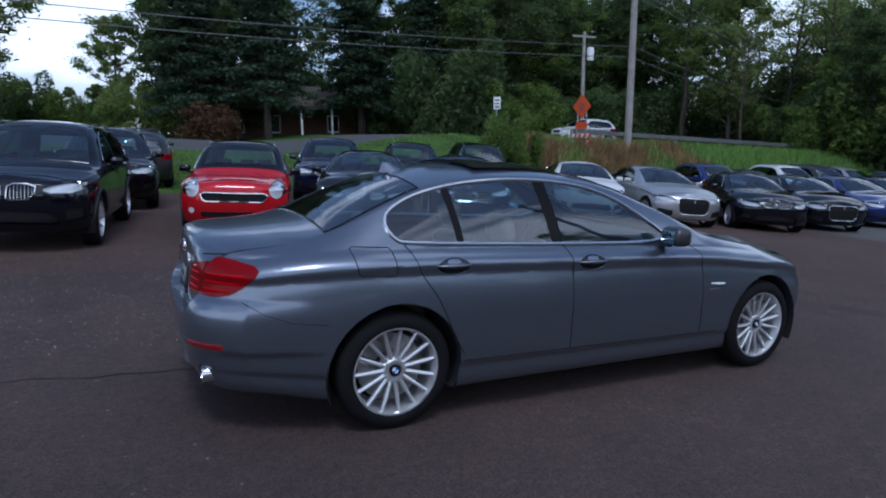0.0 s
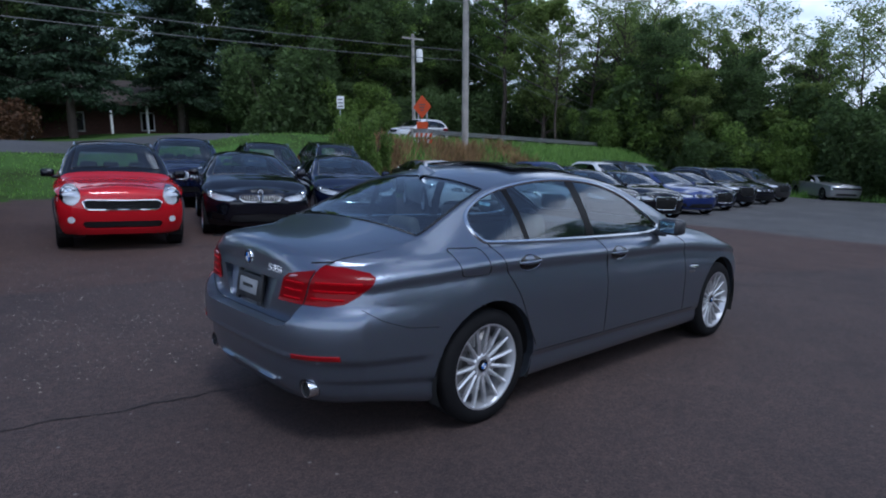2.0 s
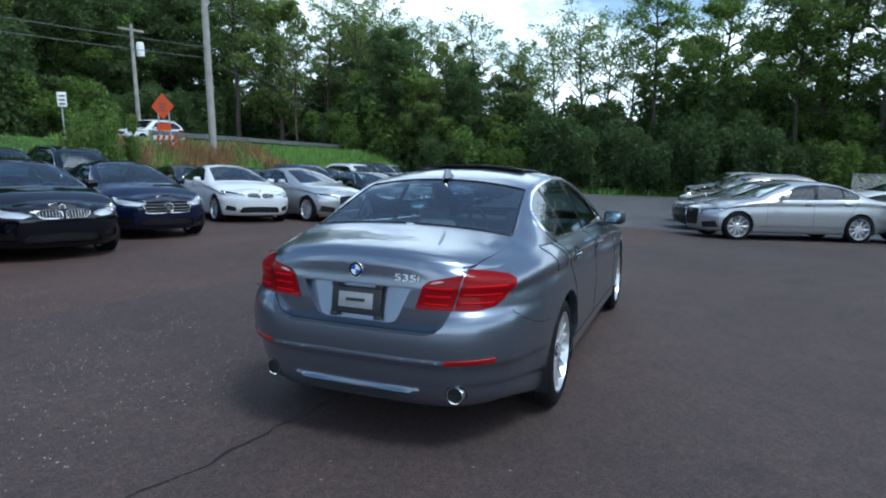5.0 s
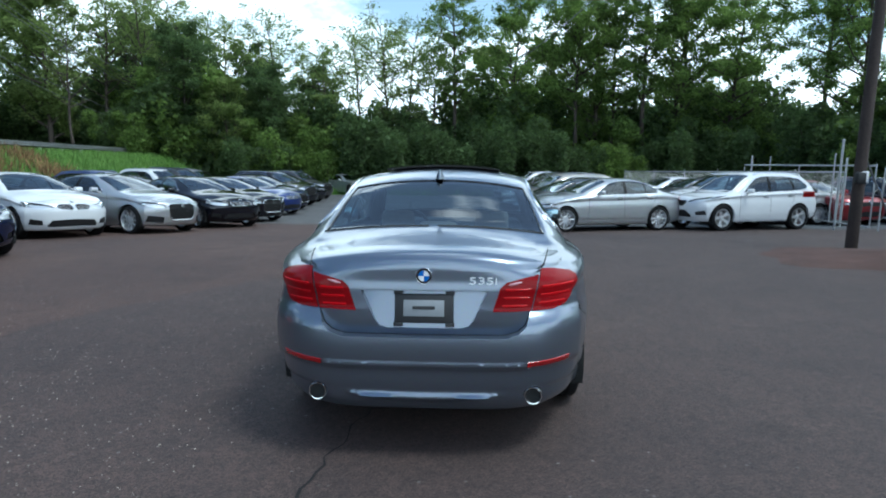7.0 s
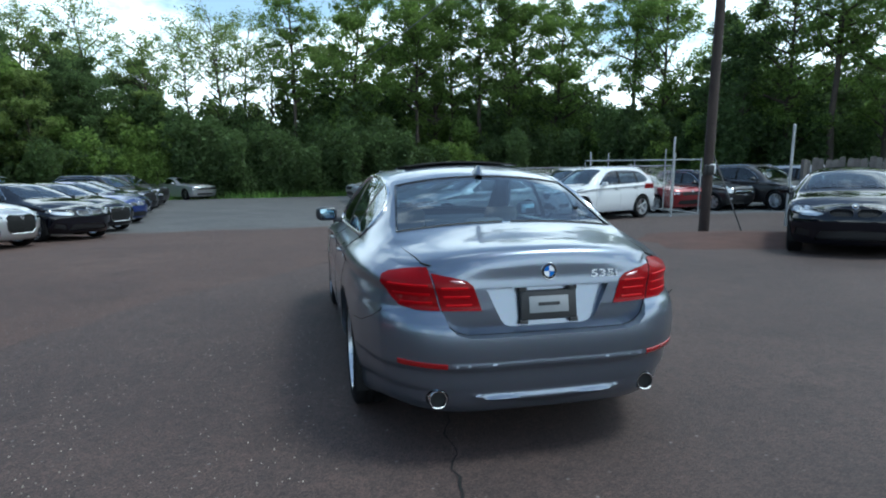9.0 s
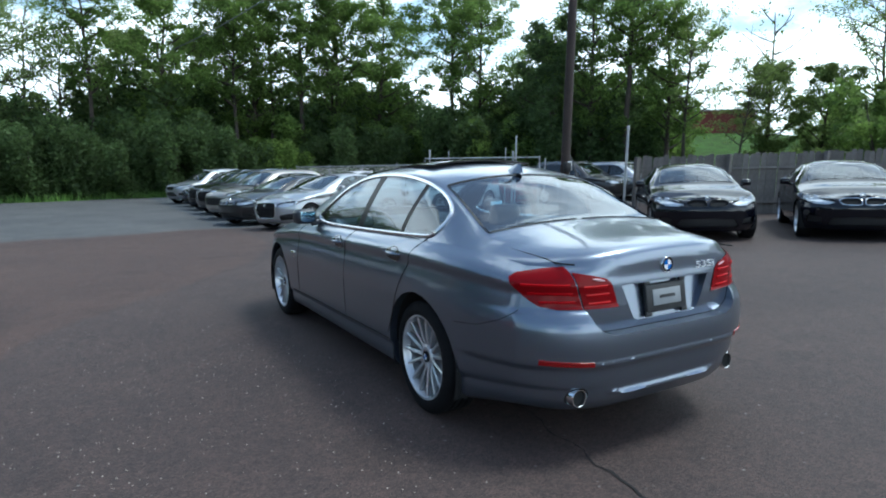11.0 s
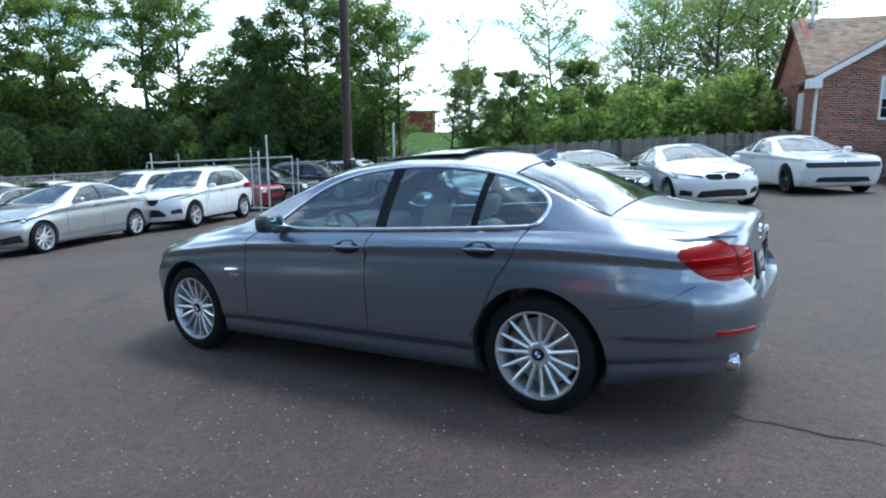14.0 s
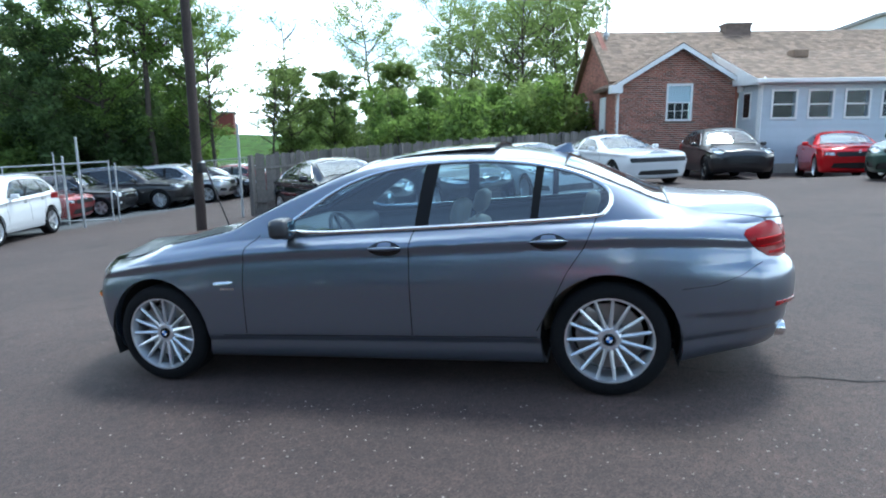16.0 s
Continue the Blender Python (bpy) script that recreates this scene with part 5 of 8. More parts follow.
for s in (1, -1):
    # light guides in the lamps
    lamp = bmesh.new()
    for z in (0.795, 0.835, 0.875):
        cut = 0.527 + (z - 0.763) * 0.228
        end_x = -2.335 + (z - 0.795) * 1.2
        far = hb.side_y(-3, z) * min(0.965, ((end_x - hb.xr(z)) / HERO["cr"]) ** (1 / HERO["nr"]))
        add_tube(lamp, along_rear(s * (cut + 0.03), s * far, z + 0.002, 20, 0.0), 0.008, 6)
        add_tube(lamp, along_rear(s * (0.385 - (z - 0.8) * -0.2), s * (cut - 0.03), z - 0.010, 8, 0.000), 0.0085, 6)
    holder = [o for o in hero.children if o.name.startswith("taillight") and o.data.vertices[0].co.y * s > 0][0]
    part("light_guide", lamp, M["tail_deep"], holder, "bright red light guide bands")
    rev = bmesh.new()
    add_tube(rev, [(hb.rear_x(y, 0.90) - 0.004, s * y, 0.887 + (y - 0.40) * 0.20) for y in (0.412, 0.435, 0.458, 0.48)], [0.002, 0.0065, 0.0065, 0.002], 6)
    part("reversing_lamp", rev, M["lens_rose"], holder, "clear reversing lamp strip")
    # tailpipes; a black disc just inside the lip stands for the shaded bore
    px_ = hb.rear_x(0.546, 0.326) - 0.012
    ex = bmesh.new()
    add_lathe(ex, [(0.040, 0.16), (0.0455, 0.10), (0.0455, -0.004), (0.0435, -0.0075), (0.0395, -0.0065), (0.0385, 0.0), (0.0385, 0.14)], 28, "x", (px_, s * 0.546, 0.326))
    bmesh.ops.recalc_face_normals(ex, faces=ex.faces)
    pipe = part("tailpipe", ex, M["chrome"], hero, "round chrome tailpipe")
    bore = bmesh.new()
    add_lathe(bore, [(0.0383, 0.004), (0.0375, 0.008), (0.001, 0.009)], 24, "x", (px_, s * 0.546, 0.326))
    part("pipe_bore", bore, M["gap"], pipe)
    # reflector strip in the bumper
    rf_ = bmesh.new()
    cols = [[rf_.verts.new((hb.rear_x(0.51 + 0.022 * k, z) - lift, s * (0.51 + 0.022 * k), z)) for z, lift in ((0.488 + 0.0012 * k, 0.001), (0.491 + 0.0012 * k, 0.006), (0.514 + 0.0012 * k, 0.006), (0.517 + 0.0012 * k, 0.001))] for k in range(11)]
    for a, b in zip(cols, cols[1:]):
        for q in range(3):
            rf_.faces.new((a[q], a[q + 1], b[q + 1], b[q]))
    rf_.faces.new(cols[0])
    rf_.faces.new(cols[-1])
    bmesh.ops.recalc_face_normals(rf_, faces=rf_.faces)
    part("reflector", rf_, M["reflector"], hero, "red rear bumper reflector")
    # side gill on the front wing with its turn lamp
    gi = bmesh.new()
    cols = [[gi.verts.new((x, s * (hb.side_y(x, z) + lift), z)) for z, lift in ((zl, 0.0005), (zl + 0.004, 0.006), (zh - 0.004, 0.006), (zh, 0.0005))]
            for x, zl, zh in ((0.868, 0.692, 0.706), (0.90, 0.683, 0.706), (0.94, 0.679, 0.705), (0.98, 0.678, 0.703), (1.01, 0.682, 0.698))]
    for a, b in zip(cols, cols[1:]):
        for q in range(3):
            gi.faces.new((a[q], a[q + 1], b[q + 1], b[q]))
    gi.faces.new(cols[0])
    gi.faces.new(cols[-1])
    bmesh.ops.recalc_face_normals(gi, faces=gi.faces)
    part("wing_badge", gi, M["satin"], hero, "bright wing trim")
    for k in range(4):
        lt = bmesh.new()
        x = 0.872 + 0.026 * k
        add_box(lt, (x - 0.010, s * hb.side_y(x, 0.658) - 0.002, 0.651), (x + 0.010, s * hb.side_y(x, 0.658) + 0.003, 0.665))
        part("wing_lettering", lt, M["satin"], hero, "unreadable bright lettering")
    am = bmesh.new()
    add_tube(am, [(hb.front_x(0.79 - 0.02 * k, 0.595) + 0.001, s * (0.79 - 0.02 * k), 0.595) for k in range(5)], 0.014, 6)
    part("side_marker", am, M["amber"], hero, "amber side marker")

# rear seams: boot lid and bumper, black tubes for the shade in their gaps
lid = [(0.571, 0.962), (0.5245, 0.763), (0.50, 0.69), (0.46, 0.655), (0.40, 0.637), (0.0, 0.635)]
lid_in = curve(HERO["lid_x"])


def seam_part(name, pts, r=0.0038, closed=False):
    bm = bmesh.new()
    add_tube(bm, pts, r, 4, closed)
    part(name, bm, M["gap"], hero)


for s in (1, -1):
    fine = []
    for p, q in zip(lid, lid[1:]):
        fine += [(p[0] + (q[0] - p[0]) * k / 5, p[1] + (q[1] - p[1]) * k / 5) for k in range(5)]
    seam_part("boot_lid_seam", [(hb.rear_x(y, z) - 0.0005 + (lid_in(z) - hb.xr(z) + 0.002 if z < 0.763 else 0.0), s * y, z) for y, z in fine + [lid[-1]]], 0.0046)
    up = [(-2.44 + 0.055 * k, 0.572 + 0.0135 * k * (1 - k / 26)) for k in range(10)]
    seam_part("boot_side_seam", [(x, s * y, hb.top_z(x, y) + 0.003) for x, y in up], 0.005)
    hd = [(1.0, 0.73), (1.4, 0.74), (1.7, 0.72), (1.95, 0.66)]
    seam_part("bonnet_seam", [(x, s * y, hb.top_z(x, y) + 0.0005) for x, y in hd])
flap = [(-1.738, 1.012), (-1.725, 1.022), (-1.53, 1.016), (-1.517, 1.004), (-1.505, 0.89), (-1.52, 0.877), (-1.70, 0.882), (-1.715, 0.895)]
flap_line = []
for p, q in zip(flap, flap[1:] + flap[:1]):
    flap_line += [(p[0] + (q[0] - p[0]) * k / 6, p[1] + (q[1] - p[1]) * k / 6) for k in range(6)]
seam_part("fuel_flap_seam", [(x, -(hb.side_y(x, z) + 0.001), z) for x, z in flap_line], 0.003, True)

# number plate holder with a plain dealer card
pl = bmesh.new()
add_box(pl, (-0.012, -0.145, -0.072), (0.012, 0.145, 0.072), pose(-2.478, 0, 0.768, 0, 8, 0), 0.008)
for y in (-0.128, 0.128):
    for z in (-0.078, 0.078):
        add_box(pl, (-0.010, y - 0.022, z - 0.012), (0.008, y + 0.022, z + 0.012), pose(-2.478, 0, 0.768, 0, 8, 0), 0.005)
holder = part("plate_holder", pl, M["plastic"], hero, "empty black plate holder")
pc = bmesh.new()
add_box(pc, (-0.0155, -0.10, -0.038), (-0.0115, 0.10, 0.042), pose(-2.478, 0, 0.768, 0, 8, 0), 0.001)
card = part("plate_card", pc, M["plate"], holder, "grey dealer card")
pb = bmesh.new()
add_box(pb, (-0.0185, -0.055, -0.004), (-0.0165, 0.055, 0.012), pose(-2.478, 0, 0.768, 0, 8, 0))
part("card_print", pb, M["plastic"], holder)

# badge: a blue and white quartered disc
bx = hb.rear_x(0, 0.932)
bg = bmesh.new()
add_lathe(bg, [(0.041, 0.004), (0.041, -0.006), (0.039, -0.0085), (0.0375, -0.0085), (0.0365, -0.0075), (0.001, -0.0075)], 32, "x", (bx, 0, 0.932))
for k in range(4):
    pts = [(0, 0)] + [(0.0265 * math.cos(k * math.pi / 2 + q * math.pi / 12), 0.0265 * math.sin(k * math.pi / 2 + q * math.pi / 12)) for q in range(7)]
    add_poly(bg, pts, 0.0015, Matrix.Translation((bx - 0.0075, 0, 0.932)) @ pose(0, 0, 0, 0, -90, 0), 1 + k % 2)
me_badge = part("boot_badge", bg, [M["chrome"], M["roundel_blue"], M["roundel_white"]], hero, "round blue and white enamel badge")
bk = bmesh.new()
add_lathe(bk, [(0.0368, -0.0072), (0.0368, -0.0100), (0.0272, -0.0100), (0.0272, -0.0072)], 32, "x", (bx, 0, 0.932))
part("badge_ring", bk, M["rim_black"], me_badge, "black enamel ring")
txt = bpy.data.curves.new("model_number", "FONT")
txt.body, txt.size, txt.extrude, txt.align_x = "535i", 0.062, 0.002, "CENTER"
tob = new("model_number", txt)
tn = math.degrees(math.atan2(hb.rear_x(0.36, 0.915) - hb.rear_x(0.22, 0.915), 0.14))
lean = math.degrees(math.atan2(hb.rear_x(0.29, 0.94) - hb.rear_x(0.29, 0.89), 0.05))
tpose = Matrix.Translation((min(hb.rear_x(0.29, 0.893), hb.rear_x(0.29, 0.93)) - 0.003, -0.29, 0.893)) @ pose(0, 0, 0, 90 + lean * 0, 0, -90 - tn)
tob.matrix_basis = tpose
tob.scale = (1.35, 0.8, 1)
dg = bpy.context.evaluated_depsgraph_get()
tme = bpy.data.meshes.new_from_object(tob.evaluated_get(dg))
bpy.data.objects.remove(tob)
tme.materials.clear()
tme.materials.append(M["letter"])
tm = new("model_number", tme)
tm.parent = hero
tm.matrix_basis = tpose @ Matrix.Diagonal((1.35, 0.8, 2.5, 1))
tagged(tm, "chrome model number lettering")

# shark-fin antenna and raised sunroof panel
fin = bmesh.new()
ring = []
for z, x0f, x1f, w in ((0.0, -0.09, 0.11, 0.034), (0.02, -0.085, 0.075, 0.026), (0.045, -0.078, 0.02, 0.014), (0.062, -0.072, -0.03, 0.006)):
    ring.append([fin.verts.new((x0f + (x1f - x0f) * (0.5 + 0.5 * math.cos(2 * math.pi * k / 12)), w * math.sin(2 * math.pi * k / 12), z)) for k in range(12)])
for a, b in zip(ring, ring[1:]):
    for k in range(12):
        fin.faces.new((a[k], a[(k + 1) % 12], b[(k + 1) % 12], b[k]))
fin.faces.new(ring[-1])
bmesh.ops.translate(fin, verts=fin.verts, vec=(-1.19, 0, hb.zc(-1.19) - 0.006))
part("antenna_fin", fin, M["grey"], hero, "grey shark-fin antenna")
sr = bmesh.new()
n = 10
gr = [[sr.verts.new((-0.80 + 0.68 * i / n, -0.42 + 0.84 * j / n, hb.top_z(-0.80 + 0.68 * i / n, -0.42 + 0.84 * j / n) + 0.005 + 0.024 * (1 - i / n))) for j in range(n + 1)] for i in range(n + 1)]
for i in range(n):
    for j in range(n):
        sr.faces.new((gr[i][j], gr[i + 1][j], gr[i + 1][j + 1], gr[i][j + 1]))
bmesh.ops.recalc_face_normals(sr, faces=sr.faces)
bmesh.ops.solidify(sr, geom=sr.faces, thickness=0.012)
part("sunroof", sr, M["gloss_black"], hero, "dark glass sunroof tilted open")

# ---- the parked rows ----
NORTH = [("suv", "black", (-4.15, 5.5), 263, "black SUV with double grille and chrome bars, first of the row"),
         ("compact", "red", (-1.28, 6.3), 257, "red compact crossover with round headlights and black roof rails"),
         ("sedan", "black", (1.02, 6.72), 250, "black low four-door sedan with bright double grille"),
         ("saloon", "navy", (3.65, 7.45), 248, "dark navy sedan with two-bar grille"),
         ("sedan", "white", (7.55, 8.4), 240, "white four-door sedan with black double grille"),
         ("barred", "silver", (9.5, 6.95), 250, "silver sedan with tall barred grille"),
         ("sedan", "black", (11.65, 6.28), 238, "black sedan with silver ten-spoke wheels"),
         ("barred", "black", (14.4, 6.3), 244, "black sedan with tall grille, close beside others"),
         ("sedan", "blue", (17.6, 6.6), 246, "deep blue sedan in the long row"),
         ("barred", "navy", (20.6, 7.1), 248, "dark navy sedan in the long row"),
         ("low_suv", "black", (23.7, 7.5), 250, "black crossover in the long row"),
         ("sedan", "black", (27.2, 7.9), 252, "black sedan in the long row"),
         ("low_suv", "graphite", (30.4, 8.3), 252, "dark graphite crossover in the long row"),
         ("muscle", "silver", (37.0, 7.2), 225, "grey two-door coupe at the end of the long row"),
         ("suv", "black", (-3.1, 10.6), 270, "black SUV parked behind another SUV"),
         ("crossover", "graphite", (-2.4, 21.0), 90, "dark estate seen from behind on the grass edge"),
         ("suv", "navy", (1.95, 12.2), 252, "dark blue SUV in the second row"),
         ("suv", "black", (4.95, 13.2), 252, "black SUV with roof rails in the second row"),
         ("suv", "black", (8.15, 14.3), 252, "black SUV in the second row"),
         ("sedan", "graphite", (12.2, 13.6), 252, "dark sedan in the second row"),
         ("barred", "graphite", (15.2, 13.0), 252, "dark grey sedan in the second row"),
         ("low_suv", "blue", (18.6, 12.8), 252, "dark blue crossover in the second row"),
         ("sedan", "navy", (21.6, 13.2), 252, "navy sedan in the second row"),
         ("crossover", "white", (24.8, 13.8), 252, "white crossover in the second row"),
         ("low_suv", "graphite", (28.0, 14.2), 252, "dark crossover in the second row"),
         ("sedan", "silver", (31.2, 14.6), 252, "silver sedan in the second row")]
EAST = [("barred", "silver", (11.75, -1.52), 112, "silver sedan with ten-spoke wheels at the head of a column"),
        ("crossover", "white", (12.77, -5.93), 112, "white crossover with silver roof rails"),
        ("sedan", "graphite", (14.5, -1.1), 112, "dark sedan beside a silver one"),
        ("sport_suv", "beige", (17.2, -1.2), 112, "champagne sports SUV in the side row"),
        ("low_suv", "graphite", (19.9, -1.3), 112, "dark crossover in the side row"),
        ("low_suv", "black", (22.8, -1.4), 112, "black crossover in the side row"),
        ("sedan", "navy", (25.6, -1.5), 110, "dark sedan far along the side row"),
        ("crossover", "silver", (28.8, -1.2), 110, "silver crossover at the far end of the side row"),
        ("sedan", "silver", (15.2, -7.4), 107, "silver sedan in the second column"),
        ("crossover", "white", (18.2, -7.4), 107, "white crossover in the second column"),
        ("sedan", "graphite", (21.3, -7.2), 107, "dark sedan in the second column"),
        ("barred", "white", (24.4, -7.0), 107, "white sedan in the second column"),
        ("wide", "dark_red", (15.0, -12.6), 197, "dark red coupe behind the chain-link gate"),
        ("compact", "graphite", (15.2, -14.9), 195, "dark compact crossover with round headlights behind the gate"),
        ("suv", "graphite", (14.2, -17.0), 193, "dark brown SUV in the back lot"),
        ("crossover", "silver", (13.6, -19.0), 193, "silver crossover in the back lot"),
        ("sedan", "black", (13.4, -20.9), 193, "black sedan in the back lot"),
        ("sedan", "dark_red", (12.6, -22.6), 193, "red sedan in the back lot")]
SOUTH = [("coupe", "black", (2.52, -6.88), 138, "black two-door coupe by the wooden fence"),
         ("coupe", "black", (0.95, -8.75), 128, "black coupe with dark double grille by the fence"),
         ("coupe", "white", (-0.82, -9.8), 122, "white two-door coupe with black double grille"),
         ("muscle", "white", (-2.85, -13.3), 118, "white muscle coupe with a full-width black grille"),
         ("sport_suv", "graphite", (-5.35, -15.6), 97, "dark grey sports SUV in front of the brick building"),
         ("wide", "red", (-8.2, -15.4), 84, "bright red muscle coupe with a black grille"),
         ("coupe", "green", (-7.6, -11.4), 45, "dark green coupe beside the red one")]
for row, grp in ((NORTH, "cars of the north rows"), (EAST, "cars of the east rows"), (SOUTH, "cars along the fence")):
    for kind, color, nose, heading, words in row:
        ob = park(kind, color, nose, heading, words, "dark_alloy" if (kind, color) == ("muscle", "white") else None)
        tagged(ob, "", "SUV" if "suv" in kind or kind in ("crossover", "compact") else "car", grp)


# ---- ground ----
def asphalt():
    m = bpy.data.materials.new("asphalt")
    m.use_nodes = True
    n, l = m.node_tree.nodes, m.node_tree.links
    b = n["Principled BSDF"]
    co = n.new("ShaderNodeTexCoord")

    def noise_at(scale, detail=4.0):
        t = n.new("ShaderNodeTexNoise")
        t.inputs["Scale"].default_value, t.inputs["Detail"].default_value = scale, detail
        l.new(co.outputs["Object"], t.inputs["Vector"])
        return t

    def ramp(src, stops):
        r = n.new("ShaderNodeValToRGB")
        r.color_ramp.elements[0].position, r.color_ramp.elements[0].color = stops[0][0], (*stops[0][1], 1)
        r.color_ramp.elements[1].position, r.color_ramp.elements[1].color = stops[-1][0], (*stops[-1][1], 1)
        for p, c in stops[1:-1]:
            e = r.color_ramp.elements.new(p)
            e.color = (*c, 1)
        l.new(src, r.inputs[0])
        return r.outputs[0]

    def mix(kind, fac, a, c):
        x = n.new("ShaderNodeMixRGB")
        x.blend_type = kind
        for i, v in ((0, fac), (1, a), (2, c)):
            if isinstance(v, (int, float)):
                x.inputs[i].default_value = v
            elif isinstance(v, tuple):
                x.inputs[i].default_value = (*v, 1)
            else:
                l.new(v, x.inputs[i])
        return x.outputs[0]

    # old brown paving and a newer blue-grey patch in the east
    brown = ramp(noise_at(0.35, 5).outputs[0], [(0.35, (0.0435, 0.0265, 0.0228)), (0.65, (0.062, 0.0385, 0.032))])
    grey = ramp(noise_at(0.5, 5).outputs[0], [(0.35, (0.060, 0.064, 0.069)), (0.65, (0.082, 0.086, 0.090))])
    sep = n.new("ShaderNodeSeparateXYZ")
    wob = n.new("ShaderNodeVectorMath")
    wob.operation = "MULTIPLY_ADD"
    wob.inputs[1].default_value = (2.6, 2.6, 0)
    l.new(noise_at(0.32, 3).outputs["Color"], wob.inputs[0])
    l.new(co.outputs["Object"], wob.inputs[2])
    l.new(wob.outputs[0], sep.inputs[0])
    edge = n.new("ShaderNodeMapRange")
    edge.inputs["From Min"].default_value, edge.inputs["From Max"].default_value = 14.6, 15.4
    l.new(sep.outputs["X"], edge.inputs[0])
    base = mix("MIX", edge.outputs[0], brown, grey)
    # an older, browner strip in front of the north rows, along a curved joint
    sx, sy = n.new("ShaderNodeSeparateXYZ"), n.new("ShaderNodeMath")
    fine = n.new("ShaderNodeVectorMath")
    fine.operation = "MULTIPLY_ADD"
    fine.inputs[1].default_value = (0.5, 0.5, 0)
    l.new(noise_at(1.1, 3).outputs["Color"], fine.inputs[0])
    l.new(co.outputs["Object"], fine.inputs[2])
    l.new(fine.outputs[0], sx.inputs[0])

    def calc(op, a, c, d=0.0):
        q = n.new("ShaderNodeMath")
        q.operation = op
        for i, v in enumerate((a, c, d)):
            if isinstance(v, (int, float)):
                q.inputs[i].default_value = v
            else:
                l.new(v, q.inputs[i])
        return q.outputs[0]

    bend = calc("EXPONENT", calc("MULTIPLY_ADD", sx.outputs["X"], 0.625, -2.4), 0.0)
    joint = calc("ADD", calc("DIVIDE", 5.1, calc("ADD", bend, 1.0)), -0.65)
    side = n.new("ShaderNodeMapRange")
    side.inputs["From Min"].default_value, side.inputs["From Max"].default_value = -0.06, 0.06
    l.new(calc("SUBTRACT", sx.outputs["Y"], joint), side.inputs[0])
    base = mix("MULTIPLY", 1.0, base, mix("MIX", side.outputs[0], (0.93, 0.97, 1.0), (1.16, 1.07, 1.0)))
    # aggregate: pale and dark chips
    chips = n.new("ShaderNodeTexVoronoi")
    chips.inputs["Scale"].default_value = 120
    l.new(co.outputs["Object"], chips.inputs["Vector"])
    tone = ramp(chips.outputs["Color"], [(0.2, (0.58, 0.58, 0.58)), (0.8, (1.42, 1.42, 1.42))])
    base = mix("MULTIPLY", 1.0, base, tone)
    spots = n.new("ShaderNodeTexVoronoi")
    spots.inputs["Scale"].default_value = 9
    l.new(co.outputs["Object"], spots.inputs["Vector"])
    near = ramp(spots.outputs["Distance"], [(0.06, (1, 1, 1)), (0.10, (0, 0, 0))])
    some = ramp(noise_at(0.8, 2).outputs[0], [(0.44, (0, 0, 0)), (0.62, (1, 1, 1))])
    gate = mix("MULTIPLY", 1.0, near, some)
    base = mix("MIX", gate, base, (0.17, 0.155, 0.14))
    # mottling of a hand's width, and small patches
    base = mix("MULTIPLY", 1.0, base, ramp(noise_at(17, 5).outputs[0], [(0.32, (0.80, 0.81, 0.82)), (0.68, (1.18, 1.16, 1.14))]))
    base = mix("MULTIPLY", 1.0, base, ramp(noise_at(3.1, 4).outputs[0], [(0.35, (0.90, 0.91, 0.92)), (0.65, (1.09, 1.08, 1.06))]))
    # dark damp-looking stains
    stain = ramp(noise_at(1.3, 6).outputs[0], [(0.60, (1, 1, 1)), (0.75, (0.62, 0.60, 0.60))])
    base = mix("MULTIPLY", 1.0, base, stain)
    l.new(base, b.inputs["Base Color"])
    b.inputs["Roughness"].default_value = 0.82
    bp = n.new("ShaderNodeBump")
    bp.inputs["Strength"].default_value, bp.inputs["Distance"].default_value = 0.5, 0.008
    l.new(chips.outputs["Distance"], bp.inputs["Height"])
    l.new(bp.outputs[0], b.inputs["Normal"])
    return m


M["asphalt"] = asphalt()
M["road"] = material("road_asphalt", (0.07, 0.07, 0.072), 0.85, vary=0.2, scale=0.6, bump=0.3, bump_scale=200)
M["grass"] = material("grass_ground", (0.06, 0.12, 0.026), 0.9, spec=0.05, vary=0.5, scale=0.7, bump=0.8, bump_scale=40, dark=(0.035, 0.05, 0.016))
M["dry"] = material("dry_weeds", (0.30, 0.19, 0.085), 0.9, vary=0.5, scale=1.2, island=0.4, trans=0.2)
M["blade"] = material("grass_blades", (0.17, 0.30, 0.06), 0.7, island=0.4, trans=0.3)
M["soil"] = material("red_brown_mulch", (0.085, 0.042, 0.032), 0.95, vary=0.4, scale=3, bump=1.0, bump_scale=50)
M["leaf"] = material("leaves", (0.17, 0.25, 0.06), 0.55, island=0.45, trans=0.66, spec=0.3)
M["leaf_light"] = material("light_leaves", (0.205, 0.27, 0.08), 0.55, island=0.4, trans=0.66, spec=0.3)
M["leaf_dark"] = material("dark_leaves", (0.092, 0.14, 0.048), 0.6, island=0.45, trans=0.58, spec=0.3)
M["leaf_brown"] = material("rusty_leaves", (0.09, 0.045, 0.02), 0.6, island=0.4, trans=0.25, spec=0.3)
M["needle"] = material("spruce_needles", (0.034, 0.06, 0.03), 0.65, island=0.4, trans=0.2, spec=0.3)
M["bark"] = material("bark", (0.075, 0.058, 0.045), 0.9, vary=0.4, scale=3, bump=1.0, bump_scale=25)
M["pole_wood"] = material("weathered_pole", (0.33, 0.31, 0.28), 0.85, vary=0.3, scale=2, bump=0.5, bump_scale=40)
M["creosote"] = material("dark_treated_wood", (0.045, 0.030, 0.024), 0.8, vary=0.35, scale=2, bump=0.6, bump_scale=40)
M["fence_wood"] = material("weathered_fence_boards", (0.16, 0.145, 0.13), 0.85, vary=0.35, scale=3, bump=0.6, bump_scale=35, per_object=0.22)
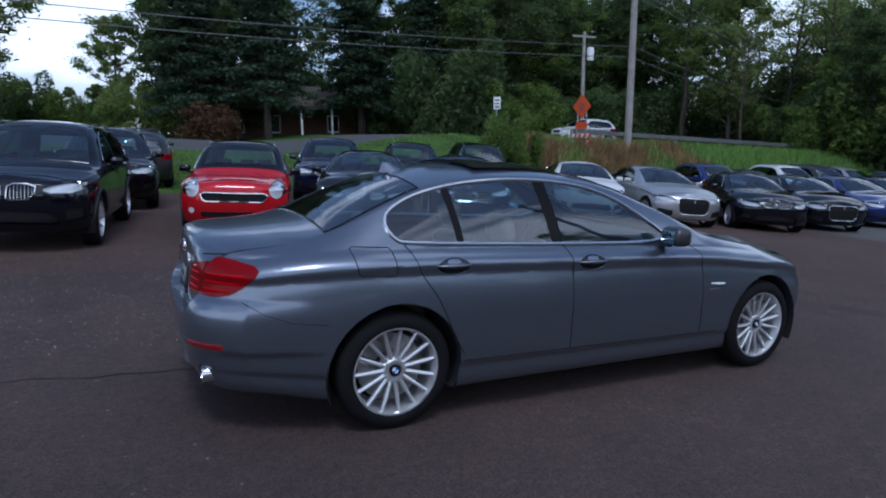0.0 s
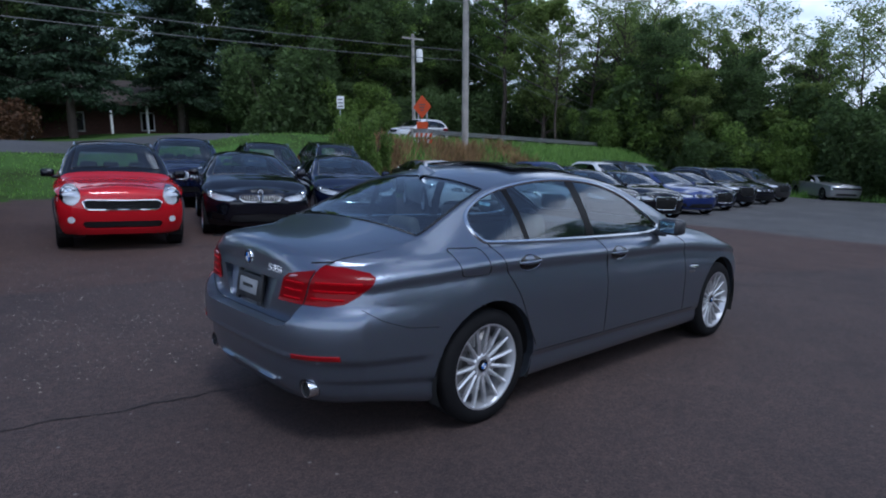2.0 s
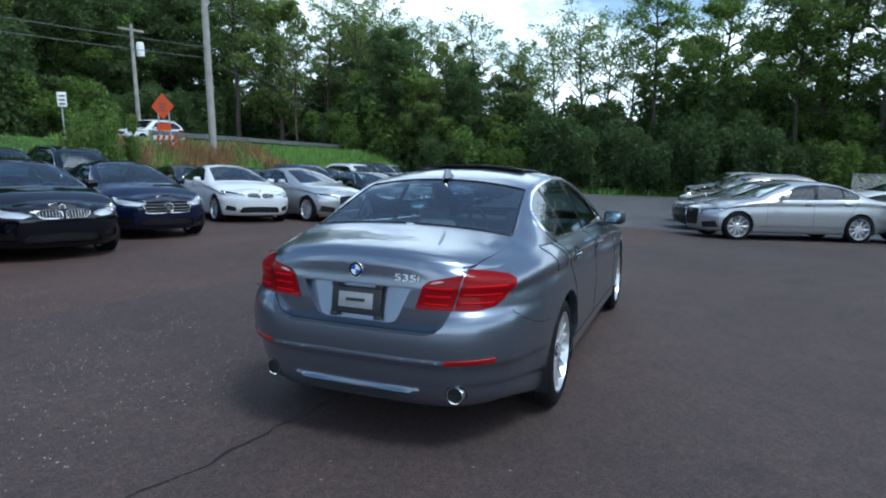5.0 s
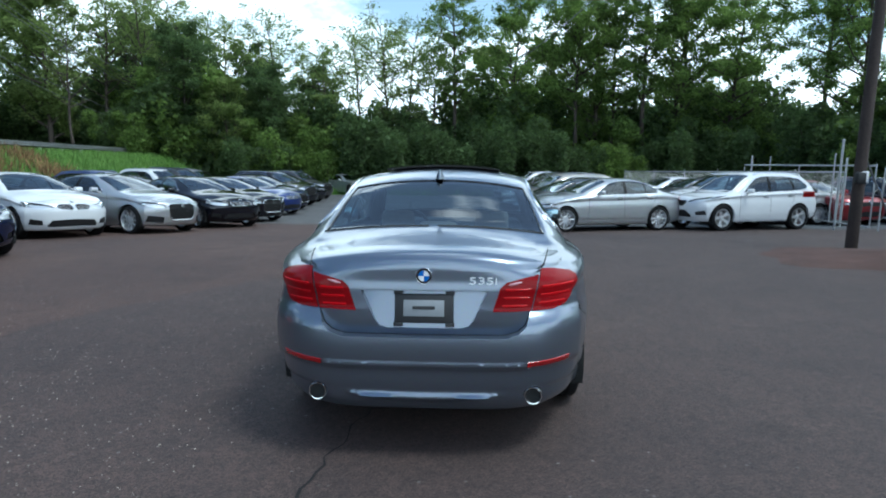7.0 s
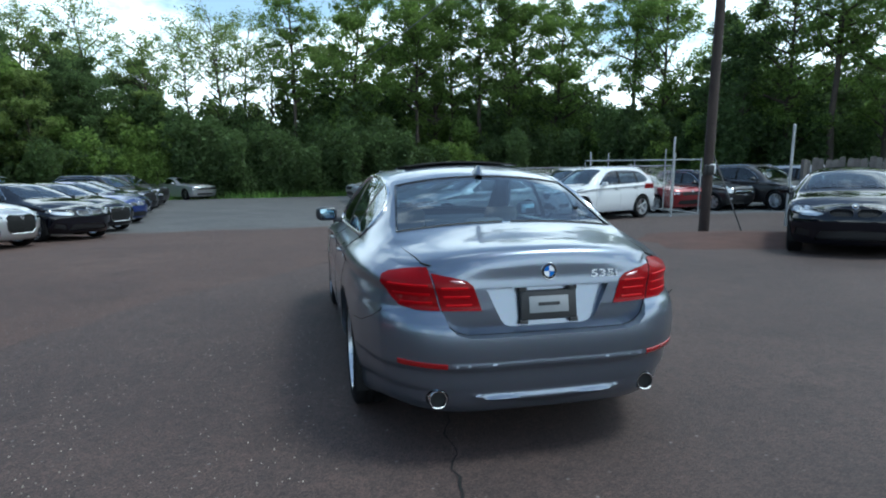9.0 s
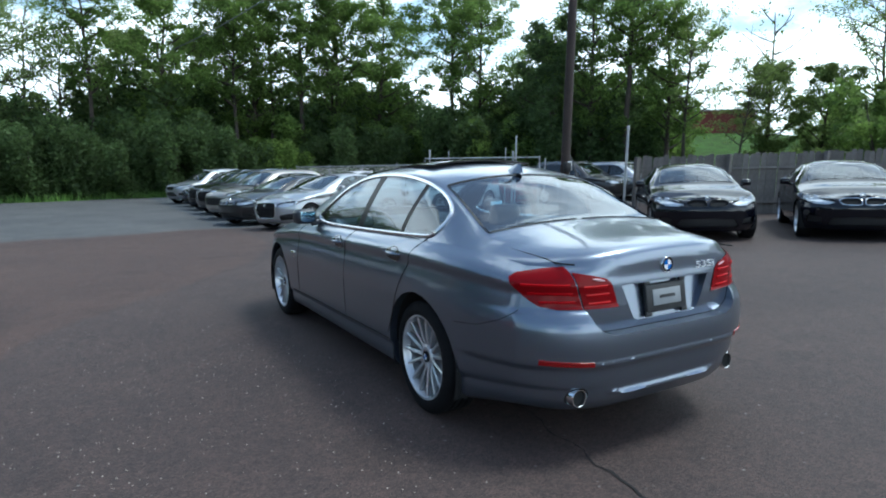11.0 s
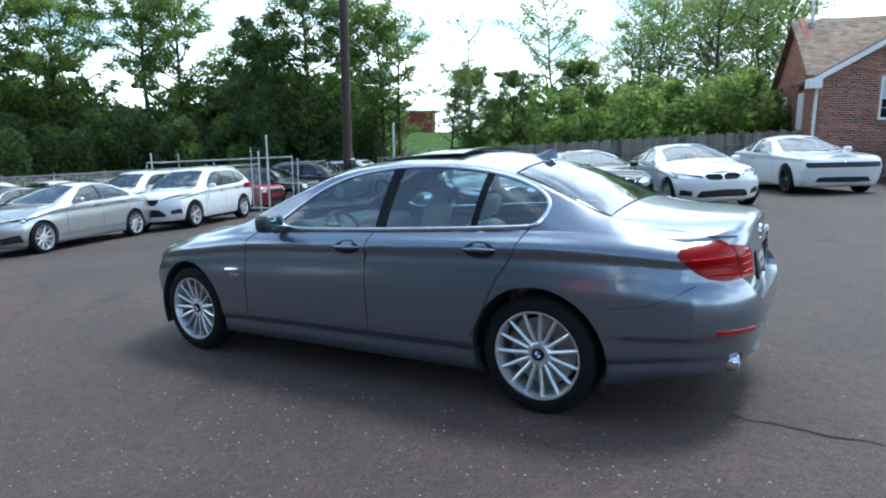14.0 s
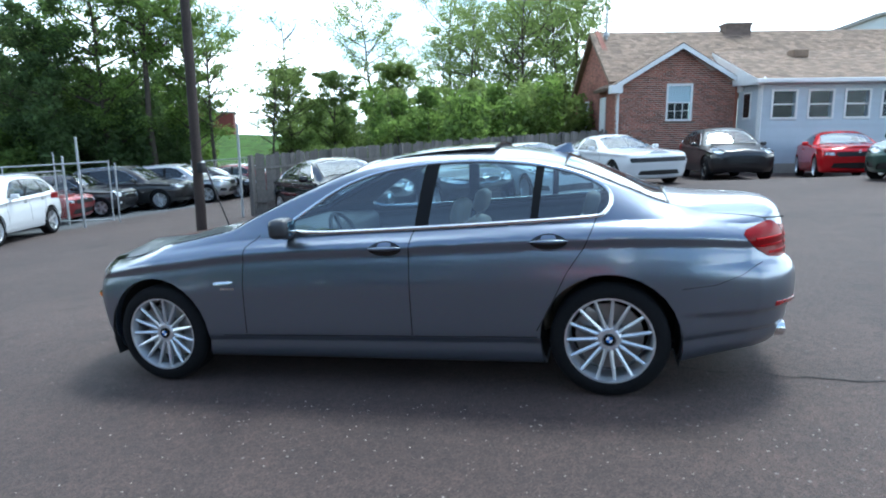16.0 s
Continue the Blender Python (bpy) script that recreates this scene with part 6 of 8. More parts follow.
M["galv"] = material("galvanised_steel", (0.46, 0.47, 0.47), 0.5, 0.35, vary=0.2, scale=6)
M["brick_wall"] = material("brick_bulk", (0.275, 0.105, 0.072), 0.85, vary=0.3, scale=9, bump=0.4, bump_scale=60, island=0.5)
M["grey_brick"] = material("weathered_brown_brick", (0.19, 0.14, 0.115), 0.9, vary=0.35, scale=7, bump=0.4, bump_scale=60)
M["mortar"] = material("mortar", (0.58, 0.53, 0.47), 0.9, vary=0.2, scale=12, bump=0.4, bump_scale=80)
M["shingle"] = material("brown_shingles", (0.24, 0.168, 0.12), 0.9, vary=0.3, scale=2.5, bump=0.5, bump_scale=70, island=0.32)
M["siding"] = material("pale_blue_siding", (0.47, 0.52, 0.57), 0.6, vary=0.06, scale=2, per_object=0.03)
M["trim"] = material("white_trim", (0.76, 0.76, 0.75), 0.5, vary=0.06, scale=4)
M["pane"] = glass("building_glass", (0.9, 0.95, 0.97), 0.95, base=0.012)
M["blind"] = material("window_blind", (0.74, 0.78, 0.80), 0.6)
M["dark_room"] = material("unlit_room", (0.02, 0.02, 0.022), 0.9)
M["concrete"] = material("concrete", (0.33, 0.31, 0.28), 0.9, vary=0.2, scale=3, bump=0.4, bump_scale=50)
M["metal_white"] = material("white_metal_cladding", (0.62, 0.64, 0.64), 0.5, vary=0.05, scale=1)
M["orange"] = material("orange_sign_sheet", (0.62, 0.075, 0.01), 0.5, vary=0.05, scale=6)
M["sign_white"] = material("white_sign_sheet", (0.72, 0.73, 0.72), 0.5, vary=0.06, scale=6)
# black cable, its colour lightened for the sun on it
M["wire"] = material("sun_lightened_cable", (0.09, 0.09, 0.092), 0.5)
M["barn"] = material("red_barn_wall", (0.15, 0.032, 0.024), 0.8, vary=0.2, scale=2)
# house brick, its colour darkened for the shade of overhanging trees
M["old_brick"] = material("shade_darkened_brick", (0.11, 0.055, 0.042), 0.9, vary=0.4, scale=6, bump=0.4, bump_scale=60)
M["crack"] = material("tar_crack", (0.008, 0.007, 0.007), 0.9)


def zone_of(x, y):
    """0 asphalt lot, 1 grass, 2 road, 3 mulch."""
    if 25.2 < y < 33.0 and x > -160:
        return 2
    if -30 < x < 37.4 + 0.4 * math.sin(y * 1.3) and -24 < y < 16.0 + 0.35 * math.sin(x * 0.9):
        return 0
    return 1


xs = sorted(set([-600, -300, -160, -90, -60, -45] + [-36 + 0.6 * i for i in range(150)] + [60, 75, 95, 140, 200, 320, 600]))
ys = sorted(set([-600, -300, -160, -100, -70, -50, -40] + [-32 + 0.6 * i for i in range(125)] + [50, 65, 90, 130, 200, 320, 600]))
gm = bmesh.new()
gv = [[gm.verts.new((x, y, lie(x, y))) for y in ys] for x in xs]
for i in range(len(xs) - 1):
    for j in range(len(ys) - 1):
        f = gm.faces.new((gv[i][j], gv[i + 1][j], gv[i + 1][j + 1], gv[i][j + 1]))
        f.material_index = min(2, zone_of((xs[i] + xs[i + 1]) / 2, (ys[j] + ys[j + 1]) / 2))
solid("ground", gm, [M["asphalt"], M["grass"], M["road"]], "brown asphalt lot with grass banks and a road", "ground", kind="structure", smooth=30)

# a long tar-filled crack and a few hairline ones
rnd = random.Random(5)


def crack(x0, y0, x1, y1, w, wander):
    bm = bmesh.new()
    n = 40
    off, row = 0.0, []
    for k in range(n + 1):
        f = k / n
        off = off * 0.86 + rnd.uniform(-wander, wander)
        dx, dy = x1 - x0, y1 - y0
        ln = math.hypot(dx, dy)
        x, y = x0 + dx * f - dy / ln * off, y0 + dy * f + dx / ln * off
        ww = w * rnd.uniform(0.4, 1.2) * (1 - 0.6 * abs(2 * f - 1))
        row.append([bm.verts.new((x - dy / ln * s * ww, y + dx / ln * s * ww, lie(x, y) + 0.004)) for s in (-1, 1)])
    for a, b in zip(row, row[1:]):
        bm.faces.new((a[0], a[1], b[1], b[0]))
    solid("crack", bm, M["crack"], "dark crack in the asphalt", "crack", "cracks in the asphalt", "structure")


crack(-1.4, 0.36, -4.6, 0.70, 0.008, 0.03)
crack(-4.6, 0.70, -7.5, 0.4, 0.003, 0.04)
crack(3.4, 1.6, 6.4, -0.6, 0.006, 0.05)
crack(-4.3, 4.5, 1.5, 3.4, 0.005, 0.05)

# mulch bed round the wooden pole
mm = bmesh.new()
rings = []
for r in (1.0, 0.85, 0.6, 0.3, 0.0):
    ring = []
    for k in range(36):
        a = 2 * math.pi * k / 36
        q = r * (1 + 0.10 * math.sin(3 * a + 1) + 0.06 * math.sin(7 * a))
        x, y = 5.6 + q * (1.75 * math.cos(a) - 0.3 * math.sin(a)), -7.3 + q * (0.2 * math.cos(a) + 2.3 * math.sin(a))
        ring.append(mm.verts.new((x, y, lie(x, y) - 0.012 + 0.12 * (1 - r) ** 0.75 + rnd.uniform(0, 0.01))))
    rings.append(ring)
for a, b in zip(rings, rings[1:]):
    for k in range(36):
        mm.faces.new((a[k], a[(k + 1) % 36], b[(k + 1) % 36], b[k]))
bmesh.ops.remove_doubles(mm, verts=rings[-1], dist=0.02)
solid("mulch_bed", mm, M["soil"], "low reddish mulch bed around a pole", "mulch bed", kind="structure")


# ---- trees ----
def leaves_mesh(name, pts, size, mat, seed):
    """Many small folded leaf sprays at the points given (place, spread direction)."""
    r = np.random.RandomState(seed)
    n = len(pts)
    c = np.array(pts)
    d1 = r.normal(size=(n, 3))
    d1[:, 2] *= 0.55
    d1 /= np.linalg.norm(d1, axis=1)[:, None]
    d2 = np.cross(d1, r.normal(size=(n, 3)))
    d2 /= np.linalg.norm(d2, axis=1)[:, None]
    L = size * r.uniform(0.6, 1.35, (n, 1))
    w = L * r.uniform(0.32, 0.55, (n, 1))
    verts = np.stack([c - d1 * L * 0.5 - d2 * w * 0.6, c - d1 * L * 0.35 + d2 * w * 0.8, c + d1 * L * 0.6], 1).reshape(-1, 3)
    i = np.arange(n) * 3
    faces = np.stack([i, i + 1, i + 2], 1)
    me = bpy.data.meshes.new(name)
    me.from_pydata(verts.tolist(), [], faces.tolist())
    me.materials.append(mat)
    return me


def grow(h, trunk_r, crown_base, spread, n_limbs, n_leaf, leaf, mat, seed, lean=0.04, clump=0.9, fork=0.5, bare=0.0):
    """A broadleaf tree at the origin: tapered trunk, forked limbs and sprays of leaves round their ends."""
    r = random.Random(seed)
    wood = bmesh.new()
    lx, ly = r.uniform(-lean, lean) * h, r.uniform(-lean, lean) * h
    axis = [Vector((lx * (k / 8) ** 2 + r.uniform(-.08, .08), ly * (k / 8) ** 2 + r.uniform(-.08, .08), h * 0.93 * k / 8 - 0.15 * (k == 0))) for k in range(9)]
    add_tube(wood, axis, [trunk_r * (1.35 if k == 0 else 1) * (1 - 0.9 * k / 8) + 0.012 for k in range(9)], 8)
    tips = []
    for i in range(n_limbs):
        f = crown_base + (0.97 - crown_base) * (i + r.random()) / n_limbs
        p = axis[int(f * 8)].lerp(axis[min(8, int(f * 8) + 1)], f * 8 % 1)
        a = i * 2.4 + r.uniform(-.4, .4)
        prof = math.sin(math.pi * min(1, max(0.08, (f - crown_base) / (1.06 - crown_base))) ** 0.75)
        ln = spread * (0.35 + 0.65 * prof) * r.uniform(0.7, 1.15)
        d = Vector((math.cos(a), math.sin(a), r.uniform(0.15, 0.75)))
        limb = [p]
        for k in range(1, 5):
            d = (d + Vector((r.uniform(-.25, .25), r.uniform(-.25, .25), r.uniform(-.05, .22)))).normalized()
            limb.append(limb[-1] + d * ln / 4)
        r0 = trunk_r * (1 - 0.85 * f) * 0.5 + 0.015
        add_tube(wood, limb, [r0 * (1 - 0.8 * k / 4) + 0.006 for k in range(5)], 5)
        tips += [limb[2], limb[3], limb[4], limb[4]]
        for _ in range(2 if r.random() < fork else 1):
            s = limb[r.choice((1, 2, 3))]
            e = s + Vector((r.uniform(-1, 1), r.uniform(-1, 1), r.uniform(0.0, 0.9))).normalized() * ln * 0.45
            mid = (s + e) / 2 + Vector((0, 0, 0.05 * ln))
            add_tube(wood, [s, mid, e], [r0 * 0.5, r0 * 0.35, 0.008], 4)
            tips += [mid, e, e]
    tips = [t for t in tips if r.random() > bare]
    rs = np.random.RandomState(seed)
    pick = rs.randint(0, len(tips), n_leaf)
    base = np.array([tuple(t) for t in tips])[pick]
    size = rs.uniform(0.35, 1.0, len(tips))[pick][:, None] * clump
    off = rs.normal(size=(n_leaf, 3)) * size * np.array([1, 1, 0.6]) * 0.62
    pts = base + off
    pts[:, 2] = np.maximum(pts[:, 2], 0.15)
    return wood, leaves_mesh("crown", pts.tolist(), leaf, mat, seed)


def spruce(h, trunk_r, spread, n_leaf, leaf, mat, seed, base=0.06):
    r = random.Random(seed)
    wood = bmesh.new()
    add_tube(wood, [(0, 0, -0.15), (0, 0, h * 0.5), (0, 0, h * 0.98)], [trunk_r * 1.2, trunk_r * 0.6, 0.02], 8)
    pts, rs = [], np.random.RandomState(seed)
    tiers = int(h * 3.2)
    per = n_leaf // tiers
    for i in range(tiers):
        f = base + (0.97 - base) * i / tiers
        a = i * 2.4 + r.uniform(-.3, .3)
        ln = spread * (1 - f) ** 0.75 * r.uniform(0.65, 1.15) + 0.25
        z = f * h
        limb = [Vector((0, 0, z)), Vector((math.cos(a) * ln * .5, math.sin(a) * ln * .5, z - .04 * ln)), Vector((math.cos(a) * ln, math.sin(a) * ln, z - .22 * ln))]
        add_tube(wood, limb, [0.05 * (1 - f) + 0.015, 0.03 * (1 - f) + .01, 0.008], 4)
        u = rs.uniform(0.12, 1.05, per)
        side = rs.normal(size=per) * 0.26 * ln * (1.1 - u * 0.5)
        zz = z - 0.22 * ln * u - np.abs(rs.normal(size=per)) * 0.28
        pts += np.stack([math.cos(a) * ln * u - math.sin(a) * side, math.sin(a) * ln * u + math.cos(a) * side, zz], 1).tolist()
    return wood, leaves_mesh("crown", pts, leaf, mat, seed)


def thicket(w, d, h, n_leaf, leaf, mat, seed):
    """A dense bush: many thin stems and leaves down to the ground, with an uneven top."""
    r, rs = random.Random(seed), np.random.RandomState(seed)
    wood = bmesh.new()
    lobes = []
    for k in range(14):
        x, y, t = r.uniform(-w, w) * .75, r.uniform(-d, d) * .7, r.uniform(0.45, 1.0) * h
        add_tube(wood, [(x * .5, y * .5, -.1), (x * .8, y * .8, t * .5), (x, y, t * .9)], [0.05, 0.03, 0.008], 4)
        for q in range(3):
            lobes.append((x + r.uniform(-.5, .5), y + r.uniform(-.5, .5), t * (0.25 + 0.3 * q), r.uniform(.5, 1.0)))
    lob = np.array(lobes)[rs.randint(0, len(lobes), n_leaf)]
    v = rs.normal(size=(n_leaf, 3))
    v /= np.linalg.norm(v, axis=1)[:, None]
    pts = lob[:, :3] + v * (rs.uniform(0.55, 1.0, (n_leaf, 1)) * lob[:, 3:] * np.array([w * .34, d * .34, h * .24]))
    pts[:, 2] = np.maximum(pts[:, 2], 0.05)
    return wood, leaves_mesh("crown", pts.tolist(), leaf, mat, seed)


KINDS = {}


def tree_kind(key, made, label, category):
    wood, crown = made
    ob = thing("tree" if category == "tree" else "bush", label, category, "trees round the lot" if category == "tree" else "bushes round the lot")
    part("trunk" if category == "tree" else "stem", wood, M["bark"], ob)
    cr = new("crown", crown)
    cr.parent = ob
    KINDS[key] = [ob, False, label]


tree_kind("oak", grow(17, 0.24, 0.22, 4.6, 30, 21000, 0.215, M["leaf"], 1, clump=0.82), "tall broadleaf tree with an open green crown", "tree")
tree_kind("maple", grow(13, 0.20, 0.12, 4.2, 24, 21000, 0.23, M["leaf_light"], 2, clump=0.75), "broadleaf tree with a light green crown", "tree")
tree_kind("ash", grow(19, 0.22, 0.42, 3.4, 26, 14000, 0.19, M["leaf"], 3, clump=0.72, bare=0.12), "slender tree with a bare trunk and airy crown", "tree")
tree_kind("airy", grow(14, 0.15, 0.35, 4.0, 24, 6000, 0.17, M["leaf_light"], 4, lean=0.08, clump=0.75, bare=0.45), "thin-leaved tree with spreading bare branches", "tree")
tree_kind("dark", grow(15, 0.24, 0.08, 4.8, 28, 26000, 0.26, M["leaf_dark"], 5, clump=0.9), "dense dark green broadleaf tree", "tree")
tree_kind("spruce", spruce(17, 0.28, 4.6, 30000, 0.30, M["needle"], 6, 0.2), "tall dark spruce with drooping branches", "tree")
tree_kind("snag", grow(9, 0.09, 0.35, 2.4, 14, 120, 0.2, M["leaf_light"], 7, lean=0.1, bare=0.5), "thin dead tree with bare branches", "tree")
tree_kind("bush", thicket(2.6, 2.2, 3.4, 15000, 0.18, M["leaf"], 8), "dense green bush beside the lot", "bush")
tree_kind("light_bush", thicket(2.8, 2.2, 3.6, 15000, 0.18, M["leaf_light"], 9), "dense light green bush beside the lot", "bush")
tree_kind("dark_bush", thicket(3.0, 2.4, 4.4, 17000, 0.20, M["leaf_dark"], 10), "dense dark green undergrowth bush", "bush")
tree_kind("rusty_bush", thicket(2.4, 2.0, 2.6, 9000, 0.16, M["leaf_brown"], 11), "rusty brown bush across the road", "bush")


def plant(key, x, y, s=1.0, turn=0.0, sz=None):
    ob, used, label = KINDS[key]
    m = Matrix.Translation((x, y, lie(x, y))) @ pose(0, 0, 0, 0, 0, turn) @ Matrix.Diagonal((s, s, sz or s, 1))
    if not used:
        ob.matrix_basis = m
        KINDS[key][1] = True
        return ob
    new_one = copy_thing(ob, Matrix())
    new_one.matrix_basis = m
    return new_one


tr = random.Random(11)


def belt_of(keys, x0, y0, x1, y1, n, jitter, s0, s1):
    for k in range(n):
        f = (k + tr.uniform(0.2, 0.8)) / n
        s = tr.uniform(s0, s1)
        plant(tr.choice(keys), x0 + (x1 - x0) * f + tr.uniform(-jitter, jitter), y0 + (y1 - y0) * f + tr.uniform(-jitter, jitter), s, tr.uniform(0, 360), s * tr.uniform(0.88, 1.15))


# north, beyond the road: dark spruces and dense woods
plant("spruce", 6.0, 40, 0.80, 20)
plant("dark", 1.5, 44, 0.8, 50)
plant("spruce", 1.8, 41.5, 0.78, 200)
plant("dark", 4.2, 46, 0.85, 15)
plant("dark", 5.5, 59, 1.15, 80)
plant("dark", 12.0, 60, 1.2, 190)
plant("dark", 0.8, 51, 0.85, 310)
plant("spruce", 14.2, 44.5, 0.86, 140)
plant("spruce", 18.0, 41, 0.78, 250)
plant("maple", -10.5, 42, 1.05, 60)
plant("maple", -3.0, 56, 0.75, 10)
plant("light_bush", -1.5, 44, 1.1, 10)
plant("rusty_bush", 2.6, 37.5, 0.9, 30)
belt_of(["dark", "dark", "dark", "oak"], 20, 39, 43, 45, 11, 1.2, 0.80, 0.98)
belt_of(["dark", "oak"], 22, 49, 44, 56, 5, 2.0, 0.95, 1.1)
belt_of(["dark_bush", "dark_bush", "bush"], 15, 36.5, 46, 38, 10, 0.8, 1.0, 1.5)
belt_of(["maple", "light_bush", "bush"], -50, 62, -2, 66, 9, 3.0, 0.6, 0.9)
belt_of(["bush", "dark_bush"], -45, 54, -4, 56, 9, 2.0, 0.8, 1.2)
plant("bush", 11.8, 18.6, 0.5, 0, 0.86)
belt_of(["dark_bush"], 2, 61, 50, 64, 10, 1.0, 1.4, 1.8)
belt_of(["dark", "spruce"], 14, 47, 20, 47, 2, 0.6, 0.75, 0.9)
# north-east: airy trees round the bend
belt_of(["airy", "ash", "airy"], 47, 36, 58, 24, 4, 1.5, 0.85, 1.05)
belt_of(["bush", "dark_bush"], 38, 27, 45, 17, 6, 0.8, 0.9, 1.2)
plant("snag", 36, 27, 1.0, 0)
plant("dark", 41.5, 42, 0.95, 30)
plant("oak", 44.5, 40, 0.9, 130)
plant("ash", 48.5, 38.5, 0.95, 60)
plant("dark_bush", 45.5, 36, 1.6, 20)
plant("dark_bush", 47.5, 32.5, 1.9, 120)
plant("dark_bush", 50.5, 29.5, 1.9, 220)
plant("dark", 47.5, 45, 0.9, 200)
for x, y, s, a in ((53.5, 27, 0.82, 30), (54, 21, 0.74, 140), (52.5, 14.5, 0.72, 260), (56, 33, 0.9, 80)):
    plant("dark", x, y, s, a)
for az, d, s, key in ((28, 52, 0.66, "dark"), (25, 50, 0.62, "maple"), (21.5, 51, 0.62, "dark"), (17, 50, 0.58, "maple"), (41, 56, 0.98, "ash"),
                      (37.5, 55, 0.95, "maple"), (33.5, 57, 1.0, "airy"), (30.5, 56, 0.95, "airy"), (11, 49, 0.95, "airy")):
    plant(key, -4.4 + d * math.cos(radians(az)), -2.8 + d * math.sin(radians(az)), s, 57 * az)
# east: undergrowth along the end of the lot, with thin trees behind and a gap to the sky
belt_of(["bush", "dark_bush", "dark_bush"], 40.5, 17, 41, -26, 19, 0.6, 0.95, 1.3)
belt_of(["dark_bush", "dark_bush", "bush"], 44, 26, 44.5, 6, 8, 0.8, 1.6, 2.1)
belt_of(["dark_bush", "bush"], 44.5, 8, 44.5, -28, 11, 0.8, 1.4, 1.8)
belt_of(["airy", "airy", "ash"], 49, 27, 48, 10, 4, 1.5, 0.85, 1.05)
belt_of(["ash", "airy"], 46, 10, 46, 3, 3, 0.8, 0.85, 1.0)
belt_of(["oak", "ash", "ash"], 44, 2, 40, -25, 8, 1.0, 0.78, 0.93)
belt_of(["maple", "airy", "maple"], 50, 1, 46, -24, 5, 1.5, 0.75, 0.92)
belt_of(["dark_bush"], 47, 2, 46, -26, 7, 0.6, 1.6, 2.0)
plant("oak", 43.5, -9, 0.85, 20)
plant("oak", 42.5, -14.5, 0.84, 110)
# south-east: behind the back lot, with an opening towards the barn
belt_of(["dark_bush", "dark_bush", "bush"], 39, -23, 25.0, -26.0, 9, 0.7, 1.1, 1.45)
belt_of(["dark_bush", "bush"], 39, -28, 26.5, -30.5, 6, 0.7, 1.75, 2.0)
plant("oak", 37.0, -24.5, 0.86, 15)
plant("maple", 32.5, -27.5, 0.8, 75)
plant("dark", 28.0, -24.2, 0.70, 75)
plant("oak", 21.8, -28.0, 0.66, 260)
plant("ash", 22.8, -25.6, 0.9, 300)
plant("oak", 25.0, -24.8, 0.78, 200)
plant("dark_bush", 23.4, -27.0, 0.9, 20)
plant("airy", 20.6, -28.0, 0.78, 75)
plant("maple", 16.3, -29.5, 0.52, 10)
plant("maple", 14.4, -31.0, 0.5, 110)
plant("maple", 11.0, -32.5, 0.52, 210)
plant("snag", 16.2, -29, 1.1, 70)
plant("airy", 12.5, -33, 0.8, 140)
plant("light_bush", 13.3, -27.4, 0.62, 40)
plant("airy", 16.0, -26.6, 0.5, 10)
for x, y, s, z in ((31.0, -64, 1.7, 1.2), (25.0, -64, 1.8, 0.6), (19.0, -62, 1.6, 0.2), (70.0, -88, 2.2, 3.0), (45.0, -92, 2.2, 2.6)):
    o = plant(tr.choice(["light_bush", "bush"]), x, y, s, 40 * x)
    o.matrix_basis = Matrix.Translation((0, 0, z)) @ o.matrix_basis
# south: bushes and airy trees behind the wooden fence
belt_of(["light_bush", "bush"], 6.0, -21.0, 0.2, -27.5, 5, 0.5, 0.98, 1.22)
plant("airy", 6.5, -33, 0.72, 25)
plant("airy", 1.5, -36, 0.8, 125)
plant("airy", 3.5, -33.5, 0.78, 225)
belt_of(["light_bush", "bush", "dark_bush"], 9.0, -29, -1, -34, 6, 0.8, 1.0, 1.35)
belt_of(["airy"], 9, -39, -1, -42, 5, 1.2, 0.75, 0.95)
belt_of(["airy"], 13, -39, 1, -44, 6, 1.0, 0.62, 0.85)

# weeds on the bank: brown stalks and green tufts
wr = np.random.RandomState(3)


def tufts(name, n, x0, x1, y0, y1, hgt, mat, label, leanout=0.25, clumps=0):
    verts, faces = [], []
    cx, cy = wr.uniform(x0, x1, n), wr.uniform(y0, y1, n)
    if clumps:
        ox, oy, which = wr.uniform(x0, x1, clumps), wr.uniform(y0, y1, clumps), wr.randint(0, clumps, n)
        cx, cy = ox[which] + wr.normal(0, 0.55, n), oy[which] + wr.normal(0, 0.4, n)
    for k in range(n):
        x, y = float(cx[k]), float(cy[k])
        z, hh = lie(x, y) - 0.02, hgt * wr.uniform(0.4, 1.2)
        a, w = wr.uniform(0, 6.28), 0.02 + 0.03 * hgt
        dx, dy = wr.normal(0, leanout, 2) * hh
        i = len(verts)
        verts += [(x - math.cos(a) * w, y - math.sin(a) * w, z), (x + math.cos(a) * w, y + math.sin(a) * w, z), (x + dx, y + dy, z + hh)]
        faces.append((i, i + 1, i + 2))
    me = bpy.data.meshes.new(name)
    me.from_pydata(verts, [], faces)
    me.materials.append(mat)
    tagged(new(name, me), label, "grass", kind="stuff")


tufts("grass", 26000, 14, 40, 15.6, 24.6, 0.40, M["blade"], "green grass on the bank below the road")
tufts("weeds", 9000, 13.5, 24, 17.2, 21.5, 0.7, M["dry"], "dry brown weeds on the bank", 0.35, 26)
tufts("lawn_grass", 12000, -30, 14, 16.2, 25.0, 0.12, M["blade"], "short lawn grass beside the lot")
tufts("edge_grass", 9000, 37.6, 41, -20, 16, 0.5, M["blade"], "rough grass at the end of the lot")


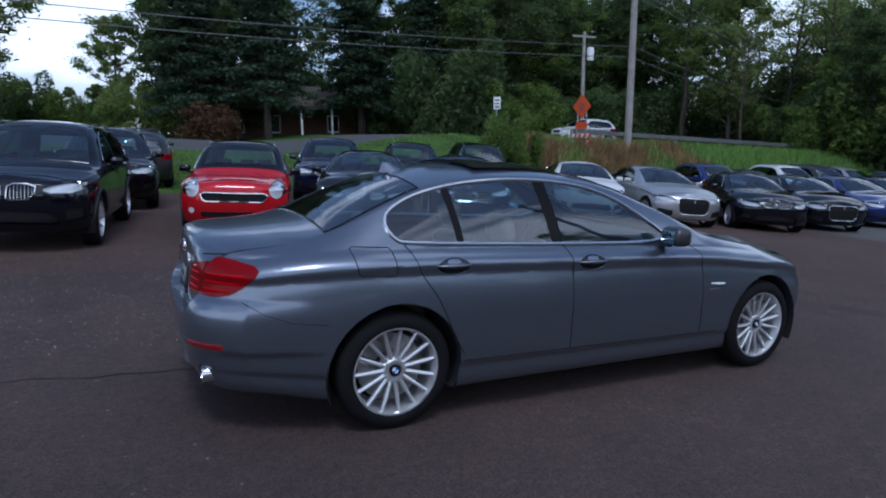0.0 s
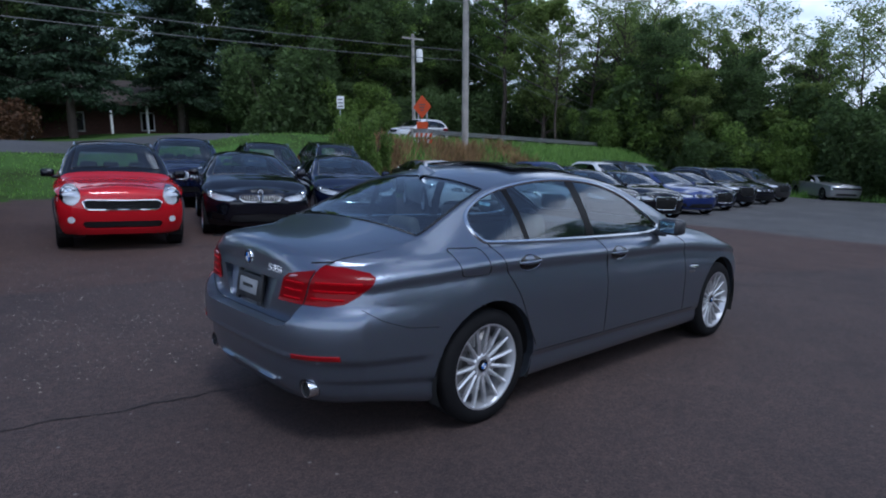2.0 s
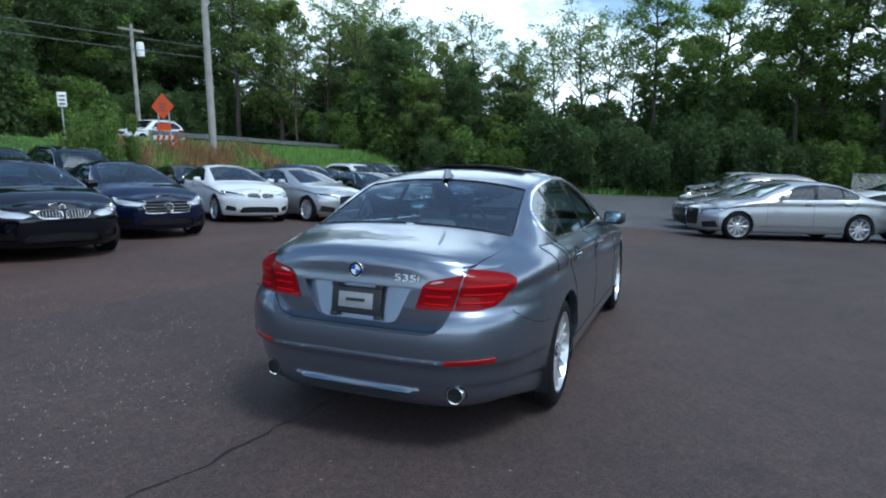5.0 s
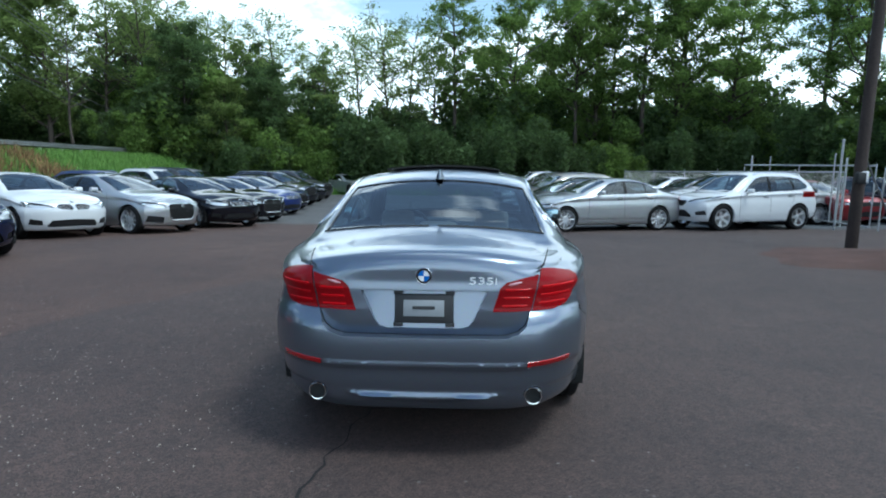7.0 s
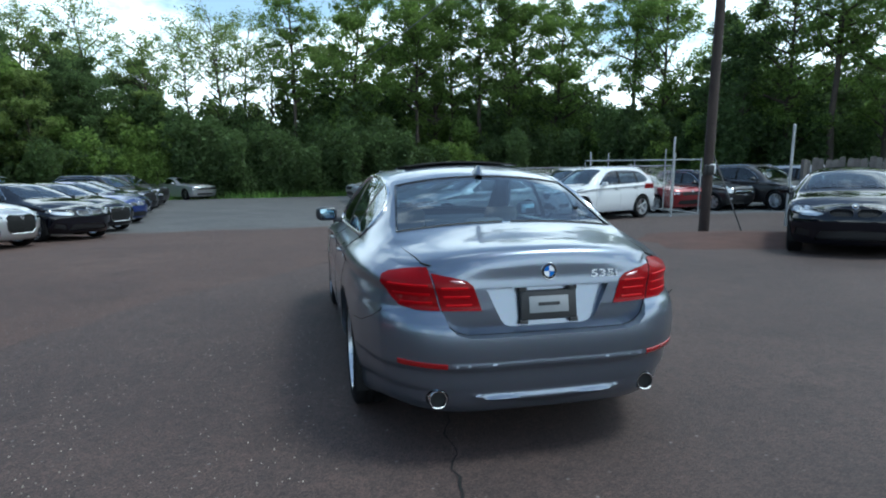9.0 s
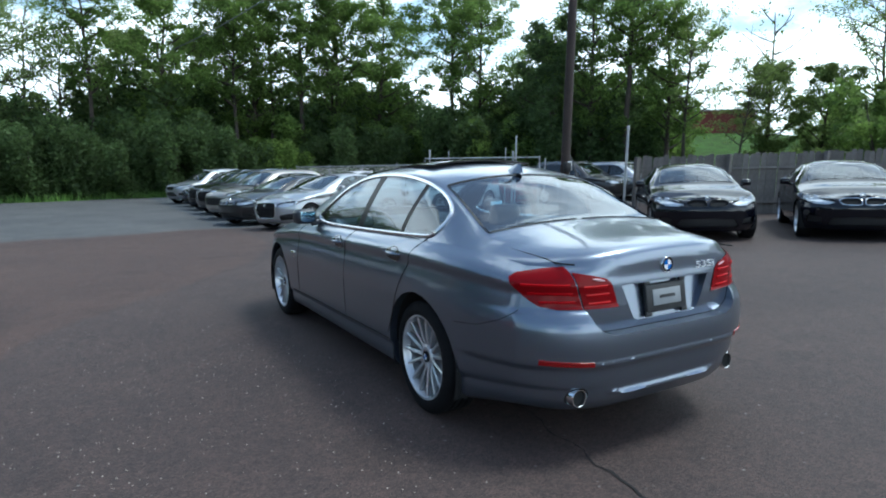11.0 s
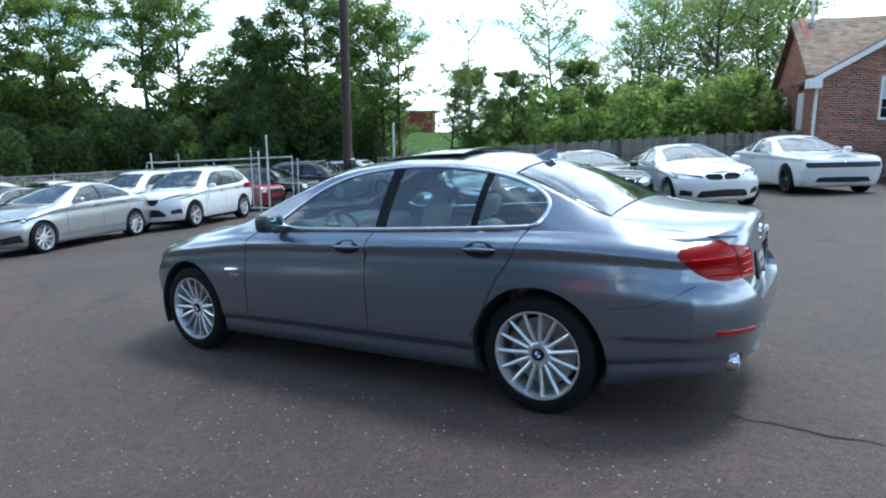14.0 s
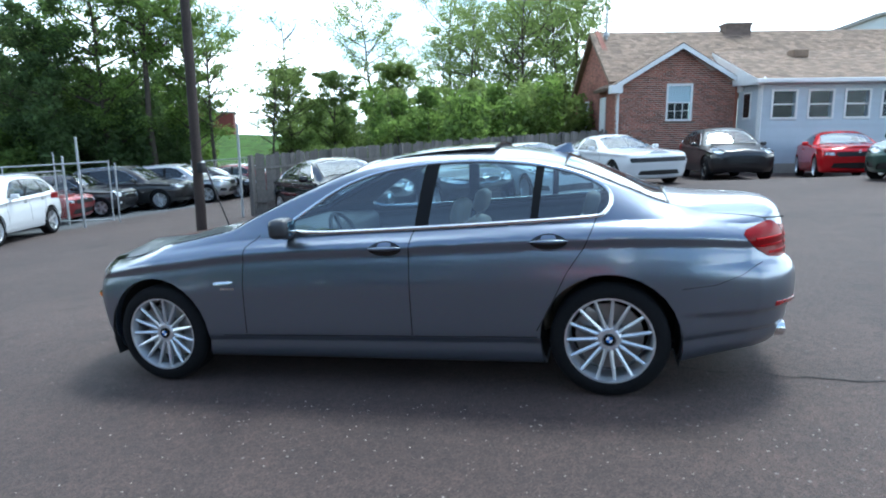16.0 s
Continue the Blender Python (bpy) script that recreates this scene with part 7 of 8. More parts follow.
# loose grit and bits of leaf on the asphalt
gv_, gf_ = [], []
for k in range(6500):
    x, y = float(wr.normal(-2.6, 2.8)), float(wr.normal(1.6, 3.0))
    if (-2.6 < x < 2.4 and abs(y) < 1.0) or y < -0.4 * (1 + 0.5 * math.sin(3 * x)) or (x < -2.4 and y < 1.1):
        continue
    q, a = float(wr.uniform(0.003, 0.0095)), float(wr.uniform(0, 6.28))
    z = lie(x, y)
    i = len(gv_)
    gv_ += [(x + q * math.cos(a + b), y + q * math.sin(a + b) * 0.7, z - 0.001) for b in (0, 1.57, 3.14, 4.71)] + [(x, y, z + q * 0.7)]
    gf_ += [(i, i + 1, i + 4), (i + 1, i + 2, i + 4), (i + 2, i + 3, i + 4), (i + 3, i, i + 4)]
me_ = bpy.data.meshes.new("grit")
me_.from_pydata(gv_, [], gf_)
M["grit"] = material("pale_grit", (0.26, 0.23, 0.19), 0.9, island=0.5)
me_.materials.append(M["grit"])
tagged(new("grit", me_), "pale grit and leaf bits on the asphalt", "grit", kind="stuff")


# ---- brick and siding building in the south ----
BO, BA = Vector((-1.745, -21.0, 0.14)), radians(13.5)
BU, BN = Vector((-math.cos(BA), -math.sin(BA), 0)), Vector((-math.sin(BA), math.cos(BA), 0))
# local x runs along the front, y points out towards the lot, z up
BM = Matrix(((BU.x, BN.x, 0, BO.x), (BU.y, BN.y, 0, BO.y), (0, 0, 1, BO.z), (0, 0, 0, 1)))
building = thing("office_building", "low brick and pale blue siding office with a brown shingle roof", "building")


def bpart(name, bm, mat, label="", parent=None, smooth=0):
    """A part of the office, given in its local frame."""
    bmesh.ops.transform(bm, matrix=BM, verts=bm.verts)
    bmesh.ops.recalc_face_normals(bm, faces=bm.faces)
    return part(name, bm, mat, parent or building, label, smooth)


# brick gable wall with a window opening
G0, G1, EZ, PZ, PX = 0.0, 4.55, 3.28, 4.63, 2.26
wx0, wx1, wz0, wz1 = 1.86, 2.85, 1.89, 3.26


def wall_with_hole(outline_top, x0, x1, y0, y1, hx0, hx1, hz0, hz1):
    bm = bmesh.new()
    for a, b, z0, z1 in ((x0, hx0, 0, None), (hx1, x1, 0, None), (hx0, hx1, 0, hz0), (hx0, hx1, hz1, None)):
        pts = [(a, z0), (b, z0)]
        if z1 is None:
            pts += [(b, outline_top(b))] + [(x, outline_top(x)) for x in (PX,) if a < x < b] + [(a, outline_top(a))]
        else:
            pts += [(b, z1), (a, z1)]
        add_poly(bm, pts, y1 - y0, Matrix(((1, 0, 0, 0), (0, 0, 1, y0), (0, 1, 0, 0), (0, 0, 0, 1))))
    return bm


gable_top = lambda x: EZ + (PZ - EZ) * (1 - abs(x - PX) / (PX - G0 if x < PX else G1 - PX))
bpart("gable_wall", wall_with_hole(gable_top, G0, G1, -0.25, -0.012, wx0, wx1, wz0, wz1), M["mortar"], "brick gable wall")


def brick_field(x0, x1, top, hole, z0=0.0):
    """Courses of bricks, each with its own edges, proud of the mortar."""
    rr = random.Random(8)
    verts, faces = [], []
    z, row = z0, 0
    while z < max(PZ, 5.8):
        x = x0 - (0.1075 if row % 2 else 0)
        while x < x1:
            a, b = max(x, x0) + 0.008, min(x + 0.215, x1) - 0.008
            lim = min(top(a), top(b))
            pieces = [(a, b)]
            if hole and b > hole[0] and a < hole[1] and z + 0.065 > hole[2] and z < hole[3]:
                pieces = [(a, hole[0]), (hole[1], b)]
            for a, b in pieces:
                if b - a < 0.02 or z + 0.065 > lim:
                    continue
                d = rr.uniform(-0.001, 0.002)
                i = len(verts)
                verts += [(u, v, w) for u in (a, b) for v in (-0.03, d) for w in (z, z + 0.059)]
                faces += [tuple(i + q for q in f) for f in ((2, 3, 7, 6), (0, 2, 6, 4), (1, 5, 7, 3), (0, 1, 3, 2), (4, 6, 7, 5))]
            x += 0.215
        z += 0.075
        row += 1
    bm = bmesh.new()
    vs = [bm.verts.new(v) for v in verts]
    for f in faces:
        bm.faces.new([vs[i] for i in f])
    return bm


ob = bpart("brickwork", brick_field(G0, G1, gable_top, (wx0, wx1, wz0 - 0.08, wz1)), M["brick_wall"], "red brickwork in running bond")
tagged(ob, kind="stuff")
# side wall, facing east, and its bricks
sw = bmesh.new()
add_poly(sw, [(-0.25, 0), (-0.25, 3.28), (-4.2, 5.85), (-8.2, 3.28), (-8.2, 0)], 0.2, Matrix(((0, 0, 1, 0.0), (1, 0, 0, 0), (0, 1, 0, 0), (0, 0, 0, 1))))
bpart("side_wall", sw, M["brick_wall"], "brick side wall")
for y in (-2.2, -5.4):
    b = bmesh.new()
    add_box(b, (-0.05, y - 0.45, 1.5), (0.02, y + 0.45, 2.9))
    bpart("side_window", b, M["trim"], "white side window")
rs_ = brick_field(-8.2, -0.02, lambda y: 3.45 + 2.4 * (1 - abs(y + 4.2) / 4.0) - 0.1, None)
bmesh.ops.transform(rs_, matrix=Matrix(((0, -1, 0, 0), (1, 0, 0, 0), (0, 0, 1, 0), (0, 0, 0, 1))), verts=rs_.verts)
tagged(bpart("brickwork", rs_, M["brick_wall"]), kind="stuff")


def sash_window(x0, x1, z0, z1, y, grid=True, blind=0.0, m=None):
    """A white sash window: frame, sill, panes; y is the wall's face."""
    t = m or Matrix()
    fr = bmesh.new()
    for lo, hi in (((x0 - 0.07, y - 0.05, z0 - 0.07), (x0, y + 0.03, z1 + 0.07)), ((x1, y - 0.05, z0 - 0.07), (x1 + 0.07, y + 0.03, z1 + 0.07)),
                   ((x0, y - 0.05, z1), (x1, y + 0.03, z1 + 0.07)), ((x0, y - 0.05, z0 - 0.07), (x1, y + 0.03, z0))):
        add_box(fr, lo, hi)
    zm = (z0 + z1) / 2
    add_box(fr, (x0, y - 0.05, zm - 0.025), (x1, y + 0.012, zm + 0.025))
    if grid:
        for k in (1, 2):
            x = x0 + (x1 - x0) * k / 3
            add_box(fr, (x - 0.01, y - 0.045, z0), (x + 0.01, y - 0.02, zm - 0.025))
        add_box(fr, (x0, y - 0.045, (z0 + zm) / 2 - 0.01), (x1, y - 0.02, (z0 + zm) / 2 + 0.01))
    bmesh.ops.transform(fr, matrix=t, verts=fr.verts)
    f = bpart("window_frame", fr, M["trim"], "white window frame")
    for a, b in ((z0, zm), (zm, z1)):
        g = bmesh.new()
        add_box(g, (x0, y - 0.04, a), (x1, y - 0.034, b))
        bmesh.ops.transform(g, matrix=t, verts=g.verts)
        bpart("window_pane", g, M["pane"], "", f)
    bk = bmesh.new()
    add_box(bk, (x0, y - 0.22, z0), (x1, y - 0.20, z1))
    bmesh.ops.transform(bk, matrix=t, verts=bk.verts)
    bpart("room_dark", bk, M["dark_room"], "", f)
    if blind > 0:
        bl = bmesh.new()
        add_box(bl, (x0, y - 0.062, z1 - (z1 - z0) * blind), (x1, y - 0.056, z1))
        bmesh.ops.transform(bl, matrix=t, verts=bl.verts)
        bpart("window_blind", bl, M["blind"], "pale drawn blind", f)


sash_window(wx0 + 0.07, wx1 - 0.07, wz0 + 0.07, wz1 - 0.07, -0.02, True, 0.5)
for xa, xb in ((G0 - 0.004, G0 + 0.11), (G1 - 0.11, G1)):
    bpart("brick_corner", box((xa, -0.03, 0.0), (xb, 0.004, EZ - 0.02)), M["brick_wall"])
sl = box((wx0 - 0.08, -0.1, wz0 - 0.09), (wx1 + 0.08, 0.05, wz0 - 0.01))
bpart("window_sill", sl, M["grey_brick"], "brick window sill")

# siding wing, standing forward of the brick
SD, S0, S1, SZ = 1.6, 4.62, 15.0, 3.12
wins = [(5.10 + 1.285 * k, 5.89 + 1.285 * k) for k in range(7)]
edges = [S0] + [v for w in wins for v in w] + [S1]
for k in range(len(edges) - 1):
    if k % 2 == 0:
        bpart("wall_pier", box((edges[k], SD - 0.2, 0.3), (edges[k + 1], SD - 0.02, SZ)), M["siding"])
    else:
        bpart("wall_apron", box((edges[k], SD - 0.2, 0.3), (edges[k + 1], SD - 0.02, 1.95)), M["siding"])
        bpart("wall_header", box((edges[k], SD - 0.2, 2.85), (edges[k + 1], SD - 0.02, SZ)), M["siding"])
for k in range(25):
    z = 0.32 + k * 0.125
    if z + 0.125 > SZ + 0.03:
        break
    spans = [(S0, S1)]
    if z + 0.125 > 1.88 and z < 2.92:
        spans = [(S0, wins[0][0] - 0.07)] + [(wins[q][1] + 0.07, wins[q + 1][0] - 0.07) for q in range(len(wins) - 1)] + [(wins[-1][1] + 0.07, S1)]
    for a, b in spans:
        sb = bmesh.new()
        vs = [sb.verts.new(p) for p in ((a, SD - 0.02, z), (b, SD - 0.02, z), (b, SD + 0.012, z), (a, SD + 0.012, z), (a, SD - 0.02, z + 0.125), (b, SD - 0.02, z + 0.125), (b, SD - 0.012, z + 0.125), (a, SD - 0.012, z + 0.125))]
        for q in ((0, 1, 2, 3), (3, 2, 6, 7), (4, 7, 6, 5), (0, 3, 7, 4), (1, 5, 6, 2)):
            sb.faces.new([vs[i] for i in q])
        bpart("siding_board", sb, M["siding"])
for a, b in wins:
    sash_window(a, b, 1.95, 2.85, SD, False, 0.0)
# the wing's short return wall with its narrow window
bpart("return_wall", box((S0 - 0.02, 0.0, 0.3), (S0 + 0.12, SD - 0.2, SZ)), M["siding"], "siding return wall")
for k in range(25):
    z = 0.32 + k * 0.125
    if z + 0.125 > SZ + 0.03:
        break
    bpart("siding_board", box((S0 - 0.035 - 0.004 * (k % 2), 0.0, z), (S0 - 0.02, SD, z + 0.122)), M["siding"])
bpart("return_window", box((S0 - 0.06, 0.45, 1.9), (S0 - 0.03, 1.05, 2.88)), M["trim"], "narrow white window")
bpart("return_pane", box((S0 - 0.07, 0.52, 1.97), (S0 - 0.055, 0.98, 2.81)), M["gloss_black"])
bpart("foundation", box((S0 - 0.03, 0.02, -0.1), (S1, SD + 0.03, 0.32)), M["concrete"], "pale concrete footing")
bpart("corner_trim", box((S0 - 0.05, SD - 0.06, 0.3), (S0 + 0.08, SD + 0.025, SZ)), M["trim"], "white corner board")
bpart("wing_soffit", box((S0 - 0.35, SD - 0.1, SZ), (S1, SD + 0.42, SZ + 0.05)), M["trim"], "white soffit")
bpart("gutter", box((S0 - 0.35, SD + 0.36, SZ + 0.0), (S1, SD + 0.48, SZ + 0.14), None, 0.02), M["trim"], "white gutter")


def roof_slab(p0, p1, p2, p3, name, label, rows):
    """A sloped roof from eave edge p0-p1 to ridge edge p3-p2, covered with courses of shingles."""
    p0, p1, p2, p3 = (Vector(p) for p in (p0, p1, p2, p3))
    nrm = (p1 - p0).cross(p3 - p0).normalized()
    if nrm.z < 0:
        nrm = -nrm
    bm = bmesh.new()
    a = [bm.verts.new(p) for p in (p0, p1, p2, p3)]
    b = [bm.verts.new(p - nrm * 0.12) for p in (p0, p1, p2, p3)]
    bm.faces.new(a), bm.faces.new(b[::-1])
    for k in range(4):
        bm.faces.new((a[k], b[k], b[(k + 1) % 4], a[(k + 1) % 4]))
    slab = bpart(name, bm, M["shingle"], label)
    rr = random.Random(3)
    sh = bmesh.new()
    for r in range(rows):
        f0, f1 = r / rows, (r + 1.15) / rows
        l0, l1 = p0.lerp(p3, f0), p1.lerp(p2, f0)
        u0, u1 = p0.lerp(p3, min(1, f1)), p1.lerp(p2, min(1, f1))
        n = max(2, int((l1 - l0).length / 0.22))
        off = rr.random()
        cuts = [0.0] + [min(1, max(0, (k + off) / n)) for k in range(n)] + [1.0]
        for c0, c1 in zip(cuts, cuts[1:]):
            if c1 - c0 < 0.2 / n:
                continue
            lift = 0.009 + rr.uniform(0, 0.006)
            q = [l0.lerp(l1, c0 + 0.02 / n) + nrm * lift, l0.lerp(l1, c1 - 0.02 / n) + nrm * lift, u0.lerp(u1, c1 - 0.02 / n) + nrm * 0.004, u0.lerp(u1, c0 + 0.02 / n) + nrm * 0.004]
            vs = [sh.verts.new(p) for p in q] + [sh.verts.new(q[0] - nrm * 0.015), sh.verts.new(q[1] - nrm * 0.015)]
            sh.faces.new(vs[:4])
            sh.faces.new((vs[4], vs[5], vs[1], vs[0]))
    tagged(bpart("shingles", sh, M["shingle"], "", slab), kind="stuff")


RZ, RD = 5.78, -4.2
roof_slab((-0.25, -0.30, 3.40), (S1, -0.30, 3.40), (S1, RD, RZ), (-0.25, RD, RZ), "roof", "brown shingle main roof", 28)
roof_slab((S0 - 0.28, SD + 0.42, SZ + 0.12), (S1, SD + 0.42, SZ + 0.12), (S1, -2.1, 4.66), (S0 - 0.28, -2.1, 4.66), "roof", "brown shingle wing roof", 20)
sf = bmesh.new()
add_poly(sf, [(SD + 0.44, SZ + 0.10), (SD + 0.44, SZ - 0.06), (0.0, SZ + 0.02), (-0.4, SZ + 0.3), (-2.1, 4.5), (-2.1, 4.62)], 0.05, Matrix(((0, 0, 1, S0 - 0.31), (1, 0, 0, 0), (0, 1, 0, 0), (0, 0, 0, 1))))
bpart("wing_fascia", sf, M["trim"], "white boarded end of the wing roof")
roof_slab((S1, -8.4, 3.2), (-0.25, -8.4, 3.2), (-0.25, RD, RZ), (S1, RD, RZ), "roof", "brown shingle rear roof", 20)
roof_slab((-0.28, 0.35, EZ - 0.08), (-0.28, -3.0, EZ - 0.08), (PX, -3.0, PZ + 0.10), (PX, 0.35, PZ + 0.10), "roof", "brown shingle gable roof", 14)
roof_slab((G1 + 0.28, -3.0, EZ - 0.08), (G1 + 0.28, 0.35, EZ - 0.08), (PX, 0.35, PZ + 0.10), (PX, -3.0, PZ + 0.10), "roof", "brown shingle gable roof", 14)
for xa, za, xb, zb_ in ((-0.30, EZ - 0.14, PX, PZ + 0.04), (G1 + 0.30, EZ - 0.14, PX, PZ + 0.04)):
    fb = bmesh.new()
    vs = [fb.verts.new(p) for p in ((xa, 0.36, za - 0.16), (xb, 0.36, zb_ - 0.16), (xb, 0.36, zb_ + 0.02), (xa, 0.36, za + 0.02), (xa, 0.40, za - 0.16), (xb, 0.40, zb_ - 0.16), (xb, 0.40, zb_ + 0.02), (xa, 0.40, za + 0.02))]
    for q in ((0, 1, 2, 3), (7, 6, 5, 4), (0, 4, 5, 1), (3, 2, 6, 7), (0, 3, 7, 4), (1, 5, 6, 2)):
        fb.faces.new([vs[i] for i in q])
    bpart("bargeboard", fb, M["trim"], "white bargeboard")
for x in (-0.32, G1 - 0.05):
    bpart("eave_return", box((x, -0.1, EZ - 0.36), (x + 0.42, 0.38, EZ - 0.06), None, 0.01), M["trim"], "white boxed eave")
for x, y in ((-0.02, 0.06), (S0 - 0.02, SD + 0.08)):
    dp = bmesh.new()
    add_tube(dp, [(x, y + 0.25, 3.3), (x + 0.02, y + 0.1, 3.1), (x + 0.04, y, 2.9), (x + 0.04, y, 0.15), (x + 0.04, y + 0.2, 0.05)], 0.045, 8)
    bpart("downpipe", dp, M["trim"], "white downpipe", smooth=50)
ch = bmesh.new()
add_box(ch, (5.55, RD - 0.35, 5.2), (6.6, RD + 0.35, 6.02))
add_box(ch, (5.50, RD - 0.40, 5.98), (6.65, RD + 0.40, 6.07))
bpart("chimney", ch, M["grey_brick"], "wide weathered brick chimney")
vp = bmesh.new()
add_lathe(vp, [(0.05, 5.3), (0.05, 6.75), (0.001, 6.75)], 8, "z", (0.35, RD + 0.6, 0))
add_lathe(vp, [(0.14, 5.55), (0.06, 5.75)], 8, "z", (0.35, RD + 0.6, 0))
bpart("vent_pipe", vp, M["galv"], "thin roof vent pipe", smooth=40)
bpart("roof_vent", box((7.0, -1.5, 4.28), (7.6, -0.95, 4.60), None, 0.05), M["shingle"], "low brown roof vent")

# tall white metal hall behind the office
hall = thing("metal_hall", "tall white metal hall with a low rounded gable", "building")
hm = bmesh.new()
prof = [(11.5, 0), (11.5, 5.2), (13.0, 6.3), (15.5, 7.2), (19.5, 7.9), (23.5, 7.2), (26, 6.0), (26, 0)]
add_poly(hm, prof, 18.0, Matrix(((1, 0, 0, 0), (0, 0, -1, -9.5), (0, 1, 0, 0), (0, 0, 0, 1))))
bmesh.ops.transform(hm, matrix=BM, verts=hm.verts)
bmesh.ops.recalc_face_normals(hm, faces=hm.faces)
part("hall_wall", hm, M["metal_white"], hall, smooth=0)
he = bmesh.new()
add_tube(he, [(x, -9.4, z + 0.05) for x, z in prof[1:-1]], 0.13, 6)
bmesh.ops.transform(he, matrix=BM, verts=he.verts)
part("eave_trim", he, M["concrete"], hall, "grey eave trim")

# ---- wooden fence ----
fence = thing("wooden_fence", "weathered grey board fence behind parked cars", "fence")
FA, FB = Vector((7.72, -10.55, 0)), Vector((-1.3, -21.2, 0))
fl = (FB - FA).length
fd = (FB - FA).normalized()
fang = math.degrees(math.atan2(fd.y, fd.x))
shapes = []
for k in range(4):
    bb = bmesh.new()
    add_poly(bb, [(0, 0), (0.135, 0), (0.135, 1.58 + 0.02 * k), (0.11, 1.62 + 0.015 * k), (0.02, 1.60 + 0.02 * k), (0, 1.57)], 0.02, pose(0, 0, 0, 90, 0, 0))
    shapes.append(mesh_of("board", bb, M["fence_wood"], 0))
nb = int(fl / 0.142)
for k in range(nb):
    p = FA + fd * (k * 0.142)
    ob = new("board", shapes[(k * 7) % 4])
    ob.parent = fence
    ob.matrix_basis = Matrix.Translation((p.x, p.y, lie(p.x, p.y) - 0.03 + 0.012 * math.sin(k * 1.7))) @ pose(0, 0, 0, 0, 0.6 * math.sin(k * 2.3), fang)
nrm = Vector((-fd.y, fd.x, 0))
for z in (0.35, 1.25):
    rl = bmesh.new()
    add_tube(rl, [FA + Vector((0, 0, lie(FA.x, FA.y) + z)) - nrm * 0.05, FB + Vector((0, 0, lie(FB.x, FB.y) + z)) - nrm * 0.05], 0.04, 4)
    part("rail", rl, M["fence_wood"], fence, "", 0)
for k in range(7):
    p = FA + fd * (fl * k / 6) - nrm * 0.1
    part("post", box((p.x - 0.05, p.y - 0.05, lie(p.x, p.y) - 0.1), (p.x + 0.05, p.y + 0.05, lie(p.x, p.y) + 1.6)), M["fence_wood"], fence, "", 0)

# ---- chain-link enclosure and its gate ----
link = thing("chain_link_fence", "galvanised chain-link fence with tall steel posts", "fence")
posts = [(13.2, -10.55, 2.55), (12.9, -11.6, 1.75), (14.8, -11.6, 2.1), (17.3, -11.3, 1.75), (20.4, -11.1, 2.3), (23.4, -10.9, 1.75), (27, -10.6, 1.75), (31, -10.2, 1.75), (35.5, -9.6, 1.75),
         (12.9, -23.5, 1.75), (16.5, -24.5, 1.75), (20, -25, 1.75), (7.85, -10.3, 2.4)]
for x, y, hgt in posts:
    b = bmesh.new()
    r = 0.034 if hgt > 2 else 0.022
    add_lathe(b, [(r, -0.2), (r, hgt), (r * 1.15, hgt), (r * 1.15, hgt + 0.03), (0.001, hgt + 0.05)], 10, "z", (x, y, lie(x, y)))
    part("post", b, M["galv"], link, "steel post")


def mesh_panel(x0, y0, x1, y1, z0, z1):
    """Woven wire as two sets of slanted wires, and a top rail."""
    ln = math.hypot(x1 - x0, y1 - y0)
    ux, uy = (x1 - x0) / ln, (y1 - y0) / ln
    g0, g1 = lie(x0, y0), lie(x1, y1)
    g = lambda d: g0 + (g1 - g0) * d / ln
    hgt = z1 - z0
    verts, faces = [], []
    w = 0.0022
    for s in (1, -1):
        k = -hgt
        while k < ln:
            a, b = k, k + hgt
            za, zb_ = (z0, z1) if s > 0 else (z1, z0)
            fa, fb_ = max(0, -a / hgt), min(1, (ln - a) / hgt)
            if fb_ > fa:
                pa = (x0 + ux * (a + hgt * fa), y0 + uy * (a + hgt * fa), g(a + hgt * fa) + za + (zb_ - za) * fa)
                pb = (x0 + ux * (a + hgt * fb_), y0 + uy * (a + hgt * fb_), g(a + hgt * fb_) + za + (zb_ - za) * fb_)
                i = len(verts)
                verts += [(pa[0], pa[1], pa[2] - w), (pb[0], pb[1], pb[2] - w), (pb[0] - uy * w, pb[1] + ux * w, pb[2] + w), (pa[0] - uy * w, pa[1] + ux * w, pa[2] + w),
                          (pb[0] + uy * w, pb[1] - ux * w, pb[2] + w), (pa[0] + uy * w, pa[1] - ux * w, pa[2] + w)]
                faces += [(i, i + 1, i + 2, i + 3), (i + 3, i + 2, i + 4, i + 5), (i + 5, i + 4, i + 1, i)]
            k += 0.075
    me = bpy.data.meshes.new("wire_mesh")
    me.from_pydata(verts, [], faces)
    me.materials.append(M["galv"])
    ob = new("wire_mesh", me)
    ob.parent = link
    tagged(ob, kind="stuff")
    rb = bmesh.new()
    add_tube(rb, [(x0, y0, g0 + z1), (x1, y1, g1 + z1)], 0.024, 6)
    part("top_rail", rb, M["galv"], link)


mesh_panel(14.8, -11.6, 20.4, -11.1, 0.05, 1.7)
mesh_panel(20.4, -11.1, 27, -10.6, 0.05, 1.7)
mesh_panel(27, -10.6, 35.5, -9.6, 0.05, 1.7)
mesh_panel(12.9, -23.5, 20, -25.0, 0.05, 1.7)
mesh_panel(8.2, -22.0, 12.9, -23.5, 0.05, 1.7)
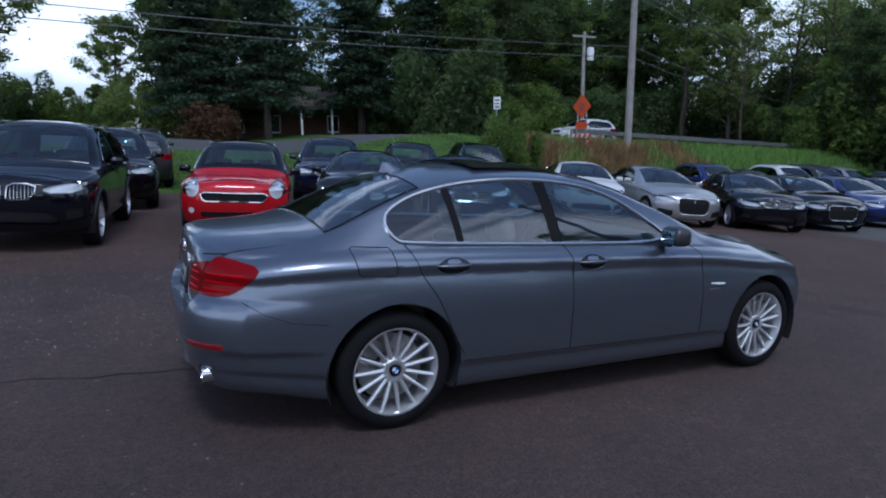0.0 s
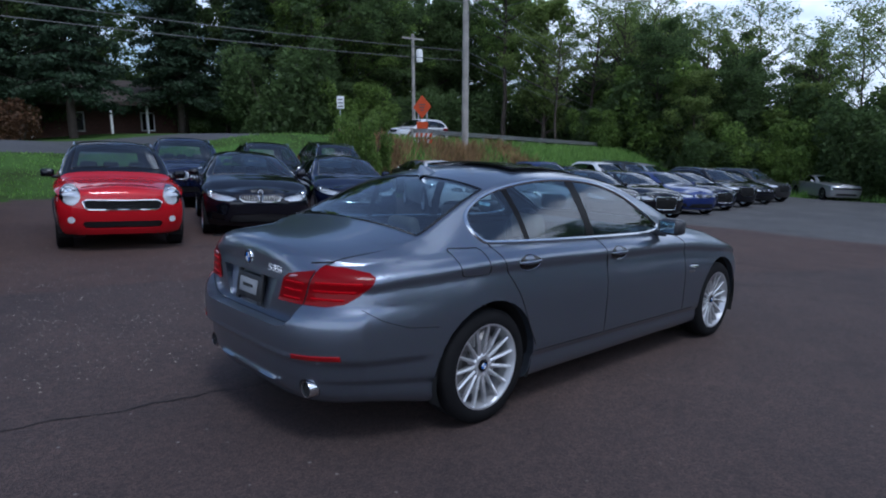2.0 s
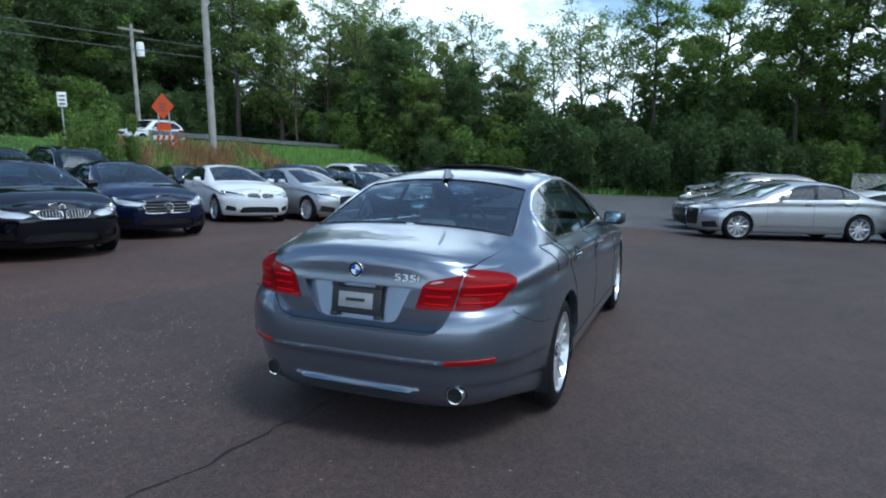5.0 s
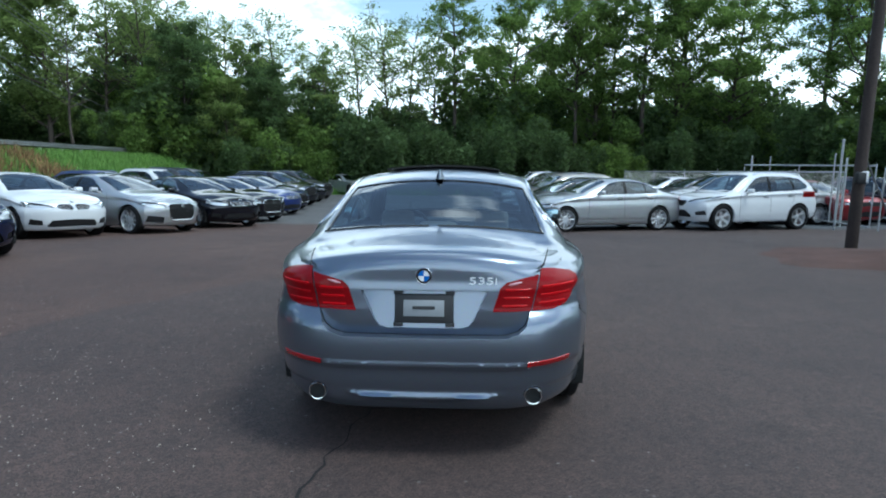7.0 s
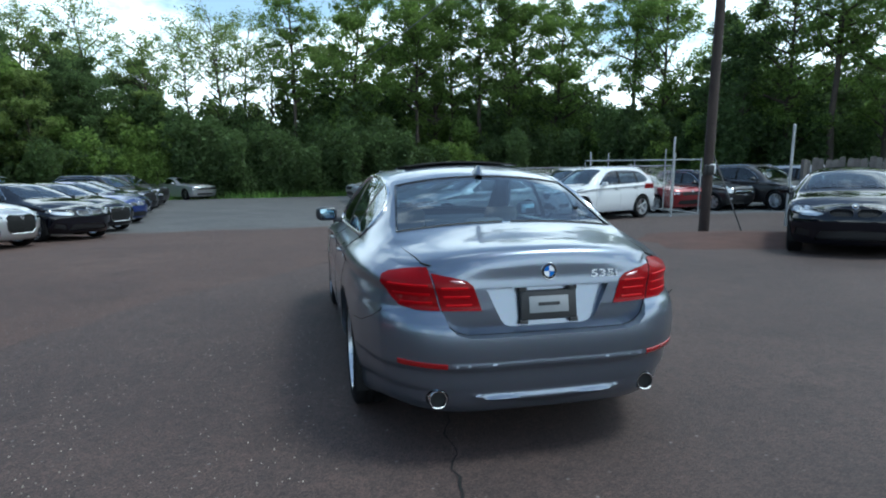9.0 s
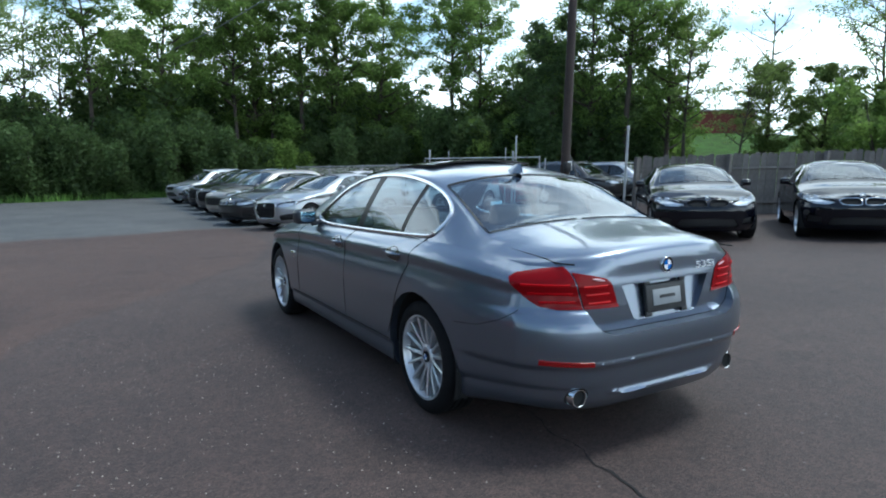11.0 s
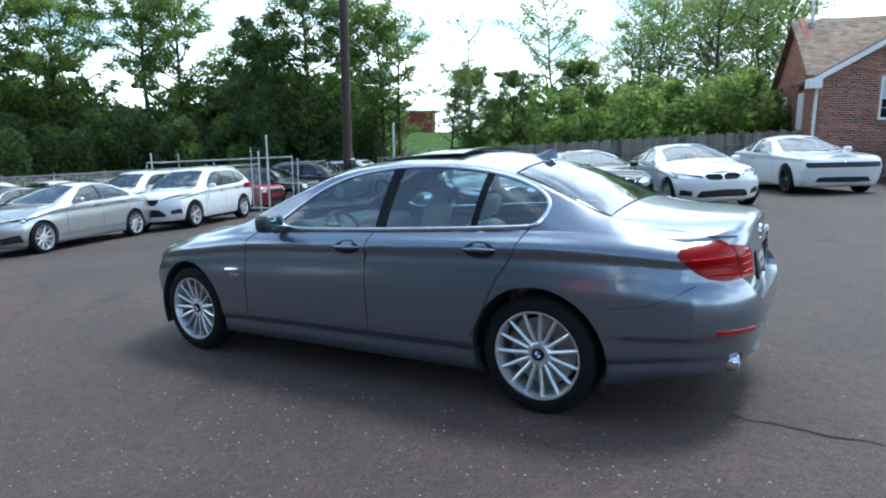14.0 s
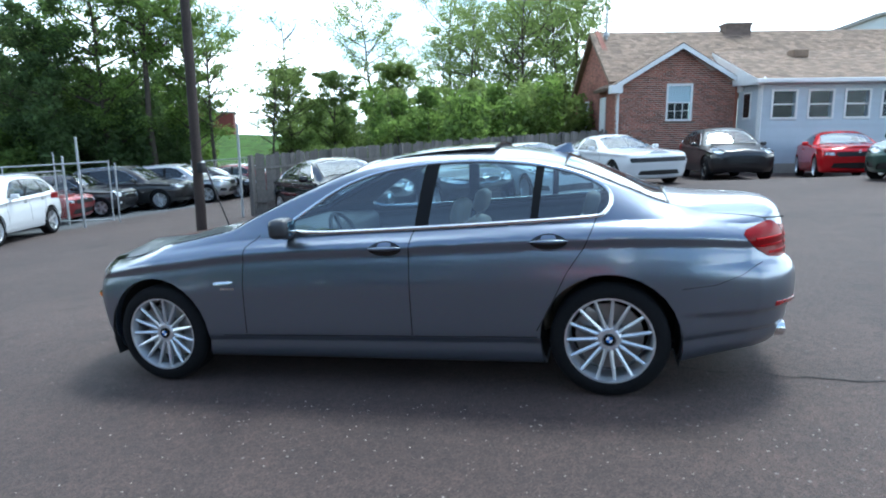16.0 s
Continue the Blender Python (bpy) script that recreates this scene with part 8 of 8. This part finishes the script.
# the sliding gate, standing open along the fence
gt = thing("sliding_gate", "open sliding gate of steel pipe and wire mesh", "gate")
g0, g1 = Vector((12.9, -11.35, lie(13, -11))), Vector((20.2, -10.75, lie(20.2, -10.75)))
for z in (0.12, 1.85):
    b = bmesh.new()
    add_tube(b, [g0 + Vector((0, 0, z)), g1 + Vector((0, 0, z + 0.12))], 0.023, 8)
    part("gate_rail", b, M["galv"], gt)
for f in (0, 0.25, 0.5, 0.75, 1):
    b = bmesh.new()
    p = g0.lerp(g1, f)
    add_tube(b, [p + Vector((0, 0, 0.1)), p + Vector((0, 0, 1.9 + (0.35 if f in (0.25, 0.75) else 0)))], 0.021, 8)
    part("gate_upright", b, M["galv"], gt)

# ---- poles, cables ----
wp = thing("wooden_pole", "dark treated wooden utility pole with a small black box", "utility pole")
px_, py_ = 7.2, -7.6
pz_ = lie(px_, py_)
b = bmesh.new()
add_tube(b, [(px_, py_, pz_ - 0.3), (px_ - 0.02, py_, 4), (px_ - 0.05, py_ + 0.02, 10.2)], [0.115, 0.10, 0.08], 14)
part("pole", b, M["creosote"], wp)
part("meter_box", box((px_ - 0.235, py_ + 0.0, pz_ + 1.28), (px_ - 0.10, py_ + 0.16, pz_ + 1.50), None, 0.015), M["plastic"], wp, "small black box")
part("notice", box((px_ - 0.13, py_ - 0.10, pz_ + 1.30), (px_ - 0.112, py_ + 0.02, pz_ + 1.52), None, 0.004), M["sign_white"], wp, "small metal notice")
b = bmesh.new()
add_tube(b, [(px_ - 0.1, py_ - 0.9, lie(px_, py_ - 0.9)), (px_ - 0.02, py_ - 0.1, pz_ + 1.7)], 0.018, 6)
part("conduit", b, M["wire"], wp, "leaning black conduit")

up_ = thing("utility_pole", "tall weathered grey utility pole on the road bank", "utility pole")
ux_, uy_ = 20.62, 21.4
b = bmesh.new()
add_tube(b, [(ux_, uy_, lie(ux_, uy_) - 0.3), (ux_ + 0.05, uy_, 8), (ux_ + 0.1, uy_, 15.5)], [0.19, 0.16, 0.12], 14)
part("pole", b, M["pole_wood"], up_)
tp = thing("transformer_pole", "far utility pole with a pale transformer can", "utility pole")
b = bmesh.new()
add_tube(b, [(27.2, 33.4, 0.5), (27.2, 33.4, 8.7)], [0.16, 0.11], 10)
part("pole", b, M["pole_wood"], tp)
b = bmesh.new()
add_lathe(b, [(0.001, 6.7), (0.24, 6.7), (0.26, 7.4), (0.2, 7.6), (0.001, 7.62)], 14, "z", (27.55, 33.1, 0))
part("transformer", b, M["sign_white"], tp, "pale transformer can")
b = bmesh.new()
add_box(b, (26.2, 33.35, 8.3), (28.2, 33.45, 8.42))
part("crossarm", b, M["pole_wood"], tp)


def cable(a, b, sag, r=0.014, n=18):
    bm = bmesh.new()
    a, b = Vector(a), Vector(b)
    add_tube(bm, [a.lerp(b, k / n) - Vector((0, 0, sag * 4 * (k / n) * (1 - k / n))) for k in range(n + 1)], r, 5)
    solid("power_cable", bm, M["wire"], "grey overhead power cable across the sky", "cable", "overhead cables")


for z0, z1, dy in ((10.6, 10.4, 0.0), (10.0, 9.9, 0.3), (9.6, 9.5, -0.2), (7.4, 7.1, 0.0), (6.9, 6.6, 0.2)):
    cable((-40, 24.0 + dy, z0 + 1.7), (20.7, 21.4 + dy * 0.3, z1 - 1.2), 1.1, 0.018)
    cable((20.7, 21.4 + dy * 0.3, z1 - 1.2), (66, 34 + dy, z1 - 4.2), 1.0, 0.018)
cable((20.75, 21.4, 8.4), (px_ - 0.05, py_, 9.8), 1.6, 0.022, 26)
cable((20.75, 21.4, 7.8), (px_ - 0.05, py_, 9.3), 1.5, 0.014, 26)
cable((px_ - 0.05, py_, 9.7), (60, 2.0, 7.2), 2.2, 0.024, 30)
cable((px_ - 0.05, py_, 9.6), (3.0, -60, 10.8), 1.5, 0.018, 20)

# ---- road edge ----
gr_ = thing("guardrail", "galvanised steel guardrail beside the road", "guardrail")
gx = [18.6 + 2.0 * k for k in range(15)]
for x in gx:
    y = 23.4 + 0.06 * (x - 18.6)
    part("post", box((x - 0.07, y - 0.07, lie(x, y) - 0.3), (x + 0.07, y + 0.07, lie(x, y) + 0.72)), M["pole_wood"], gr_)
rb = bmesh.new()
prof = [(0.0, 0.44), (0.05, 0.49), (0.0, 0.54), (0.05, 0.60), (0.0, 0.66), (0.05, 0.70)]
rows = [[rb.verts.new((x, 23.4 + 0.06 * (x - 18.6) - 0.10 - dy, lie(x, 23.4 + 0.06 * (x - 18.6)) + z)) for dy, z in prof] for x in gx]
for a, c in zip(rows, rows[1:]):
    for k in range(len(prof) - 1):
        rb.faces.new((a[k], c[k], c[k + 1], a[k + 1]))
bmesh.ops.solidify(rb, geom=rb.faces, thickness=0.006)
part("rail", rb, M["galv"], gr_, "ribbed steel rail")

os_ = thing("roadwork_sign", "orange diamond roadwork sign over a striped barricade", "road sign")
sx_, sy_ = 17.95, 21.85
sz_ = lie(sx_, sy_)
face = pose(sx_, sy_, 0, 0, 0, -80)
for s in (-0.28, 0.28):
    b = bmesh.new()
    add_box(b, (s - 0.03, 0.0, sz_), (s + 0.03, 0.05, sz_ + 1.9), face)
    part("leg", b, M["galv"], os_)
b = bmesh.new()
add_box(b, (-0.42, -0.02, -0.42), (0.42, 0.0, 0.42), face @ Matrix.Translation((0, 0, 2.95)) @ pose(0, 0, 0, 0, 45, 0), 0.0)
part("diamond", b, M["orange"], os_, "orange diamond panel")
for k in range(3):
    b = bmesh.new()
    add_box(b, (-0.2 + 0.04 * k, -0.03, 3.03 - 0.14 * k), (0.2 - 0.04 * k, -0.022, 3.09 - 0.14 * k), face)
    part("print_bar", b, M["wire"], os_)
b = bmesh.new()
add_box(b, (-0.36, -0.03, sz_ + 0.85), (0.36, -0.01, sz_ + 1.2), face)
part("lower_panel", b, M["orange"], os_, "small orange panel")
for z in (0.1, 0.42):
    for k in range(8):
        b = bmesh.new()
        x0 = -0.6 + 0.15 * k
        vs = add_poly(b, [(x0, 0), (x0 + 0.15, 0), (x0 + 0.21, 0.2), (x0 + 0.06, 0.2)], 0.02, face @ Matrix.Translation((0, -0.02, sz_ + z)) @ pose(0, 0, 0, 90, 0, 0))
        part("stripe", b, M["orange"] if k % 2 else M["sign_white"], os_)

ss = thing("white_sign", "small white road sign on a thin steel post", "road sign")
b = bmesh.new()
add_tube(b, [(13.55, 22.8, lie(13.5, 22.8) - 0.1), (13.5, 22.75, 3.38)], 0.03, 6)
part("post", b, M["galv"], ss)
b = bmesh.new()
add_box(b, (-0.17, -0.03, 2.80), (0.17, 0.0, 3.38), pose(13.5, 22.7, 0, 0, 0, -32), 0.01)
part("sign_plate", b, M["sign_white"], ss, "white sign plate")
for z in (2.88, 3.04, 3.20):
    b = bmesh.new()
    add_box(b, (-0.11, -0.036, z), (0.11, -0.031, z + 0.06), pose(13.5, 22.7, 0, 0, 0, -32))
    part("print_bar", b, M["wire"], ss)

# cars on the road beyond
for kind, color, nose, heading, words in (("crossover", "white", (21.8, 29.2), 182, "white compact SUV on the road"),):
    tagged(park(kind, color, nose, heading, words), "", "car", "cars on the road")

M["dark_roof"] = material("dark_roof", (0.07, 0.055, 0.045), 0.9, vary=0.3, scale=2)
# ---- house behind the trees across the road ----
hs = thing("brick_house", "dark brick house with white windows and porch, half hidden by trees", "house")
hx, hy, hz = 9.0, 47.5, 0.9
part("wall", box((hx - 6, hy, hz), (hx + 6, hy + 9, hz + 3.0)), M["old_brick"], hs, "brick wall", 0)
rf = bmesh.new()
add_poly(rf, [(-0.6, 2.9), (4.5, 4.9), (9.6, 2.9)], 12.8, Matrix(((0, 0, 1, hx - 6.4), (1, 0, 0, hy), (0, 1, 0, hz), (0, 0, 0, 1))))
bmesh.ops.recalc_face_normals(rf, faces=rf.faces)
part("roof", rf, M["dark_roof"], hs, "brown roof", 0)
for x in (-5.2, -3.8, -1.0, 3.8):
    w = part("window", box((hx + x - 0.5, hy - 0.06, hz + 0.9), (hx + x + 0.5, hy + 0.02, hz + 2.3)), M["trim"], hs, "white window frame", 0)
    part("pane", box((hx + x - 0.4, hy - 0.08, hz + 1.0), (hx + x + 0.4, hy - 0.06, hz + 2.2)), M["gloss_black"], w, "", 0)
part("porch_roof", box((hx - 4.5, hy - 2.6, hz + 2.7), (hx + 6, hy, hz + 2.95)), M["dark_roof"], hs, "porch roof", 0)
for x in (-4.2, -1.8, 0.6, 3.0, 5.6):
    part("porch_post", box((hx + x - 0.07, hy - 2.5, hz), (hx + x + 0.07, hy - 2.36, hz + 2.7)), M["trim"], hs, "white porch post", 0)

# far red barn on a green rise in the south
bn = thing("red_barn", "long red barn far off on a green rise", "barn")
bx_, by_ = 57.0, -80.0
bl = bmesh.new()
add_box(bl, (-4.2, -4, -0.6), (4.2, 4, 3.7), pose(bx_, by_, 1.4, 0, 0, 30))
part("wall", bl, M["barn"], bn, "red boarded wall", 0)
br = bmesh.new()
add_box(br, (-4.5, -4.3, 3.7), (4.5, 4.3, 3.95), pose(bx_, by_, 1.4, 0, 0, 30))
part("roof", br, M["concrete"], bn, "pale flat roof", 0)
rise = bmesh.new()
rv = [[rise.verts.new((bx_ + 60 * (i / 12 - 0.5) * 1.6, by_ + 60 * (j / 12 - 0.5), -3.7 + 5.9 * math.sin(math.pi * i / 12) * math.sin(math.pi * j / 12) ** 0.8)) for j in range(13)] for i in range(13)]
for i in range(12):
    for j in range(12):
        rise.faces.new((rv[i][j], rv[i + 1][j], rv[i + 1][j + 1], rv[i][j + 1]))
solid("grass_rise", rise, M["grass"], "mown green rise below the barn", "hill", kind="structure")
